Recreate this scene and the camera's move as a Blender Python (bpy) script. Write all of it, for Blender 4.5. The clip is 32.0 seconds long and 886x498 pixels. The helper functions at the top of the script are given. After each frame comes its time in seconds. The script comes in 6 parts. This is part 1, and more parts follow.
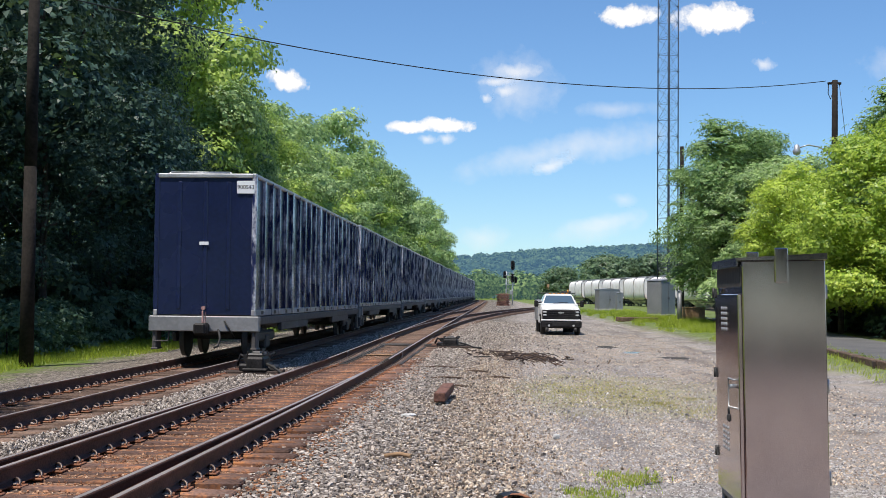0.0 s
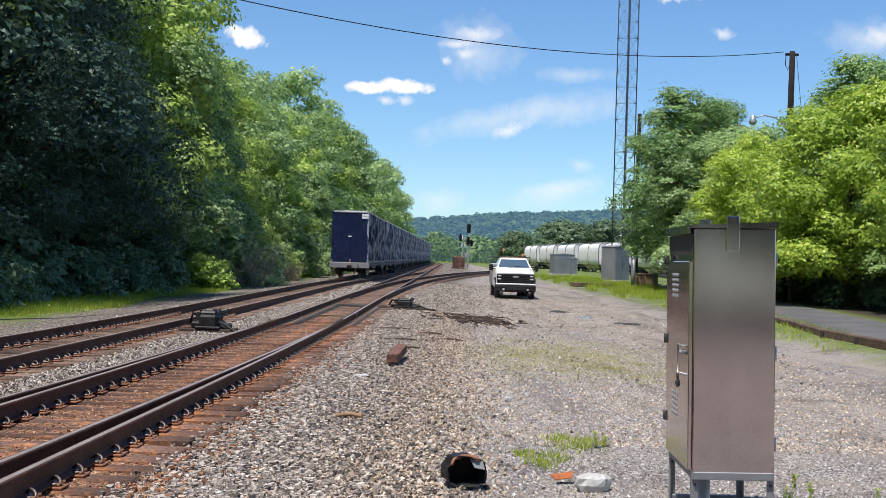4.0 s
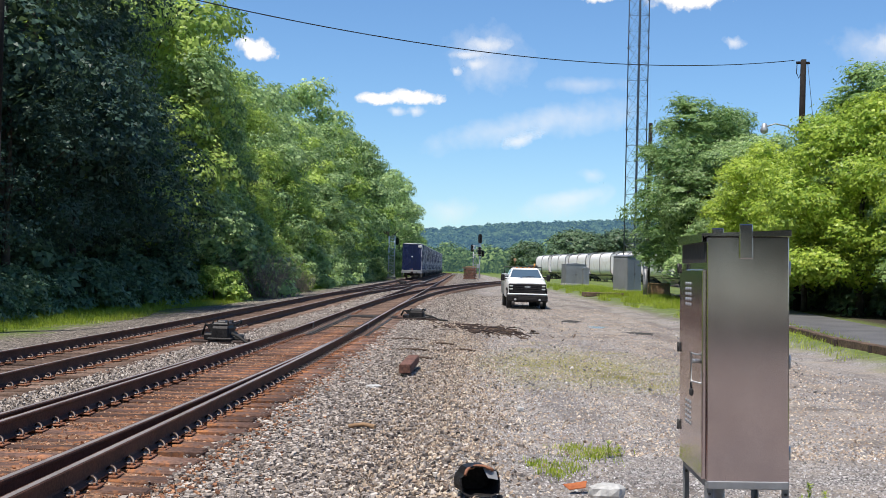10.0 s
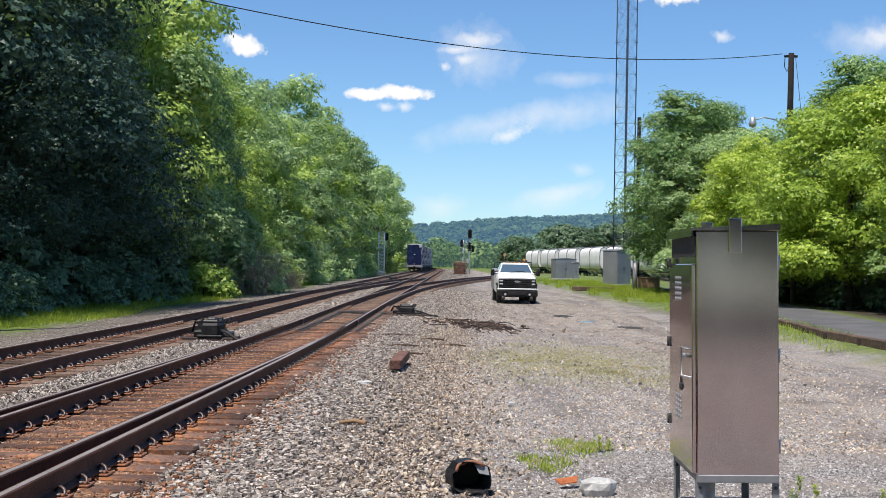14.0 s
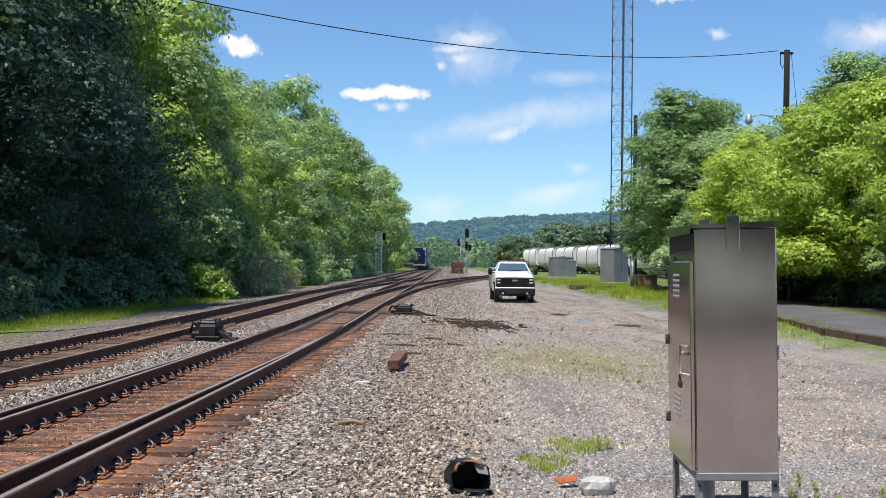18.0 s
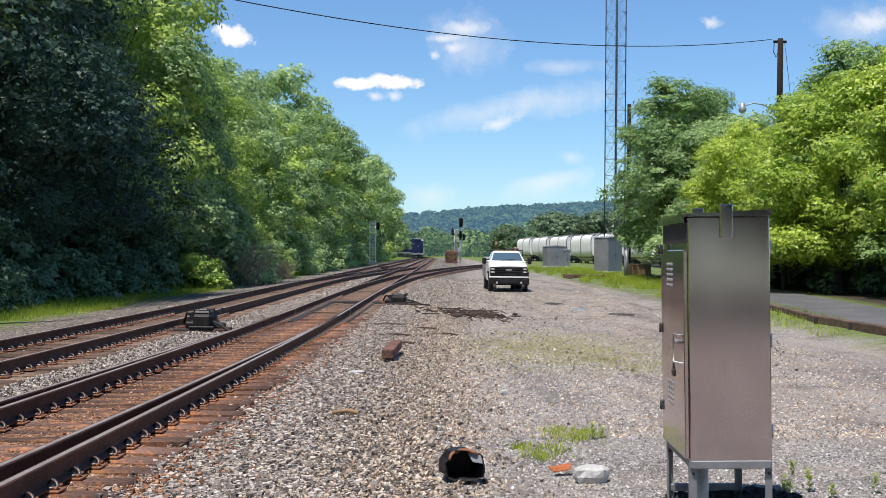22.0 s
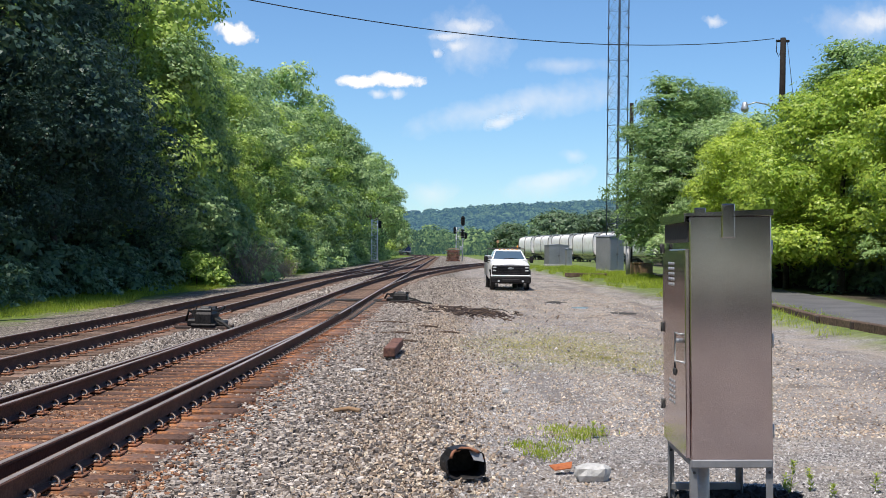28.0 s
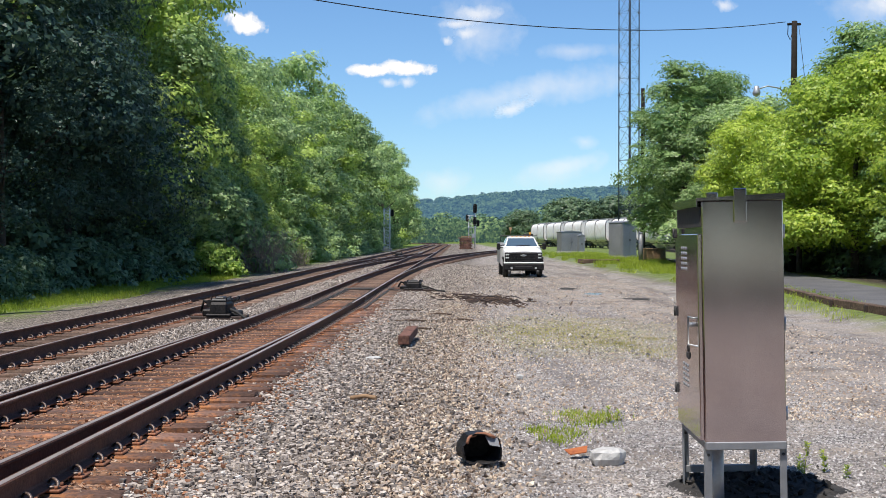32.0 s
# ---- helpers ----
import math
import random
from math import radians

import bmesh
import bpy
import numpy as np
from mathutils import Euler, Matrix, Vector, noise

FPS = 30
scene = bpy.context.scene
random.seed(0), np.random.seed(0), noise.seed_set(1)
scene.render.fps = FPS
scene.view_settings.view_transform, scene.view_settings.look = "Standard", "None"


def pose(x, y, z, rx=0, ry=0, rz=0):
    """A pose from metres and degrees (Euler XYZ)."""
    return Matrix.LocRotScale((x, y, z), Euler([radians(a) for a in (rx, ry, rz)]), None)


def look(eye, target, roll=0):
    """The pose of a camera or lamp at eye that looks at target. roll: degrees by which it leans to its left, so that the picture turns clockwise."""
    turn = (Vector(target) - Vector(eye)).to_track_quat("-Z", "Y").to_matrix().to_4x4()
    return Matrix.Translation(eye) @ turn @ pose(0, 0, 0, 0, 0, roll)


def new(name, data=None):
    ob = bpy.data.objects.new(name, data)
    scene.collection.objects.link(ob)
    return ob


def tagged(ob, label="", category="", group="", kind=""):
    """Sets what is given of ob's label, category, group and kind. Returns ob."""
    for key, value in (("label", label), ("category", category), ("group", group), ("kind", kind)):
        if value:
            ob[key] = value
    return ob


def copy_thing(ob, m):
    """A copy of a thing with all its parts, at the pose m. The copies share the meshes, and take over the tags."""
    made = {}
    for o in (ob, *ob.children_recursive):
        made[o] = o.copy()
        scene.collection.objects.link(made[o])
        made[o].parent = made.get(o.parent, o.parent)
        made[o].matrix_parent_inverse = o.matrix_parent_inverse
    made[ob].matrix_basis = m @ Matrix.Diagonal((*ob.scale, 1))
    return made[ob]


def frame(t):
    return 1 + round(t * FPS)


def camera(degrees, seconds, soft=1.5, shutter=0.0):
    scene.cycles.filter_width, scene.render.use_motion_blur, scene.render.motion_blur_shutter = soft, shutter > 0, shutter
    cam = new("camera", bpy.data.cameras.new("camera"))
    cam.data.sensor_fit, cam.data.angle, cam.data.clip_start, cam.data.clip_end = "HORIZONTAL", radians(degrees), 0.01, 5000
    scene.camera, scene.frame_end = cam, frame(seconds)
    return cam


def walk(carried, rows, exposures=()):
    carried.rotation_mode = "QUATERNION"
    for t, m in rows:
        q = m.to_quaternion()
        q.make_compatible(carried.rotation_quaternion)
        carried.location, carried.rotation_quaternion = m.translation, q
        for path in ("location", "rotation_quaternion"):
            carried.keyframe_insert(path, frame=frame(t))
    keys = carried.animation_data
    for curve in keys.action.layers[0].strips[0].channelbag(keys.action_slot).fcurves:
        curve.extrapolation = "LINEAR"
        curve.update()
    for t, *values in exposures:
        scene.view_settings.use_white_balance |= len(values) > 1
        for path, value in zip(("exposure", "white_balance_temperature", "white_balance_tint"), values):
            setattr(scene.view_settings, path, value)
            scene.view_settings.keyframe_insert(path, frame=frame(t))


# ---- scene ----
cam = camera(40.0, 32.0, soft=0.5)
walk(cam, [
    (0, pose(0.0038, 0.0458, 1.7500, 92.2345, -0.5697, 1.7596)),
    (0.5, pose(-0.0031, 0.0405, 1.7492, 91.9880, -0.8600, 1.8359)),
    (1, pose(-0.0003, 0.0792, 1.7493, 91.6230, -0.9688, 2.1099)),
    (1.5, pose(-0.0031, 0.0483, 1.7526, 91.6123, -1.3189, 3.1069)),
    (2, pose(-0.0101, -0.0066, 1.7484, 91.1122, -1.4009, 2.7910)),
    (2.5, pose(0.0026, 0.0351, 1.7487, 90.8866, -1.1733, 1.5566)),
    (3, pose(0.0091, 0.0323, 1.7433, 90.6698, -1.5793, 0.3190)),
    (3.5, pose(0.0145, 0.0551, 1.7453, 90.5564, -1.8711, -0.2386)),
    (5.5, pose(0.0152, 0.0502, 1.7433, 90.4554, -1.4137, -0.4705)),
    (6, pose(0.0121, 0.0861, 1.7452, 90.4759, -1.8370, -0.6259)),
    (6.5, pose(0.0084, 0.0760, 1.7459, 90.6936, -2.1755, 0.0262)),
    (7, pose(0.0065, 0.0786, 1.7455, 90.7765, -2.0927, 0.0520)),
    (7.5, pose(0.0038, 0.0518, 1.7415, 90.8900, -2.0529, 0.1197)),
    (8, pose(0.0117, 0.0753, 1.7442, 90.9346, -1.7594, 0.0012)),
    (8.5, pose(0.0073, 0.0705, 1.7438, 91.1217, -1.9192, -0.0787)),
    (9, pose(0.0051, 0.0530, 1.7425, 91.2053, -1.6656, -0.1470)),
    (9.5, pose(0.0091, 0.0646, 1.7402, 91.1571, -1.4151, -0.1063)),
    (10, pose(0.0095, 0.0547, 1.7398, 90.9806, -1.4514, 0.2094)),
    (10.5, pose(0.0114, 0.0558, 1.7428, 90.5025, -1.0181, 0.0199)),
    (11, pose(0.0101, 0.0752, 1.7416, 90.4177, -1.0173, 0.0567)),
    (11.5, pose(0.0101, 0.0685, 1.7385, 90.3801, -1.2286, -0.0287)),
    (12, pose(0.0059, 0.0611, 1.7423, 90.3579, -1.2734, -0.1073)),
    (12.5, pose(0.0110, 0.0844, 1.7409, 90.4583, -1.1509, -0.0541)),
    (13, pose(0.0090, 0.0622, 1.7450, 90.5222, -1.2372, -0.2366)),
    (13.5, pose(0.0079, 0.0677, 1.7443, 90.6214, -0.9281, -0.2540)),
    (14, pose(0.0092, 0.0573, 1.7446, 90.7699, -1.0768, -0.2673)),
    (14.5, pose(0.0090, 0.0466, 1.7436, 90.8885, -1.0018, -0.4248)),
    (16.5, pose(0.0106, 0.0751, 1.7461, 90.8740, -0.7675, -0.5493)),
    (17, pose(0.0096, 0.0687, 1.7431, 90.8397, -0.7593, -0.5563)),
    (17.5, pose(0.0103, 0.0851, 1.7444, 90.7879, -0.6332, -0.4774)),
    (18, pose(0.0093, 0.0773, 1.7453, 90.7441, -0.6386, -0.3913)),
    (18.5, pose(0.0102, 0.0752, 1.7474, 90.7205, -0.6681, -0.3802)),
    (19, pose(0.0119, 0.0860, 1.7466, 90.6903, -0.5907, -0.2817)),
    (19.5, pose(0.0099, 0.0762, 1.7450, 90.7053, -0.6086, -0.1589)),
    (20, pose(0.0102, 0.0713, 1.7441, 90.7345, -0.5319, -0.1504)),
    (20.5, pose(0.0099, 0.0718, 1.7456, 90.7564, -0.6150, -0.4534)),
    (21, pose(0.0091, 0.0663, 1.7429, 90.7976, -0.8117, -0.4998)),
    (21.5, pose(0.0084, 0.0566, 1.7452, 90.6724, -0.7577, -0.6304)),
    (22, pose(0.0103, 0.0754, 1.7438, 90.2519, -0.4923, -0.6737)),
    (22.5, pose(0.0119, 0.0755, 1.7427, 89.9964, -0.4230, -0.7812)),
    (23, pose(0.0110, 0.0811, 1.7431, 89.9734, -0.5110, -0.7962)),
    (23.5, pose(0.0074, 0.0754, 1.7430, 89.9976, -0.6149, -0.8544)),
    (24, pose(0.0094, 0.0691, 1.7446, 89.9673, -0.7060, -0.9258)),
    (24.5, pose(0.0094, 0.0702, 1.7457, 89.9751, -0.7962, -0.9538)),
    (25, pose(0.0097, 0.0756, 1.7443, 90.0249, -0.9663, -0.8935)),
    (25.5, pose(0.0089, 0.0749, 1.7436, 89.9979, -1.2021, -0.7657)),
    (27.5, pose(0.0062, 0.0612, 1.7460, 90.1408, -0.5828, -0.5021)),
    (28, pose(0.0090, 0.0636, 1.7454, 90.1692, -0.6767, -0.5874)),
    (28.5, pose(0.0102, 0.0645, 1.7471, 90.1970, -0.6186, -0.6499)),
    (29, pose(0.0092, 0.0629, 1.7436, 90.1799, -0.6948, -0.5734)),
    (29.5, pose(0.0083, 0.0722, 1.7444, 90.1266, -0.4743, -0.5024)),
    (30, pose(0.0103, 0.0783, 1.7443, 90.1208, -0.3689, -0.4014)),
    (30.5, pose(0.0099, 0.0734, 1.7466, 90.0774, -0.2044, -0.3364)),
    (31, pose(0.0103, 0.0750, 1.7456, 89.9431, -0.0580, -0.1579)),
    (31.5, pose(0.0091, 0.0785, 1.7448, 89.8138, -0.0666, -0.0363)),
    (32, pose(-0.0039, -0.0174, 1.7420, 89.5990, -0.0061, -0.0030)),
])
# ---- world, sun ----
SUN = Vector((-0.235, -0.335, 0.915)).normalized()
world = bpy.data.worlds.new("sky_world")
scene.world = world
world.use_nodes = True
wn, wl = world.node_tree.nodes, world.node_tree.links
sky = wn.new("ShaderNodeTexSky")
sky.sky_type = "NISHITA"
sky.sun_disc = False
sky.sun_elevation = math.asin(SUN.z)
sky.sun_rotation = math.atan2(SUN.x, SUN.y)
sky.air_density, sky.dust_density, sky.ozone_density = 1.0, 0.0, 3.0
clear = wn.new("ShaderNodeMix")
clear.data_type, clear.blend_type = "RGBA", "MULTIPLY"
clear.inputs[0].default_value, clear.inputs[7].default_value = 1.0, (0.75, 0.97, 1.19, 1)
wl.new(sky.outputs[0], clear.inputs[6])
wl.new(clear.outputs[2], wn["Background"].inputs[0])
wn["Background"].inputs[1].default_value = 0.110
sun = new("sun", bpy.data.lights.new("sun", "SUN"))
sun.data.energy, sun.data.angle, sun.data.color = 5.3, radians(0.55), (1.0, 0.94, 0.86)
sun.matrix_basis = look(SUN * 60, (0, 0, 0))
scene.view_settings.exposure = 0.1

# ---- materials ----


def nodes_of(name):
    m = bpy.data.materials.new(name)
    m.use_nodes = True
    nt = m.node_tree
    return m, nt.nodes, nt.links, nt.nodes["Principled BSDF"]


def ramp(n, l, src, stops):
    r = n.new("ShaderNodeValToRGB")
    while len(r.color_ramp.elements) > 1:
        r.color_ramp.elements.remove(r.color_ramp.elements[-1])
    for i, (p, c) in enumerate(stops):
        e = r.color_ramp.elements[0] if i == 0 else r.color_ramp.elements.new(p)
        e.position, e.color = p, (*c, 1)
    l.new(src, r.inputs[0])
    return r.outputs[0]


def noise_tex(n, l, co, scale, detail=4, rough=0.55):
    t = n.new("ShaderNodeTexNoise")
    t.inputs["Scale"].default_value, t.inputs["Detail"].default_value, t.inputs["Roughness"].default_value = scale, detail, rough
    l.new(co, t.inputs["Vector"])
    return t.outputs["Fac"]


def mixc(n, l, fac, a, b, mode="MIX"):
    m = n.new("ShaderNodeMix")
    m.data_type, m.blend_type = "RGBA", mode
    for s, v in ((m.inputs[0], fac), (m.inputs[6], a), (m.inputs[7], b)):
        if isinstance(v, (int, float)):
            s.default_value = v
        elif isinstance(v, tuple):
            s.default_value = (*v, 1)
        else:
            l.new(v, s)
    return m.outputs[2]


def math_n(n, l, op, a, b=0.0, clamp=False):
    m = n.new("ShaderNodeMath")
    m.operation, m.use_clamp = op, clamp
    for s, v in ((m.inputs[0], a), (m.inputs[1], b)):
        if isinstance(v, (int, float)):
            s.default_value = v
        else:
            l.new(v, s)
    return m.outputs[0]


def surf(name, dark, light, grain=30.0, stain=1.5, rough=0.6, metal=0.0, bump=0.3, dist=0.01, rand=0.0, third=None):
    """A surface in two colours, with grain and larger stains, in object space."""
    m, n, l, b = nodes_of(name)
    tc = n.new("ShaderNodeTexCoord").outputs["Object"]
    f1, f2 = noise_tex(n, l, tc, grain, 5), noise_tex(n, l, tc, stain, 3)
    fac = math_n(n, l, "ADD", math_n(n, l, "MULTIPLY", f1, 0.5), math_n(n, l, "MULTIPLY", f2, 0.5))
    c = ramp(n, l, fac, [(0.34, dark), (0.66, light)])
    if third:
        c = mixc(n, l, ramp(n, l, noise_tex(n, l, tc, stain * 2.3, 5, 0.7), [(0.52, (0, 0, 0)), (0.66, (1, 1, 1))]), c, third)
    if rand:
        oi = n.new("ShaderNodeObjectInfo").outputs["Random"]
        k = math_n(n, l, "ADD", math_n(n, l, "MULTIPLY", oi, rand), 1 - rand / 2)
        hs = n.new("ShaderNodeHueSaturation")
        l.new(k, hs.inputs["Value"]), l.new(c, hs.inputs["Color"])
        c = hs.outputs[0]
    l.new(c, b.inputs["Base Color"])
    l.new(math_n(n, l, "ADD", math_n(n, l, "MULTIPLY", f2, 0.3), rough - 0.15, True), b.inputs["Roughness"])
    b.inputs["Metallic"].default_value = metal
    if bump:
        bn = n.new("ShaderNodeBump")
        bn.inputs["Strength"].default_value, bn.inputs["Distance"].default_value = bump, dist
        l.new(f1, bn.inputs["Height"]), l.new(bn.outputs[0], b.inputs["Normal"])
    return m


def leaf_mat(name, dark, light, trans=0.35):
    m, n, l, b = nodes_of(name)
    g = n.new("ShaderNodeNewGeometry").outputs["Random Per Island"]
    tc = n.new("ShaderNodeTexCoord").outputs["Object"]
    f = math_n(n, l, "ADD", math_n(n, l, "MULTIPLY", g, 0.55), math_n(n, l, "MULTIPLY", noise_tex(n, l, tc, 0.45, 3), 0.55))
    oi = n.new("ShaderNodeObjectInfo").outputs["Random"]
    f = math_n(n, l, "ADD", f, math_n(n, l, "MULTIPLY", math_n(n, l, "SUBTRACT", oi, 0.5), 0.22))
    c = ramp(n, l, f, [(0.25, dark), (0.85, light)])
    l.new(c, b.inputs["Base Color"])
    b.inputs["Roughness"].default_value = 0.42
    b.inputs["Specular IOR Level"].default_value = 0.45
    t = n.new("ShaderNodeBsdfTranslucent")
    l.new(mixc(n, l, 0.25, c, (0.38, 0.56, 0.10), "MIX"), t.inputs[0])
    mx = n.new("ShaderNodeMixShader")
    mx.inputs[0].default_value = trans
    l.new(b.outputs[0], mx.inputs[1]), l.new(t.outputs[0], mx.inputs[2])
    l.new(mx.outputs[0], n["Material Output"].inputs[0])
    return m


def stone_mat(name, stops):
    m, n, l, b = nodes_of(name)
    g = n.new("ShaderNodeNewGeometry").outputs["Random Per Island"]
    oi = n.new("ShaderNodeObjectInfo").outputs["Random"]
    tc = n.new("ShaderNodeTexCoord").outputs["Object"]
    f = n.new("ShaderNodeMath")
    f.operation = "FRACT"
    l.new(math_n(n, l, "ADD", g, oi), f.inputs[0])
    c = ramp(n, l, f.outputs[0], stops)
    c = mixc(n, l, 0.45, c, ramp(n, l, noise_tex(n, l, tc, 60, 4), [(0.3, (0.30, 0.27, 0.24)), (0.7, (0.95, 0.92, 0.88))]), "MULTIPLY")
    l.new(c, b.inputs["Base Color"])
    b.inputs["Roughness"].default_value = 0.85
    return m


RUST = surf("rail_rust", (0.058, 0.028, 0.021), (0.170, 0.084, 0.060), 40, 3, 0.7, 0.0)
HEAD = surf("rail_head_steel", (0.30, 0.255, 0.235), (0.46, 0.41, 0.385), 25, 2, 0.42, 0.35, 0.05)
PLATE = surf("rusty_plate", (0.13, 0.055, 0.035), (0.38, 0.17, 0.09), 45, 4, 0.8, 0.2, rand=0.3)
CLIP = surf("clip_steel", (0.065, 0.042, 0.034), (0.22, 0.165, 0.14), 60, 6, 0.38, 0.3)
TIE = surf("tie_wood", (0.036, 0.024, 0.021), (0.205, 0.122, 0.094), 22, 1.6, 0.9, 0, 0.9, 0.012, 0.9, (0.42, 0.180, 0.078))
TIE_GREY = surf("weathered_tie", (0.050, 0.034, 0.028), (0.235, 0.158, 0.120), 22, 1.6, 0.9, 0, 0.9, 0.012, 0.7)
TARWOOD = surf("tarred_timber", (0.018, 0.012, 0.010), (0.088, 0.058, 0.046), 18, 2, 0.85, 0, 0.7, 0.012, 0.3)
OLD_WOOD = surf("old_timber", (0.05, 0.035, 0.028), (0.20, 0.14, 0.10), 18, 2, 0.9, 0, 0.7, 0.012, 0.3)
STACKWOOD = surf("red_brown_timber", (0.055, 0.024, 0.017), (0.22, 0.105, 0.075), 18, 2, 0.9, 0, 0.7, 0.012, 0.6)
BLACK = surf("black_iron", (0.008, 0.008, 0.009), (0.045, 0.042, 0.042), 30, 3, 0.55, 0.3, 0.2)
MASTGREY = surf("mast_paint", (0.66, 0.68, 0.70), (0.82, 0.84, 0.85), 20, 2, 0.5, 0.0, 0.05)
DARKSTEEL = surf("dark_steel", (0.03, 0.03, 0.033), (0.09, 0.085, 0.08), 30, 2, 0.6, 0.4, 0.2)
GALV = surf("galvanised", (0.32, 0.33, 0.34), (0.50, 0.51, 0.52), 20, 2, 0.45, 0.6, 0.08)
BLUE = surf("blue_paint", (0.006, 0.010, 0.040), (0.011, 0.018, 0.068), 9, 0.7, 0.26, 0.0, 0.06, 0.01, 0.25)
SILL = surf("sill_steel", (0.20, 0.20, 0.21), (0.42, 0.42, 0.43), 14, 1.2, 0.6, 0.2, 0.2, 0.01, 0.2)


def rib_mat():
    """Dark blue paint; long pale upright streaks stand for wear and painted-in rib glints."""
    m, n, l, b = nodes_of("glint_streaked_blue_paint")
    tc = n.new("ShaderNodeTexCoord").outputs["Object"]
    mp = n.new("ShaderNodeMapping")
    mp.inputs["Scale"].default_value = (3.0, 3.0, 0.8)
    l.new(tc, mp.inputs[0])
    w = noise_tex(n, l, mp.outputs[0], 1.6, 5, 0.6)
    # mask of the pale streaks, which also paint in light on the ribs
    worn = ramp(n, l, w, [(0.45, (0, 0, 0)), (0.58, (0.85, 0.85, 0.85))])
    c = mixc(n, l, worn, (0.012, 0.017, 0.075), ramp(n, l, noise_tex(n, l, tc, 14, 4), [(0.35, (0.34, 0.36, 0.46)), (0.65, (0.78, 0.80, 0.86))]))
    l.new(c, b.inputs["Base Color"])
    b.inputs["Roughness"].default_value = 0.22
    b.inputs["Coat Weight"].default_value = 0.6
    return m


RIBBLUE = rib_mat()
DECK = surf("car_grey", (0.040, 0.037, 0.038), (0.135, 0.122, 0.115), 14, 1.2, 0.7, 0.1, 0.2, 0.01, 0.2)
WHITE = surf("white_paint", (0.66, 0.66, 0.65), (0.80, 0.80, 0.80), 14, 1, 0.35, 0, 0.03)
LABEL = surf("label_white", (0.70, 0.72, 0.74), (0.82, 0.83, 0.84), 14, 1, 0.5, 0, 0)
HOPPER = surf("hopper_white", (0.70, 0.67, 0.63), (0.85, 0.83, 0.80), 4, 0.5, 0.6, 0, 0.1, 0.02, 0.12, (0.62, 0.56, 0.50))
CASEGREY = surf("case_grey", (0.20, 0.205, 0.215), (0.30, 0.305, 0.315), 12, 1, 0.55, 0.4, 0.08)
POLEWOOD = surf("pole_wood", (0.010, 0.009, 0.008), (0.036, 0.030, 0.026), 12, 2, 0.9, 0, 0.8, 0.02)
BARK = surf("bark", (0.030, 0.024, 0.018), (0.12, 0.095, 0.07), 9, 1.5, 0.95, 0, 1.0, 0.03)
CONCRETE = surf("concrete", (0.30, 0.285, 0.26), (0.50, 0.48, 0.44), 35, 2, 0.9, 0, 0.6, 0.008)
ROCK = surf("pale_rock", (0.36, 0.35, 0.335), (0.60, 0.59, 0.565), 28, 5, 0.9, 0, 0.8, 0.012)
ASPHALT = surf("old_asphalt", (0.060, 0.058, 0.057), (0.150, 0.145, 0.142), 60, 0.7, 0.92, 0, 0.5, 0.006)
ORANGE = surf("orange_rust", (0.28, 0.07, 0.02), (0.50, 0.16, 0.05), 40, 8, 0.8, 0, 0.4, 0.004)
# soil colour, also used for the shade under the relay case
SOIL_AND_SHADE = surf("black_soil_and_shade", (0.012, 0.011, 0.010), (0.050, 0.045, 0.040), 40, 6, 0.95, 0, 0.8, 0.01)
RUBBER = surf("rubber", (0.012, 0.012, 0.012), (0.035, 0.034, 0.033), 40, 4, 0.75, 0, 0.2)
WIRE = surf("wire", (0.012, 0.012, 0.014), (0.03, 0.03, 0.03), 10, 1, 0.6, 0, 0)
DRY = surf("dry_twig", (0.22, 0.17, 0.135), (0.44, 0.36, 0.29), 20, 3, 0.9, 0, 0.3)
TOWERSTEEL = surf("tower_steel", (0.05, 0.07, 0.10), (0.13, 0.16, 0.20), 8, 1, 0.5, 0.4, 0.05)
MARKER = surf("faded_red_paint", (0.30, 0.12, 0.10), (0.55, 0.38, 0.36), 20, 6, 0.5, 0, 0)
AMBER = surf("amber_plastic", (0.55, 0.20, 0.02), (0.75, 0.32, 0.04), 20, 2, 0.35, 0, 0)
TAN = surf("tan_board", (0.22, 0.13, 0.07), (0.42, 0.27, 0.15), 10, 2, 0.85, 0, 0.3)

LEAF_A = leaf_mat("leaf_green", (0.105, 0.200, 0.080), (0.560, 0.710, 0.310), 0.45)
LEAF_B = leaf_mat("leaf_lime", (0.200, 0.330, 0.036), (0.640, 0.740, 0.115), 0.40)
LEAF_F = leaf_mat("leaf_fresh", (0.170, 0.290, 0.055), (0.640, 0.770, 0.195), 0.46)
# the near woods' shade is put into this dark bluish leaf colour
LEAF_C = leaf_mat("leaf_shaded", (0.026, 0.055, 0.050), (0.092, 0.155, 0.108), 0.22)
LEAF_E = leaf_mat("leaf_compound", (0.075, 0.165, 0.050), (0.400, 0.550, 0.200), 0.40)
# undergrowth shade is put into this darker, bluer bush colour
LEAF_D = leaf_mat("leaf_bush_shaded", (0.060, 0.125, 0.085), (0.270, 0.390, 0.225), 0.32)
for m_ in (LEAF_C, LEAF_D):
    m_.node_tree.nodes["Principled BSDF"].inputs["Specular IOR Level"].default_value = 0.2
GRASS = leaf_mat("grass_blade", (0.185, 0.265, 0.022), (0.530, 0.600, 0.060), 0.42)
DRYGRASS = leaf_mat("dry_grass", (0.24, 0.215, 0.060), (0.46, 0.41, 0.15), 0.3)
FARLEAF = leaf_mat("far_leaf", (0.040, 0.080, 0.045), (0.140, 0.210, 0.095), 0.15)
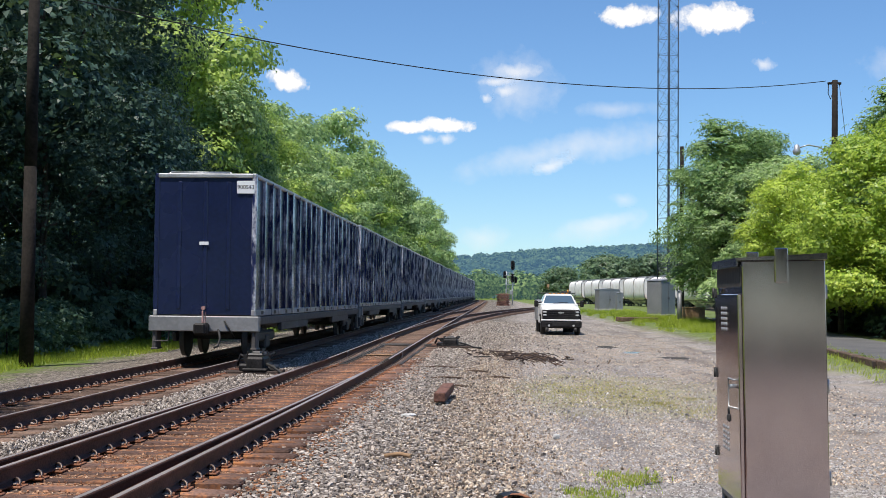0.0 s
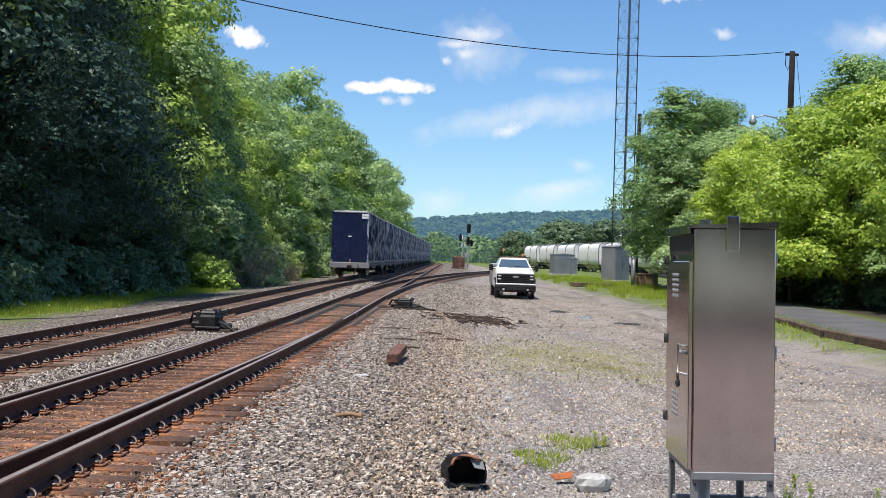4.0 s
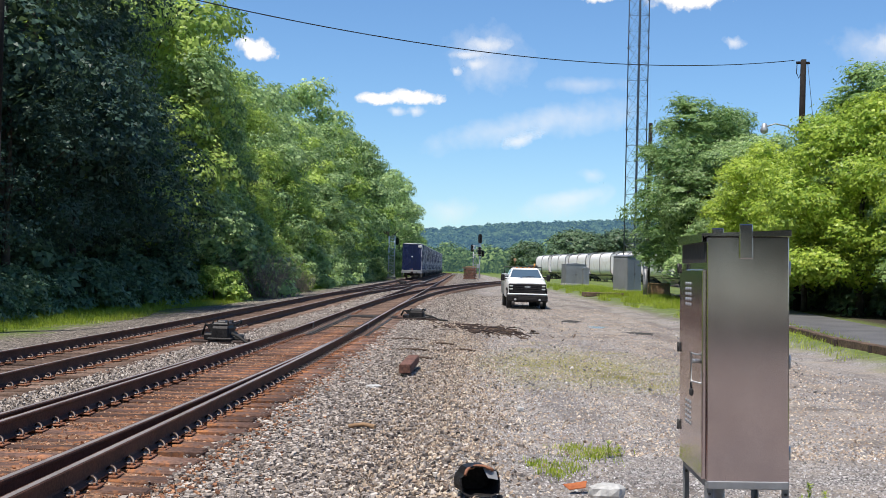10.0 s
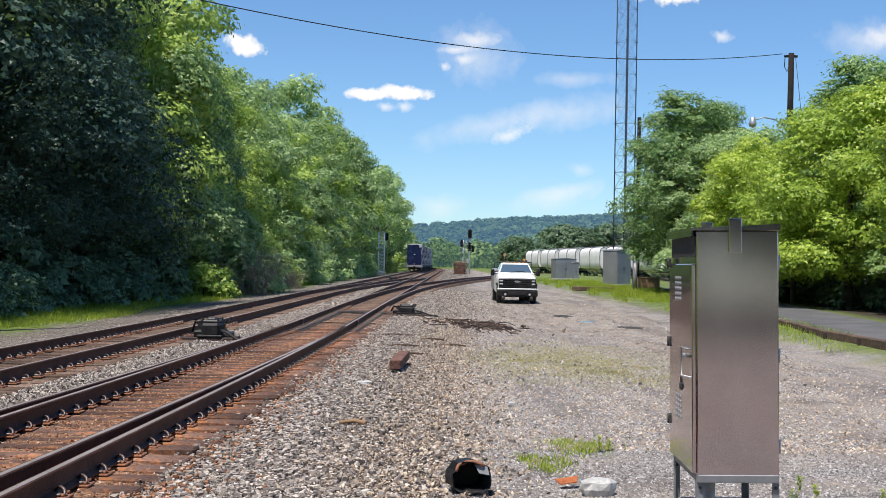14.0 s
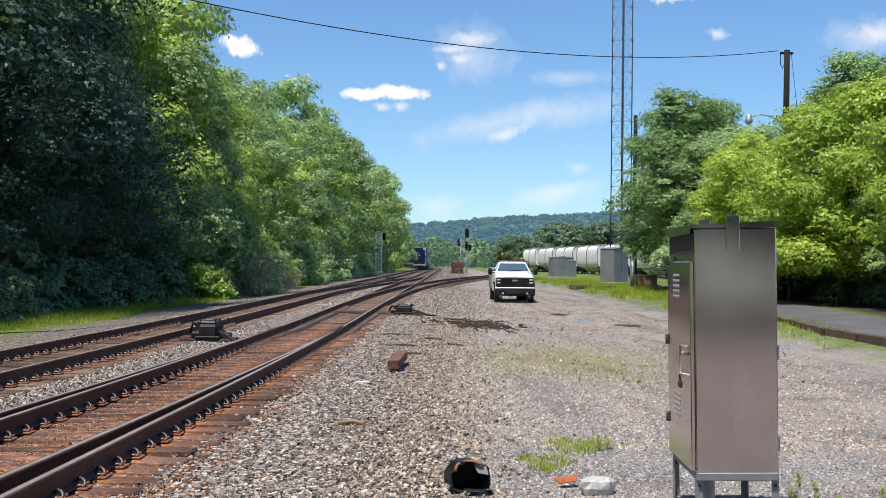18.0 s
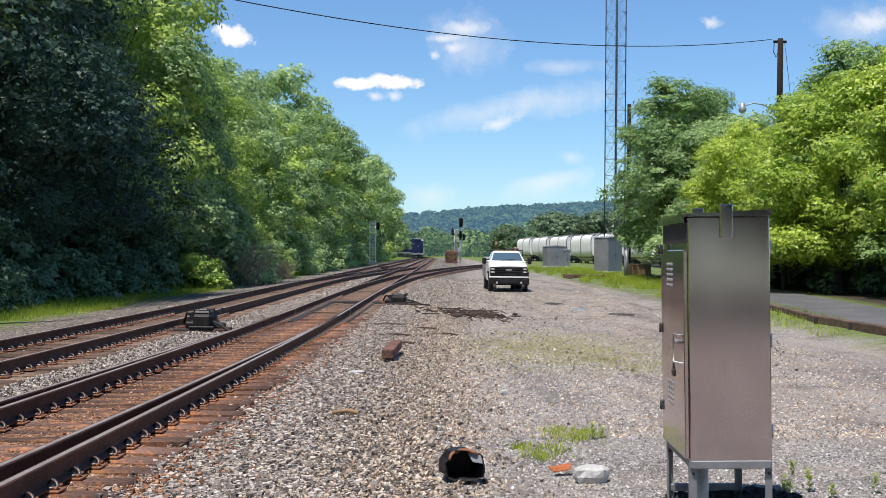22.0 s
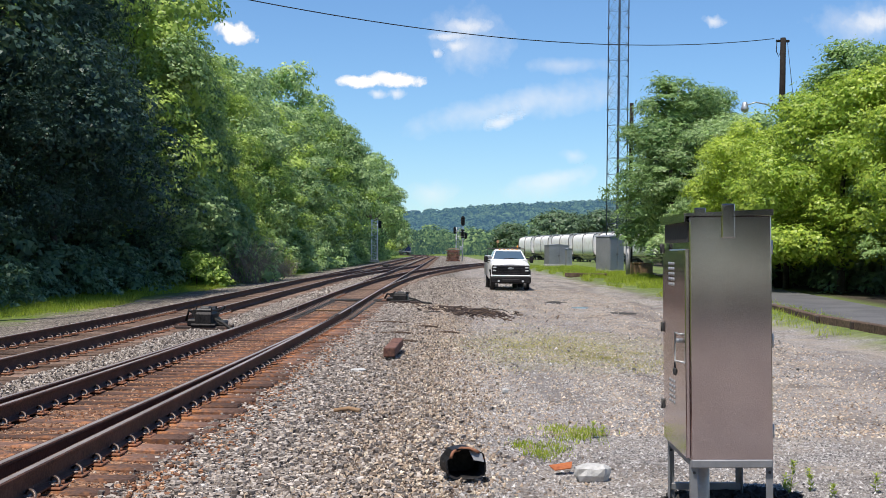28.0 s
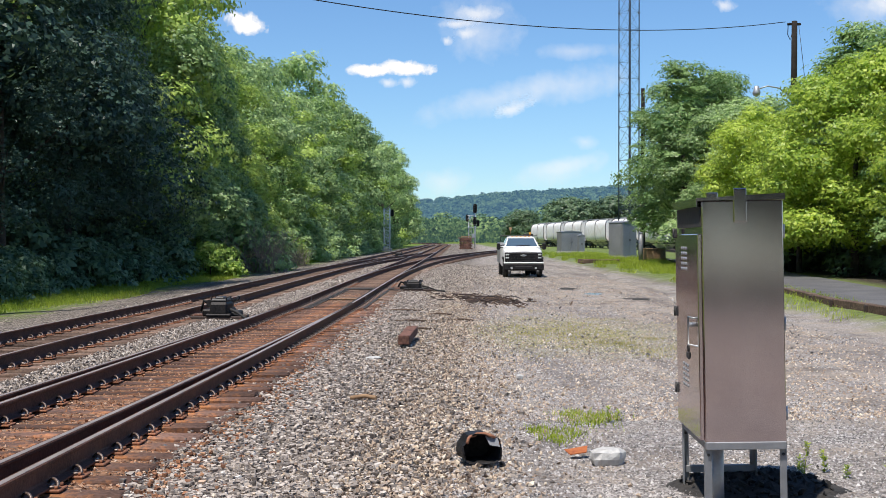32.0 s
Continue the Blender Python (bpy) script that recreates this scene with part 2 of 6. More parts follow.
FINESTONE = stone_mat("fine_grey_stone", [(0.0, (0.10, 0.094, 0.092)), (0.5, (0.33, 0.312, 0.305)), (0.92, (0.58, 0.555, 0.545)), (1.0, (0.78, 0.765, 0.75))])
RUSTSTONE = stone_mat("rusty_stone", [(0.0, (0.16, 0.070, 0.038)), (0.5, (0.42, 0.195, 0.10)), (0.85, (0.58, 0.33, 0.19)), (1.0, (0.66, 0.53, 0.42))])
STONE = stone_mat("ballast_stone", [(0.0, (0.095, 0.078, 0.068)), (0.4, (0.33, 0.285, 0.250)), (0.8, (0.58, 0.507, 0.445)), (0.97, (0.67, 0.60, 0.535)), (1.0, (0.80, 0.75, 0.69))])
TANSTONE = stone_mat("tan_stone", [(0.0, (0.15, 0.108, 0.084)), (0.4, (0.43, 0.328, 0.245)), (0.8, (0.66, 0.525, 0.39)), (1.0, (0.84, 0.74, 0.60))])


def brushed():
    m, n, l, b = nodes_of("brushed_aluminium")
    tc = n.new("ShaderNodeTexCoord").outputs["Object"]
    mp = n.new("ShaderNodeMapping")
    mp.inputs["Scale"].default_value = (90, 90, 1.5)
    l.new(tc, mp.inputs[0])
    f = noise_tex(n, l, mp.outputs[0], 3, 4)
    f2 = noise_tex(n, l, tc, 2.2, 4)
    l.new(ramp(n, l, f2, [(0.3, (0.50, 0.43, 0.44)), (0.7, (0.63, 0.545, 0.55))]), b.inputs["Base Color"])
    b.inputs["Metallic"].default_value = 1.0
    r = math_n(n, l, "ADD", math_n(n, l, "MULTIPLY", f2, 0.10), 0.06)
    l.new(math_n(n, l, "ADD", r, math_n(n, l, "MULTIPLY", f, 0.03)), b.inputs["Roughness"])
    bn = n.new("ShaderNodeBump")
    bn.inputs["Strength"].default_value, bn.inputs["Distance"].default_value = 0.05, 0.004
    l.new(f2, bn.inputs["Height"]), l.new(bn.outputs[0], b.inputs["Normal"])
    return m


ALU = brushed()
for m_ in (RUST, TIE, TIE_GREY, BLACK, OLD_WOOD, POLEWOOD):
    m_.node_tree.nodes["Principled BSDF"].inputs["Specular IOR Level"].default_value = 0.15


def glass(name, tint):
    m, n, l, b = nodes_of(name)
    b.inputs["Base Color"].default_value = (*tint, 1)
    b.inputs["Roughness"].default_value = 0.05
    b.inputs["Specular IOR Level"].default_value = 0.8
    b.inputs["Coat Weight"].default_value = 0.6
    return m


# blue base colour stands for the sky's reflection on the windshield
WINDSHIELD = glass("windshield_glass", (0.07, 0.11, 0.15))
LENS = glass("lamp_lens", (0.45, 0.46, 0.47))
DARKLENS = glass("signal_lens", (0.02, 0.02, 0.02))


def ground_mat():
    """Ballast, fine dusty gravel, rusty stains, soil and turf, by place."""
    m, n, l, b = nodes_of("ground")
    tc = n.new("ShaderNodeTexCoord").outputs["Object"]
    sx = n.new("ShaderNodeSeparateXYZ")
    l.new(tc, sx.inputs[0])
    X, Y = sx.outputs[0], sx.outputs[1]
    vo = n.new("ShaderNodeTexVoronoi")
    vo.inputs["Scale"].default_value = 22
    l.new(tc, vo.inputs["Vector"])
    vo2 = n.new("ShaderNodeTexVoronoi")
    vo2.inputs["Scale"].default_value = 48
    l.new(tc, vo2.inputs["Vector"])
    hue = n.new("ShaderNodeSeparateColor")
    l.new(vo.outputs["Color"], hue.inputs[0])
    # darkened to stand for the shade between the loose stones on top
    ballast = ramp(n, l, hue.outputs[0], [(0.0, (0.03, 0.027, 0.025)), (0.35, (0.10, 0.085, 0.073)), (0.7, (0.21, 0.18, 0.152)), (1.0, (0.46, 0.40, 0.34))])
    hue2 = n.new("ShaderNodeSeparateColor")
    l.new(vo2.outputs["Color"], hue2.inputs[0])
    fine = ramp(n, l, hue2.outputs[1], [(0.0, (0.07, 0.062, 0.058)), (0.5, (0.255, 0.235, 0.223)), (1.0, (0.62, 0.58, 0.545))])
    big, mid = noise_tex(n, l, tc, 0.22, 5, 0.6), noise_tex(n, l, tc, 0.9, 6, 0.65)
    fine = mixc(n, l, ramp(n, l, mid, [(0.40, (0, 0, 0)), (0.68, (1, 1, 1))]), fine, (0.36, 0.298, 0.235))
    tr = n.new("ShaderNodeMapping")
    tr.inputs["Scale"].default_value = (1.3, 0.09, 1)
    l.new(tc, tr.inputs[0])
    fine = mixc(n, l, ramp(n, l, noise_tex(n, l, tr.outputs[0], 1.0, 5, 0.6), [(0.46, (0, 0, 0)), (0.66, (0.75, 0.75, 0.75))]), fine, (0.155, 0.135, 0.125))
    fine = mixc(n, l, ramp(n, l, noise_tex(n, l, tc, 0.55, 7, 0.75), [(0.52, (0, 0, 0)), (0.64, (0.8, 0.8, 0.8))]), fine, (0.125, 0.105, 0.092))
    yard_turf = math_n(n, l, "MULTIPLY", math_n(n, l, "SUBTRACT", noise_tex(n, l, tc, 1.4, 6, 0.75), 0.30), 3.0, True)
    fine = mixc(n, l, ramp(n, l, big, [(0.50, (0, 0, 0)), (0.70, (0.6, 0.6, 0.6))]), fine, (0.30, 0.28, 0.275))
    # ballast near the tracks, fine gravel in the yard
    edge = math_n(n, l, "ADD", math_n(n, l, "SUBTRACT", X, math_n(n, l, "MULTIPLY", Y, 0.03)), math_n(n, l, "MULTIPLY", mid, 3.0))
    c = mixc(n, l, ramp(n, l, math_n(n, l, "MULTIPLY", edge, 0.25), [(0.10, (0, 0, 0)), (0.42, (1, 1, 1))]), ballast, fine)
    # rust-stained strip along the near track
    rx = math_n(n, l, "SUBTRACT", X, math_n(n, l, "MULTIPLY", Y, 0.0145))
    rr = math_n(n, l, "ABSOLUTE", math_n(n, l, "ADD", rx, 3.2))
    rust = ramp(n, l, math_n(n, l, "ADD", math_n(n, l, "MULTIPLY", rr, 0.4), math_n(n, l, "MULTIPLY", mid, 0.5)), [(0.62, (0.75, 0.75, 0.75)), (0.95, (0, 0, 0))])
    rustc = ramp(n, l, hue.outputs[1], [(0.0, (0.07, 0.035, 0.022)), (0.5, (0.22, 0.105, 0.055)), (1.0, (0.42, 0.22, 0.12))])
    rust = math_n(n, l, "MULTIPLY", rust, math_n(n, l, "MULTIPLY", math_n(n, l, "SUBTRACT", 240.0, Y), 0.0045, True))
    c = mixc(n, l, rust, c, rustc)
    # turf beside the woods and by the pavement
    wob = math_n(n, l, "MULTIPLY", math_n(n, l, "SUBTRACT", mid, 0.5), 5.0)
    lg = math_n(n, l, "ADD", math_n(n, l, "ADD", X, wob), math_n(n, l, "MULTIPLY", Y, -0.02))
    soil = ramp(n, l, noise_tex(n, l, tc, 5, 5), [(0.3, (0.065, 0.105, 0.018)), (0.7, (0.18, 0.25, 0.035))])
    left = math_n(n, l, "MULTIPLY", math_n(n, l, "SUBTRACT", -11.0, lg), 0.8, True)
    right = math_n(n, l, "MULTIPLY", math_n(n, l, "SUBTRACT", math_n(n, l, "ADD", X, math_n(n, l, "MULTIPLY", wob, 0.5)), 8.4), 0.9, True)
    ex = math_n(n, l, "POWER", math_n(n, l, "ABSOLUTE", math_n(n, l, "MULTIPLY", math_n(n, l, "SUBTRACT", X, 2.6), 0.42)), 2.0)
    ey = math_n(n, l, "POWER", math_n(n, l, "ABSOLUTE", math_n(n, l, "MULTIPLY", math_n(n, l, "SUBTRACT", Y, 24.0), 0.17)), 2.0)
    patch = math_n(n, l, "MULTIPLY", math_n(n, l, "SUBTRACT", 1.1, math_n(n, l, "ADD", ex, ey)), yard_turf, True)
    c = mixc(n, l, math_n(n, l, "MULTIPLY", patch, 0.95), c, (0.31, 0.29, 0.085))
    c = mixc(n, l, left, c, soil)
    c = mixc(n, l, math_n(n, l, "MULTIPLY", right, 0.85), c, soil)
    litter = math_n(n, l, "MULTIPLY", math_n(n, l, "SUBTRACT", X, math_n(n, l, "ADD", 9.9, math_n(n, l, "MULTIPLY", Y, 0.11))), 0.9, True)
    c = mixc(n, l, litter, c, ramp(n, l, noise_tex(n, l, tc, 6, 5), [(0.3, (0.035, 0.028, 0.02)), (0.7, (0.085, 0.07, 0.05))]))
    far = math_n(n, l, "MULTIPLY", math_n(n, l, "SUBTRACT", Y, 330.0), 0.02, True)
    c = mixc(n, l, far, c, soil)
    l.new(c, b.inputs["Base Color"])
    b.inputs["Roughness"].default_value = 0.93
    b.inputs["Specular IOR Level"].default_value = 0.2
    bn = n.new("ShaderNodeBump")
    bn.inputs["Strength"].default_value, bn.inputs["Distance"].default_value = 0.9, 0.03
    h = math_n(n, l, "ADD", math_n(n, l, "MULTIPLY", vo.outputs["Distance"], -1.0), math_n(n, l, "MULTIPLY", vo2.outputs["Distance"], -0.5))
    l.new(h, bn.inputs["Height"]), l.new(bn.outputs[0], b.inputs["Normal"])
    return m


GROUND = ground_mat()

# ---- mesh tools ----


class Shape:
    """Collects faces for one mesh."""

    def __init__(self):
        self.v, self.f, self.s = [], [], []

    def add(self, verts, faces, smooth=False):
        k = len(self.v)
        self.v += [tuple(p) for p in verts]
        self.f += [tuple(i + k for i in q) for q in faces]
        self.s += [smooth] * len(faces)
        return self

    def box(self, x, y, z, sx, sy, sz, bev=0.0, m=None):
        """A box by its centre and sizes, with chamfered edges."""
        hx, hy, hz = sx / 2, sy / 2, sz / 2
        if bev <= 0:
            vs = [(i * hx, j * hy, k * hz) for i in (-1, 1) for j in (-1, 1) for k in (-1, 1)]
            fs = [(0, 1, 3, 2), (4, 6, 7, 5), (0, 4, 5, 1), (2, 3, 7, 6), (0, 2, 6, 4), (1, 5, 7, 3)]
        else:
            b = min(bev, hx * 0.9, hy * 0.9, hz * 0.9)
            vs, idx = [], {}
            for i in (-1, 1):
                for j in (-1, 1):
                    for k in (-1, 1):
                        for a in range(3):
                            p = [i * (hx - b), j * (hy - b), k * (hz - b)]
                            p[a] = (i * hx, j * hy, k * hz)[a]
                            idx[i, j, k, a] = len(vs)
                            vs.append(p)
            fs = []
            for a in range(3):
                o = [c for c in range(3) if c != a]
                for s in (-1, 1):
                    q = []
                    for d in ((-1, -1), (1, -1), (1, 1), (-1, 1)):
                        key = [0, 0, 0]
                        key[a], key[o[0]], key[o[1]] = s, d[0], d[1]
                        q.append(idx[(*key, a)])
                    fs.append(q)
                for d in ((-1, -1), (1, -1), (1, 1), (-1, 1)):
                    q = []
                    for s in (-1, 1):
                        key = [0, 0, 0]
                        key[a], key[o[0]], key[o[1]] = s, d[0], d[1]
                        q += [idx[(*key, o[0])], idx[(*key, o[1])]][::s]
                    fs.append(q)
            for i in (-1, 1):
                for j in (-1, 1):
                    for k in (-1, 1):
                        fs.append([idx[i, j, k, a] for a in range(3)])
        m = m or Matrix()
        t = Matrix.Translation((x, y, z)) @ m
        return self.add([t @ Vector(p) for p in vs], fs)

    def cyl(self, p, q, r0, r1=None, n=10, caps=True, smooth=True):
        r1 = r0 if r1 is None else r1
        p, q = Vector(p), Vector(q)
        w = (q - p).normalized()
        u = w.orthogonal().normalized()
        v = w.cross(u)
        vs = []
        for c, r in ((p, r0), (q, r1)):
            vs += [c + (u * math.cos(2 * math.pi * i / n) + v * math.sin(2 * math.pi * i / n)) * r for i in range(n)]
        self.add(vs, [(i, (i + 1) % n, n + (i + 1) % n, n + i) for i in range(n)], smooth)
        if caps:
            k = len(self.v) - 2 * n
            self.f += [tuple(k + i for i in range(n))[::-1], tuple(k + n + i for i in range(n))]
            self.s += [False, False]
        return self

    def tube(self, pts, r, n=6):
        pts = [Vector(p) for p in pts]
        vs, u = [], None
        for i, p in enumerate(pts):
            w = (pts[min(i + 1, len(pts) - 1)] - pts[max(i - 1, 0)]).normalized()
            u = w.orthogonal().normalized() if u is None else (u - w * u.dot(w)).normalized()
            v = w.cross(u)
            vs += [p + (u * math.cos(2 * math.pi * k / n) + v * math.sin(2 * math.pi * k / n)) * r for k in range(n)]
        m = len(pts)
        self.add(vs, [(j * n + i, j * n + (i + 1) % n, (j + 1) * n + (i + 1) % n, (j + 1) * n + i) for j in range(m - 1) for i in range(n)], True)
        k = len(self.v) - m * n
        self.f += [tuple(k + i for i in range(n))[::-1], tuple(k + (m - 1) * n + i for i in range(n))]
        self.s += [False, False]
        return self

    def prism(self, outline, x0, x1, axis=0, smooth=False):
        """An outline in the plane across an axis, swept from x0 to x1."""
        n = len(outline)
        put = (lambda t, a, b: (t, a, b), lambda t, a, b: (a, t, b), lambda t, a, b: (a, b, t))[axis]
        vs = [put(t, a, b) for t in (x0, x1) for a, b in outline]
        self.add(vs, [(i, (i + 1) % n, n + (i + 1) % n, n + i) for i in range(n)], smooth)
        return self.add(vs, [tuple(range(n))[::-1], tuple(range(n, 2 * n))])

    def lathe(self, prof, n=14, at=(0, 0, 0), smooth=True):
        x, y, z = at
        vs = [(x + r * math.cos(2 * math.pi * i / n), y + r * math.sin(2 * math.pi * i / n), z + h) for r, h in prof for i in range(n)]
        fs = [(j * n + i, j * n + (i + 1) % n, (j + 1) * n + (i + 1) % n, (j + 1) * n + i) for j in range(len(prof) - 1) for i in range(n)]
        return self.add(vs, fs, smooth)

    def sweep(self, outline, pts, closed=True):
        """An outline (across, up) swept along level points."""
        n, vs = len(outline), []
        for i, p in enumerate(pts):
            a, b = Vector(pts[max(i - 1, 0)]), Vector(pts[min(i + 1, len(pts) - 1)])
            d = (b - a).normalized()
            side = Vector((d.y, -d.x, 0)).normalized()
            vs += [Vector(p) + side * u + Vector((0, 0, w)) for u, w in outline]
        fs = [(j * n + i, j * n + (i + 1) % n, (j + 1) * n + (i + 1) % n, (j + 1) * n + i) for j in range(len(pts) - 1) for i in range(n if closed else n - 1)]
        if closed:
            fs += [tuple(range(n)), tuple(range(len(vs) - n, len(vs)))[::-1]]
        return self.add(vs, fs)

    def mesh(self, name, mat):
        me = bpy.data.meshes.new(name)
        me.from_pydata(self.v, [], self.f)
        me.polygons.foreach_set("use_smooth", self.s)
        bm = bmesh.new()
        bm.from_mesh(me)
        bmesh.ops.recalc_face_normals(bm, faces=bm.faces)
        bm.to_mesh(me)
        bm.free()
        me.materials.append(mat)
        return me


def part(name, shape, mat, parent=None, label="", at=None):
    ob = new(name, shape.mesh(name, mat) if isinstance(shape, Shape) else shape)
    ob.parent = parent
    if at is not None:
        ob.matrix_basis = at
    if label:
        ob["label"] = label
    return ob


def thing(name, m, label, category, group="", kind=""):
    ob = new(name)
    ob.matrix_basis = m
    ob.empty_display_size = 0.2
    return tagged(ob, label, category, group, kind)


def raw_mesh(name, verts, faces, mat):
    """A mesh from arrays; all faces have the same number of corners."""
    me = bpy.data.meshes.new(name)
    nv, nf, k = len(verts), len(faces), faces.shape[1]
    me.vertices.add(nv), me.loops.add(nf * k), me.polygons.add(nf)
    me.vertices.foreach_set("co", np.asarray(verts, np.float32).ravel())
    me.loops.foreach_set("vertex_index", np.asarray(faces, np.int32).ravel())
    me.polygons.foreach_set("loop_start", np.arange(0, nf * k, k, dtype=np.int32))
    me.update(calc_edges=True)
    me.polygons.foreach_set("use_smooth", [False] * nf)
    me.materials.append(mat)
    return me


def unit(v):
    return v / np.maximum(np.linalg.norm(v, axis=1, keepdims=True), 1e-9)


def leaves(name, c, nrm, size, aspect, mat, rng, along=None):
    """Pointed leaves at points c, one triangle each."""
    n = len(c)
    t = unit(np.cross(nrm, rng.normal(size=(n, 3)))) if along is None else unit(along - nrm * np.sum(along * nrm, 1, keepdims=True))
    b = np.cross(nrm, t)
    s = size[:, None]
    k = s * (aspect * 1.25)
    v = np.stack([c + t * s * 1.1, c - t * s * 0.65 + b * k, c - t * s * 0.65 - b * k], 1).reshape(-1, 3)
    return raw_mesh(name, v, np.arange(3 * n).reshape(-1, 3), mat)


def scatter_chips(name, pos, size, mat, rng):
    """Small gravel: irregular blunt pyramids half sunk in the ground."""
    n = len(pos)
    a = rng.uniform(0, 6.28, (n, 1)) + np.array([0, 1.57, 3.14, 4.71]) + rng.normal(0, 0.3, (n, 4))
    k = rng.uniform(0.7, 1.3, (n, 4))
    low = np.stack([np.cos(a) * k, np.sin(a) * k, np.full((n, 4), -0.3)], -1)
    tip = np.stack([rng.normal(0, 0.35, n), rng.normal(0, 0.35, n), rng.uniform(0.35, 1.0, n)], -1)
    v = np.concatenate([low, tip[:, None]], 1) * size[:, None, None] + pos[:, None]
    f = (np.arange(n)[:, None, None] * 5 + np.array([(0, 1, 4), (1, 2, 4), (2, 3, 4), (3, 0, 4)])[None]).reshape(-1, 3)
    return raw_mesh(name, v.reshape(-1, 3), f, mat)


def scatter_stones(name, pos, size, mat, rng):
    """Angular crushed stones, six corners each, at given places."""
    n = len(pos)
    base = np.array([(1, 0, 0), (-1, 0, 0), (0, 1, 0), (0, -1, 0), (0, 0, 1), (0, 0, -1)], float)
    v = base[None] * (0.85 + 0.30 * rng.random((n, 6, 1))) + rng.normal(0, 0.15, (n, 6, 3))
    v *= np.stack([0.9 + 0.6 * rng.random(n), 0.7 + 0.4 * rng.random(n), 0.55 + 0.35 * rng.random(n)], 1)[:, None]
    q = unit(rng.normal(size=(n, 4)))
    w, x, y, z = q.T
    rot = np.stack([1 - 2 * (y * y + z * z), 2 * (x * y - z * w), 2 * (x * z + y * w), 2 * (x * y + z * w), 1 - 2 * (x * x + z * z), 2 * (y * z - x * w),
                    2 * (x * z - y * w), 2 * (y * z + x * w), 1 - 2 * (x * x + y * y)], 1).reshape(n, 3, 3)
    v = np.einsum("nij,nkj->nki", rot, v) * size[:, None, None] + pos[:, None]
    tris = np.array([(0, 2, 4), (2, 1, 4), (1, 3, 4), (3, 0, 4), (2, 0, 5), (1, 2, 5), (3, 1, 5), (0, 3, 5)])
    f = (np.arange(n)[:, None, None] * 6 + tris[None]).reshape(-1, 3)
    return raw_mesh(name, v.reshape(-1, 3), f, mat)


def scatter_blocks(name, pos, size, mat, rng):
    """Blocky crushed stones, eight corners each, at given places."""
    n = len(pos)
    base = np.array([(i, j, k) for i in (-1, 1) for j in (-1, 1) for k in (-1, 1)], float) * 0.66
    v = base[None] * (0.72 + 0.5 * rng.random((n, 8, 1))) + rng.normal(0, 0.12, (n, 8, 3))
    v *= np.stack([0.9 + 0.6 * rng.random(n), 0.75 + 0.35 * rng.random(n), 0.6 + 0.35 * rng.random(n)], 1)[:, None]
    t = rng.uniform(0, 6.28, (n, 3)) * [1.0, 0.12, 0.12]
    cz, sz, cx, sx = np.cos(t[:, 0]), np.sin(t[:, 0]), np.cos(t[:, 1] - 0.37), np.sin(t[:, 1] - 0.37)
    x, y, z = v[:, :, 0], v[:, :, 1], v[:, :, 2]
    y, z = y * cx[:, None] - z * sx[:, None], y * sx[:, None] + z * cx[:, None]
    x, y = x * cz[:, None] - y * sz[:, None], x * sz[:, None] + y * cz[:, None]
    v = np.stack([x, y, z], -1) * size[:, None, None] + pos[:, None]
    quads = np.array([(0, 1, 3, 2), (4, 6, 7, 5), (0, 4, 5, 1), (2, 3, 7, 6), (0, 2, 6, 4), (1, 5, 7, 3)])
    return raw_mesh(name, v.reshape(-1, 3), (np.arange(n)[:, None, None] * 8 + quads[None]).reshape(-1, 4), mat)


# ---- the lie of the land ----


def grade(y):
    return float(np.clip((y - 30) * 0.0028, 0, 0.85))


def far_x(y):
    """The middle of the far track: straight, then a bend to the left."""
    return -6.96 + 0.0165 * y - (max(0.0, y - 268.0) ** 2) / 860.0


def near_x(y):
    return -3.42 + 0.0145 * y - (max(0.0, y - 268.0) ** 2) / 900.0


def lead_x(y):
    """The yard lead, which leaves the near track to the right."""
    k = min(max(0.0, y - 45.0), 95.0)
    return near_x(y) + 0.00078 * k * k + max(0.0, y - 140.0) * 0.148


def gz(x, y):
    """The ground's height, arrays or numbers."""
    x, y = np.asarray(x, float), np.asarray(y, float)
    z = np.clip((y - 30) * 0.0028, 0, 0.85) - 0.035
    z = z - 0.16 * np.clip((-9.0 - x + 0.0165 * y) / 1.5, 0, 1)
    z = z + 0.22 * np.clip(-15.0 - x, 0, 26) * np.clip((330 - y) / 60, 0, 1)
    z = z + 0.20 * np.clip((x - 8.2) / 1.6, 0, 1) * np.clip((260 - y) / 60, 0, 1)
    z = z + 0.016 * (np.abs(x + 3.62 - 0.0145 * y) < 0.85) * (y < 60) - 0.03 * (np.abs(x + 6.96 - 0.0165 * y) < 1.2) * (y < 60)
    edge = x + 3.62 - 0.0145 * y
    z = z - 0.010 * np.clip((edge - 0.85) / 0.2, 0, 1) * np.clip((1.75 - edge) / 0.3, 0, 1) * (y < 60)
    z = z + 0.012 * np.sin(x * 2.1 + 0.7 * y) * np.sin(y * 1.3 - x)
    z = z - 0.10 * np.clip((x + 1.6 - 0.0145 * y) / 2.2, 0, 1) * np.clip((8.0 - x) / 1.5, 0, 1) * np.clip((y - 12) / 25, 0, 1)
    return z


def lines(stops):
    """Grid lines: (start, step) pairs up to the last stop."""
    out = []
    for (a, s), (b, _) in zip(stops[:-1], stops[1:]):
        out += list(np.arange(a, b - s * 0.5, s))
    return np.array(out + [stops[-1][0]])


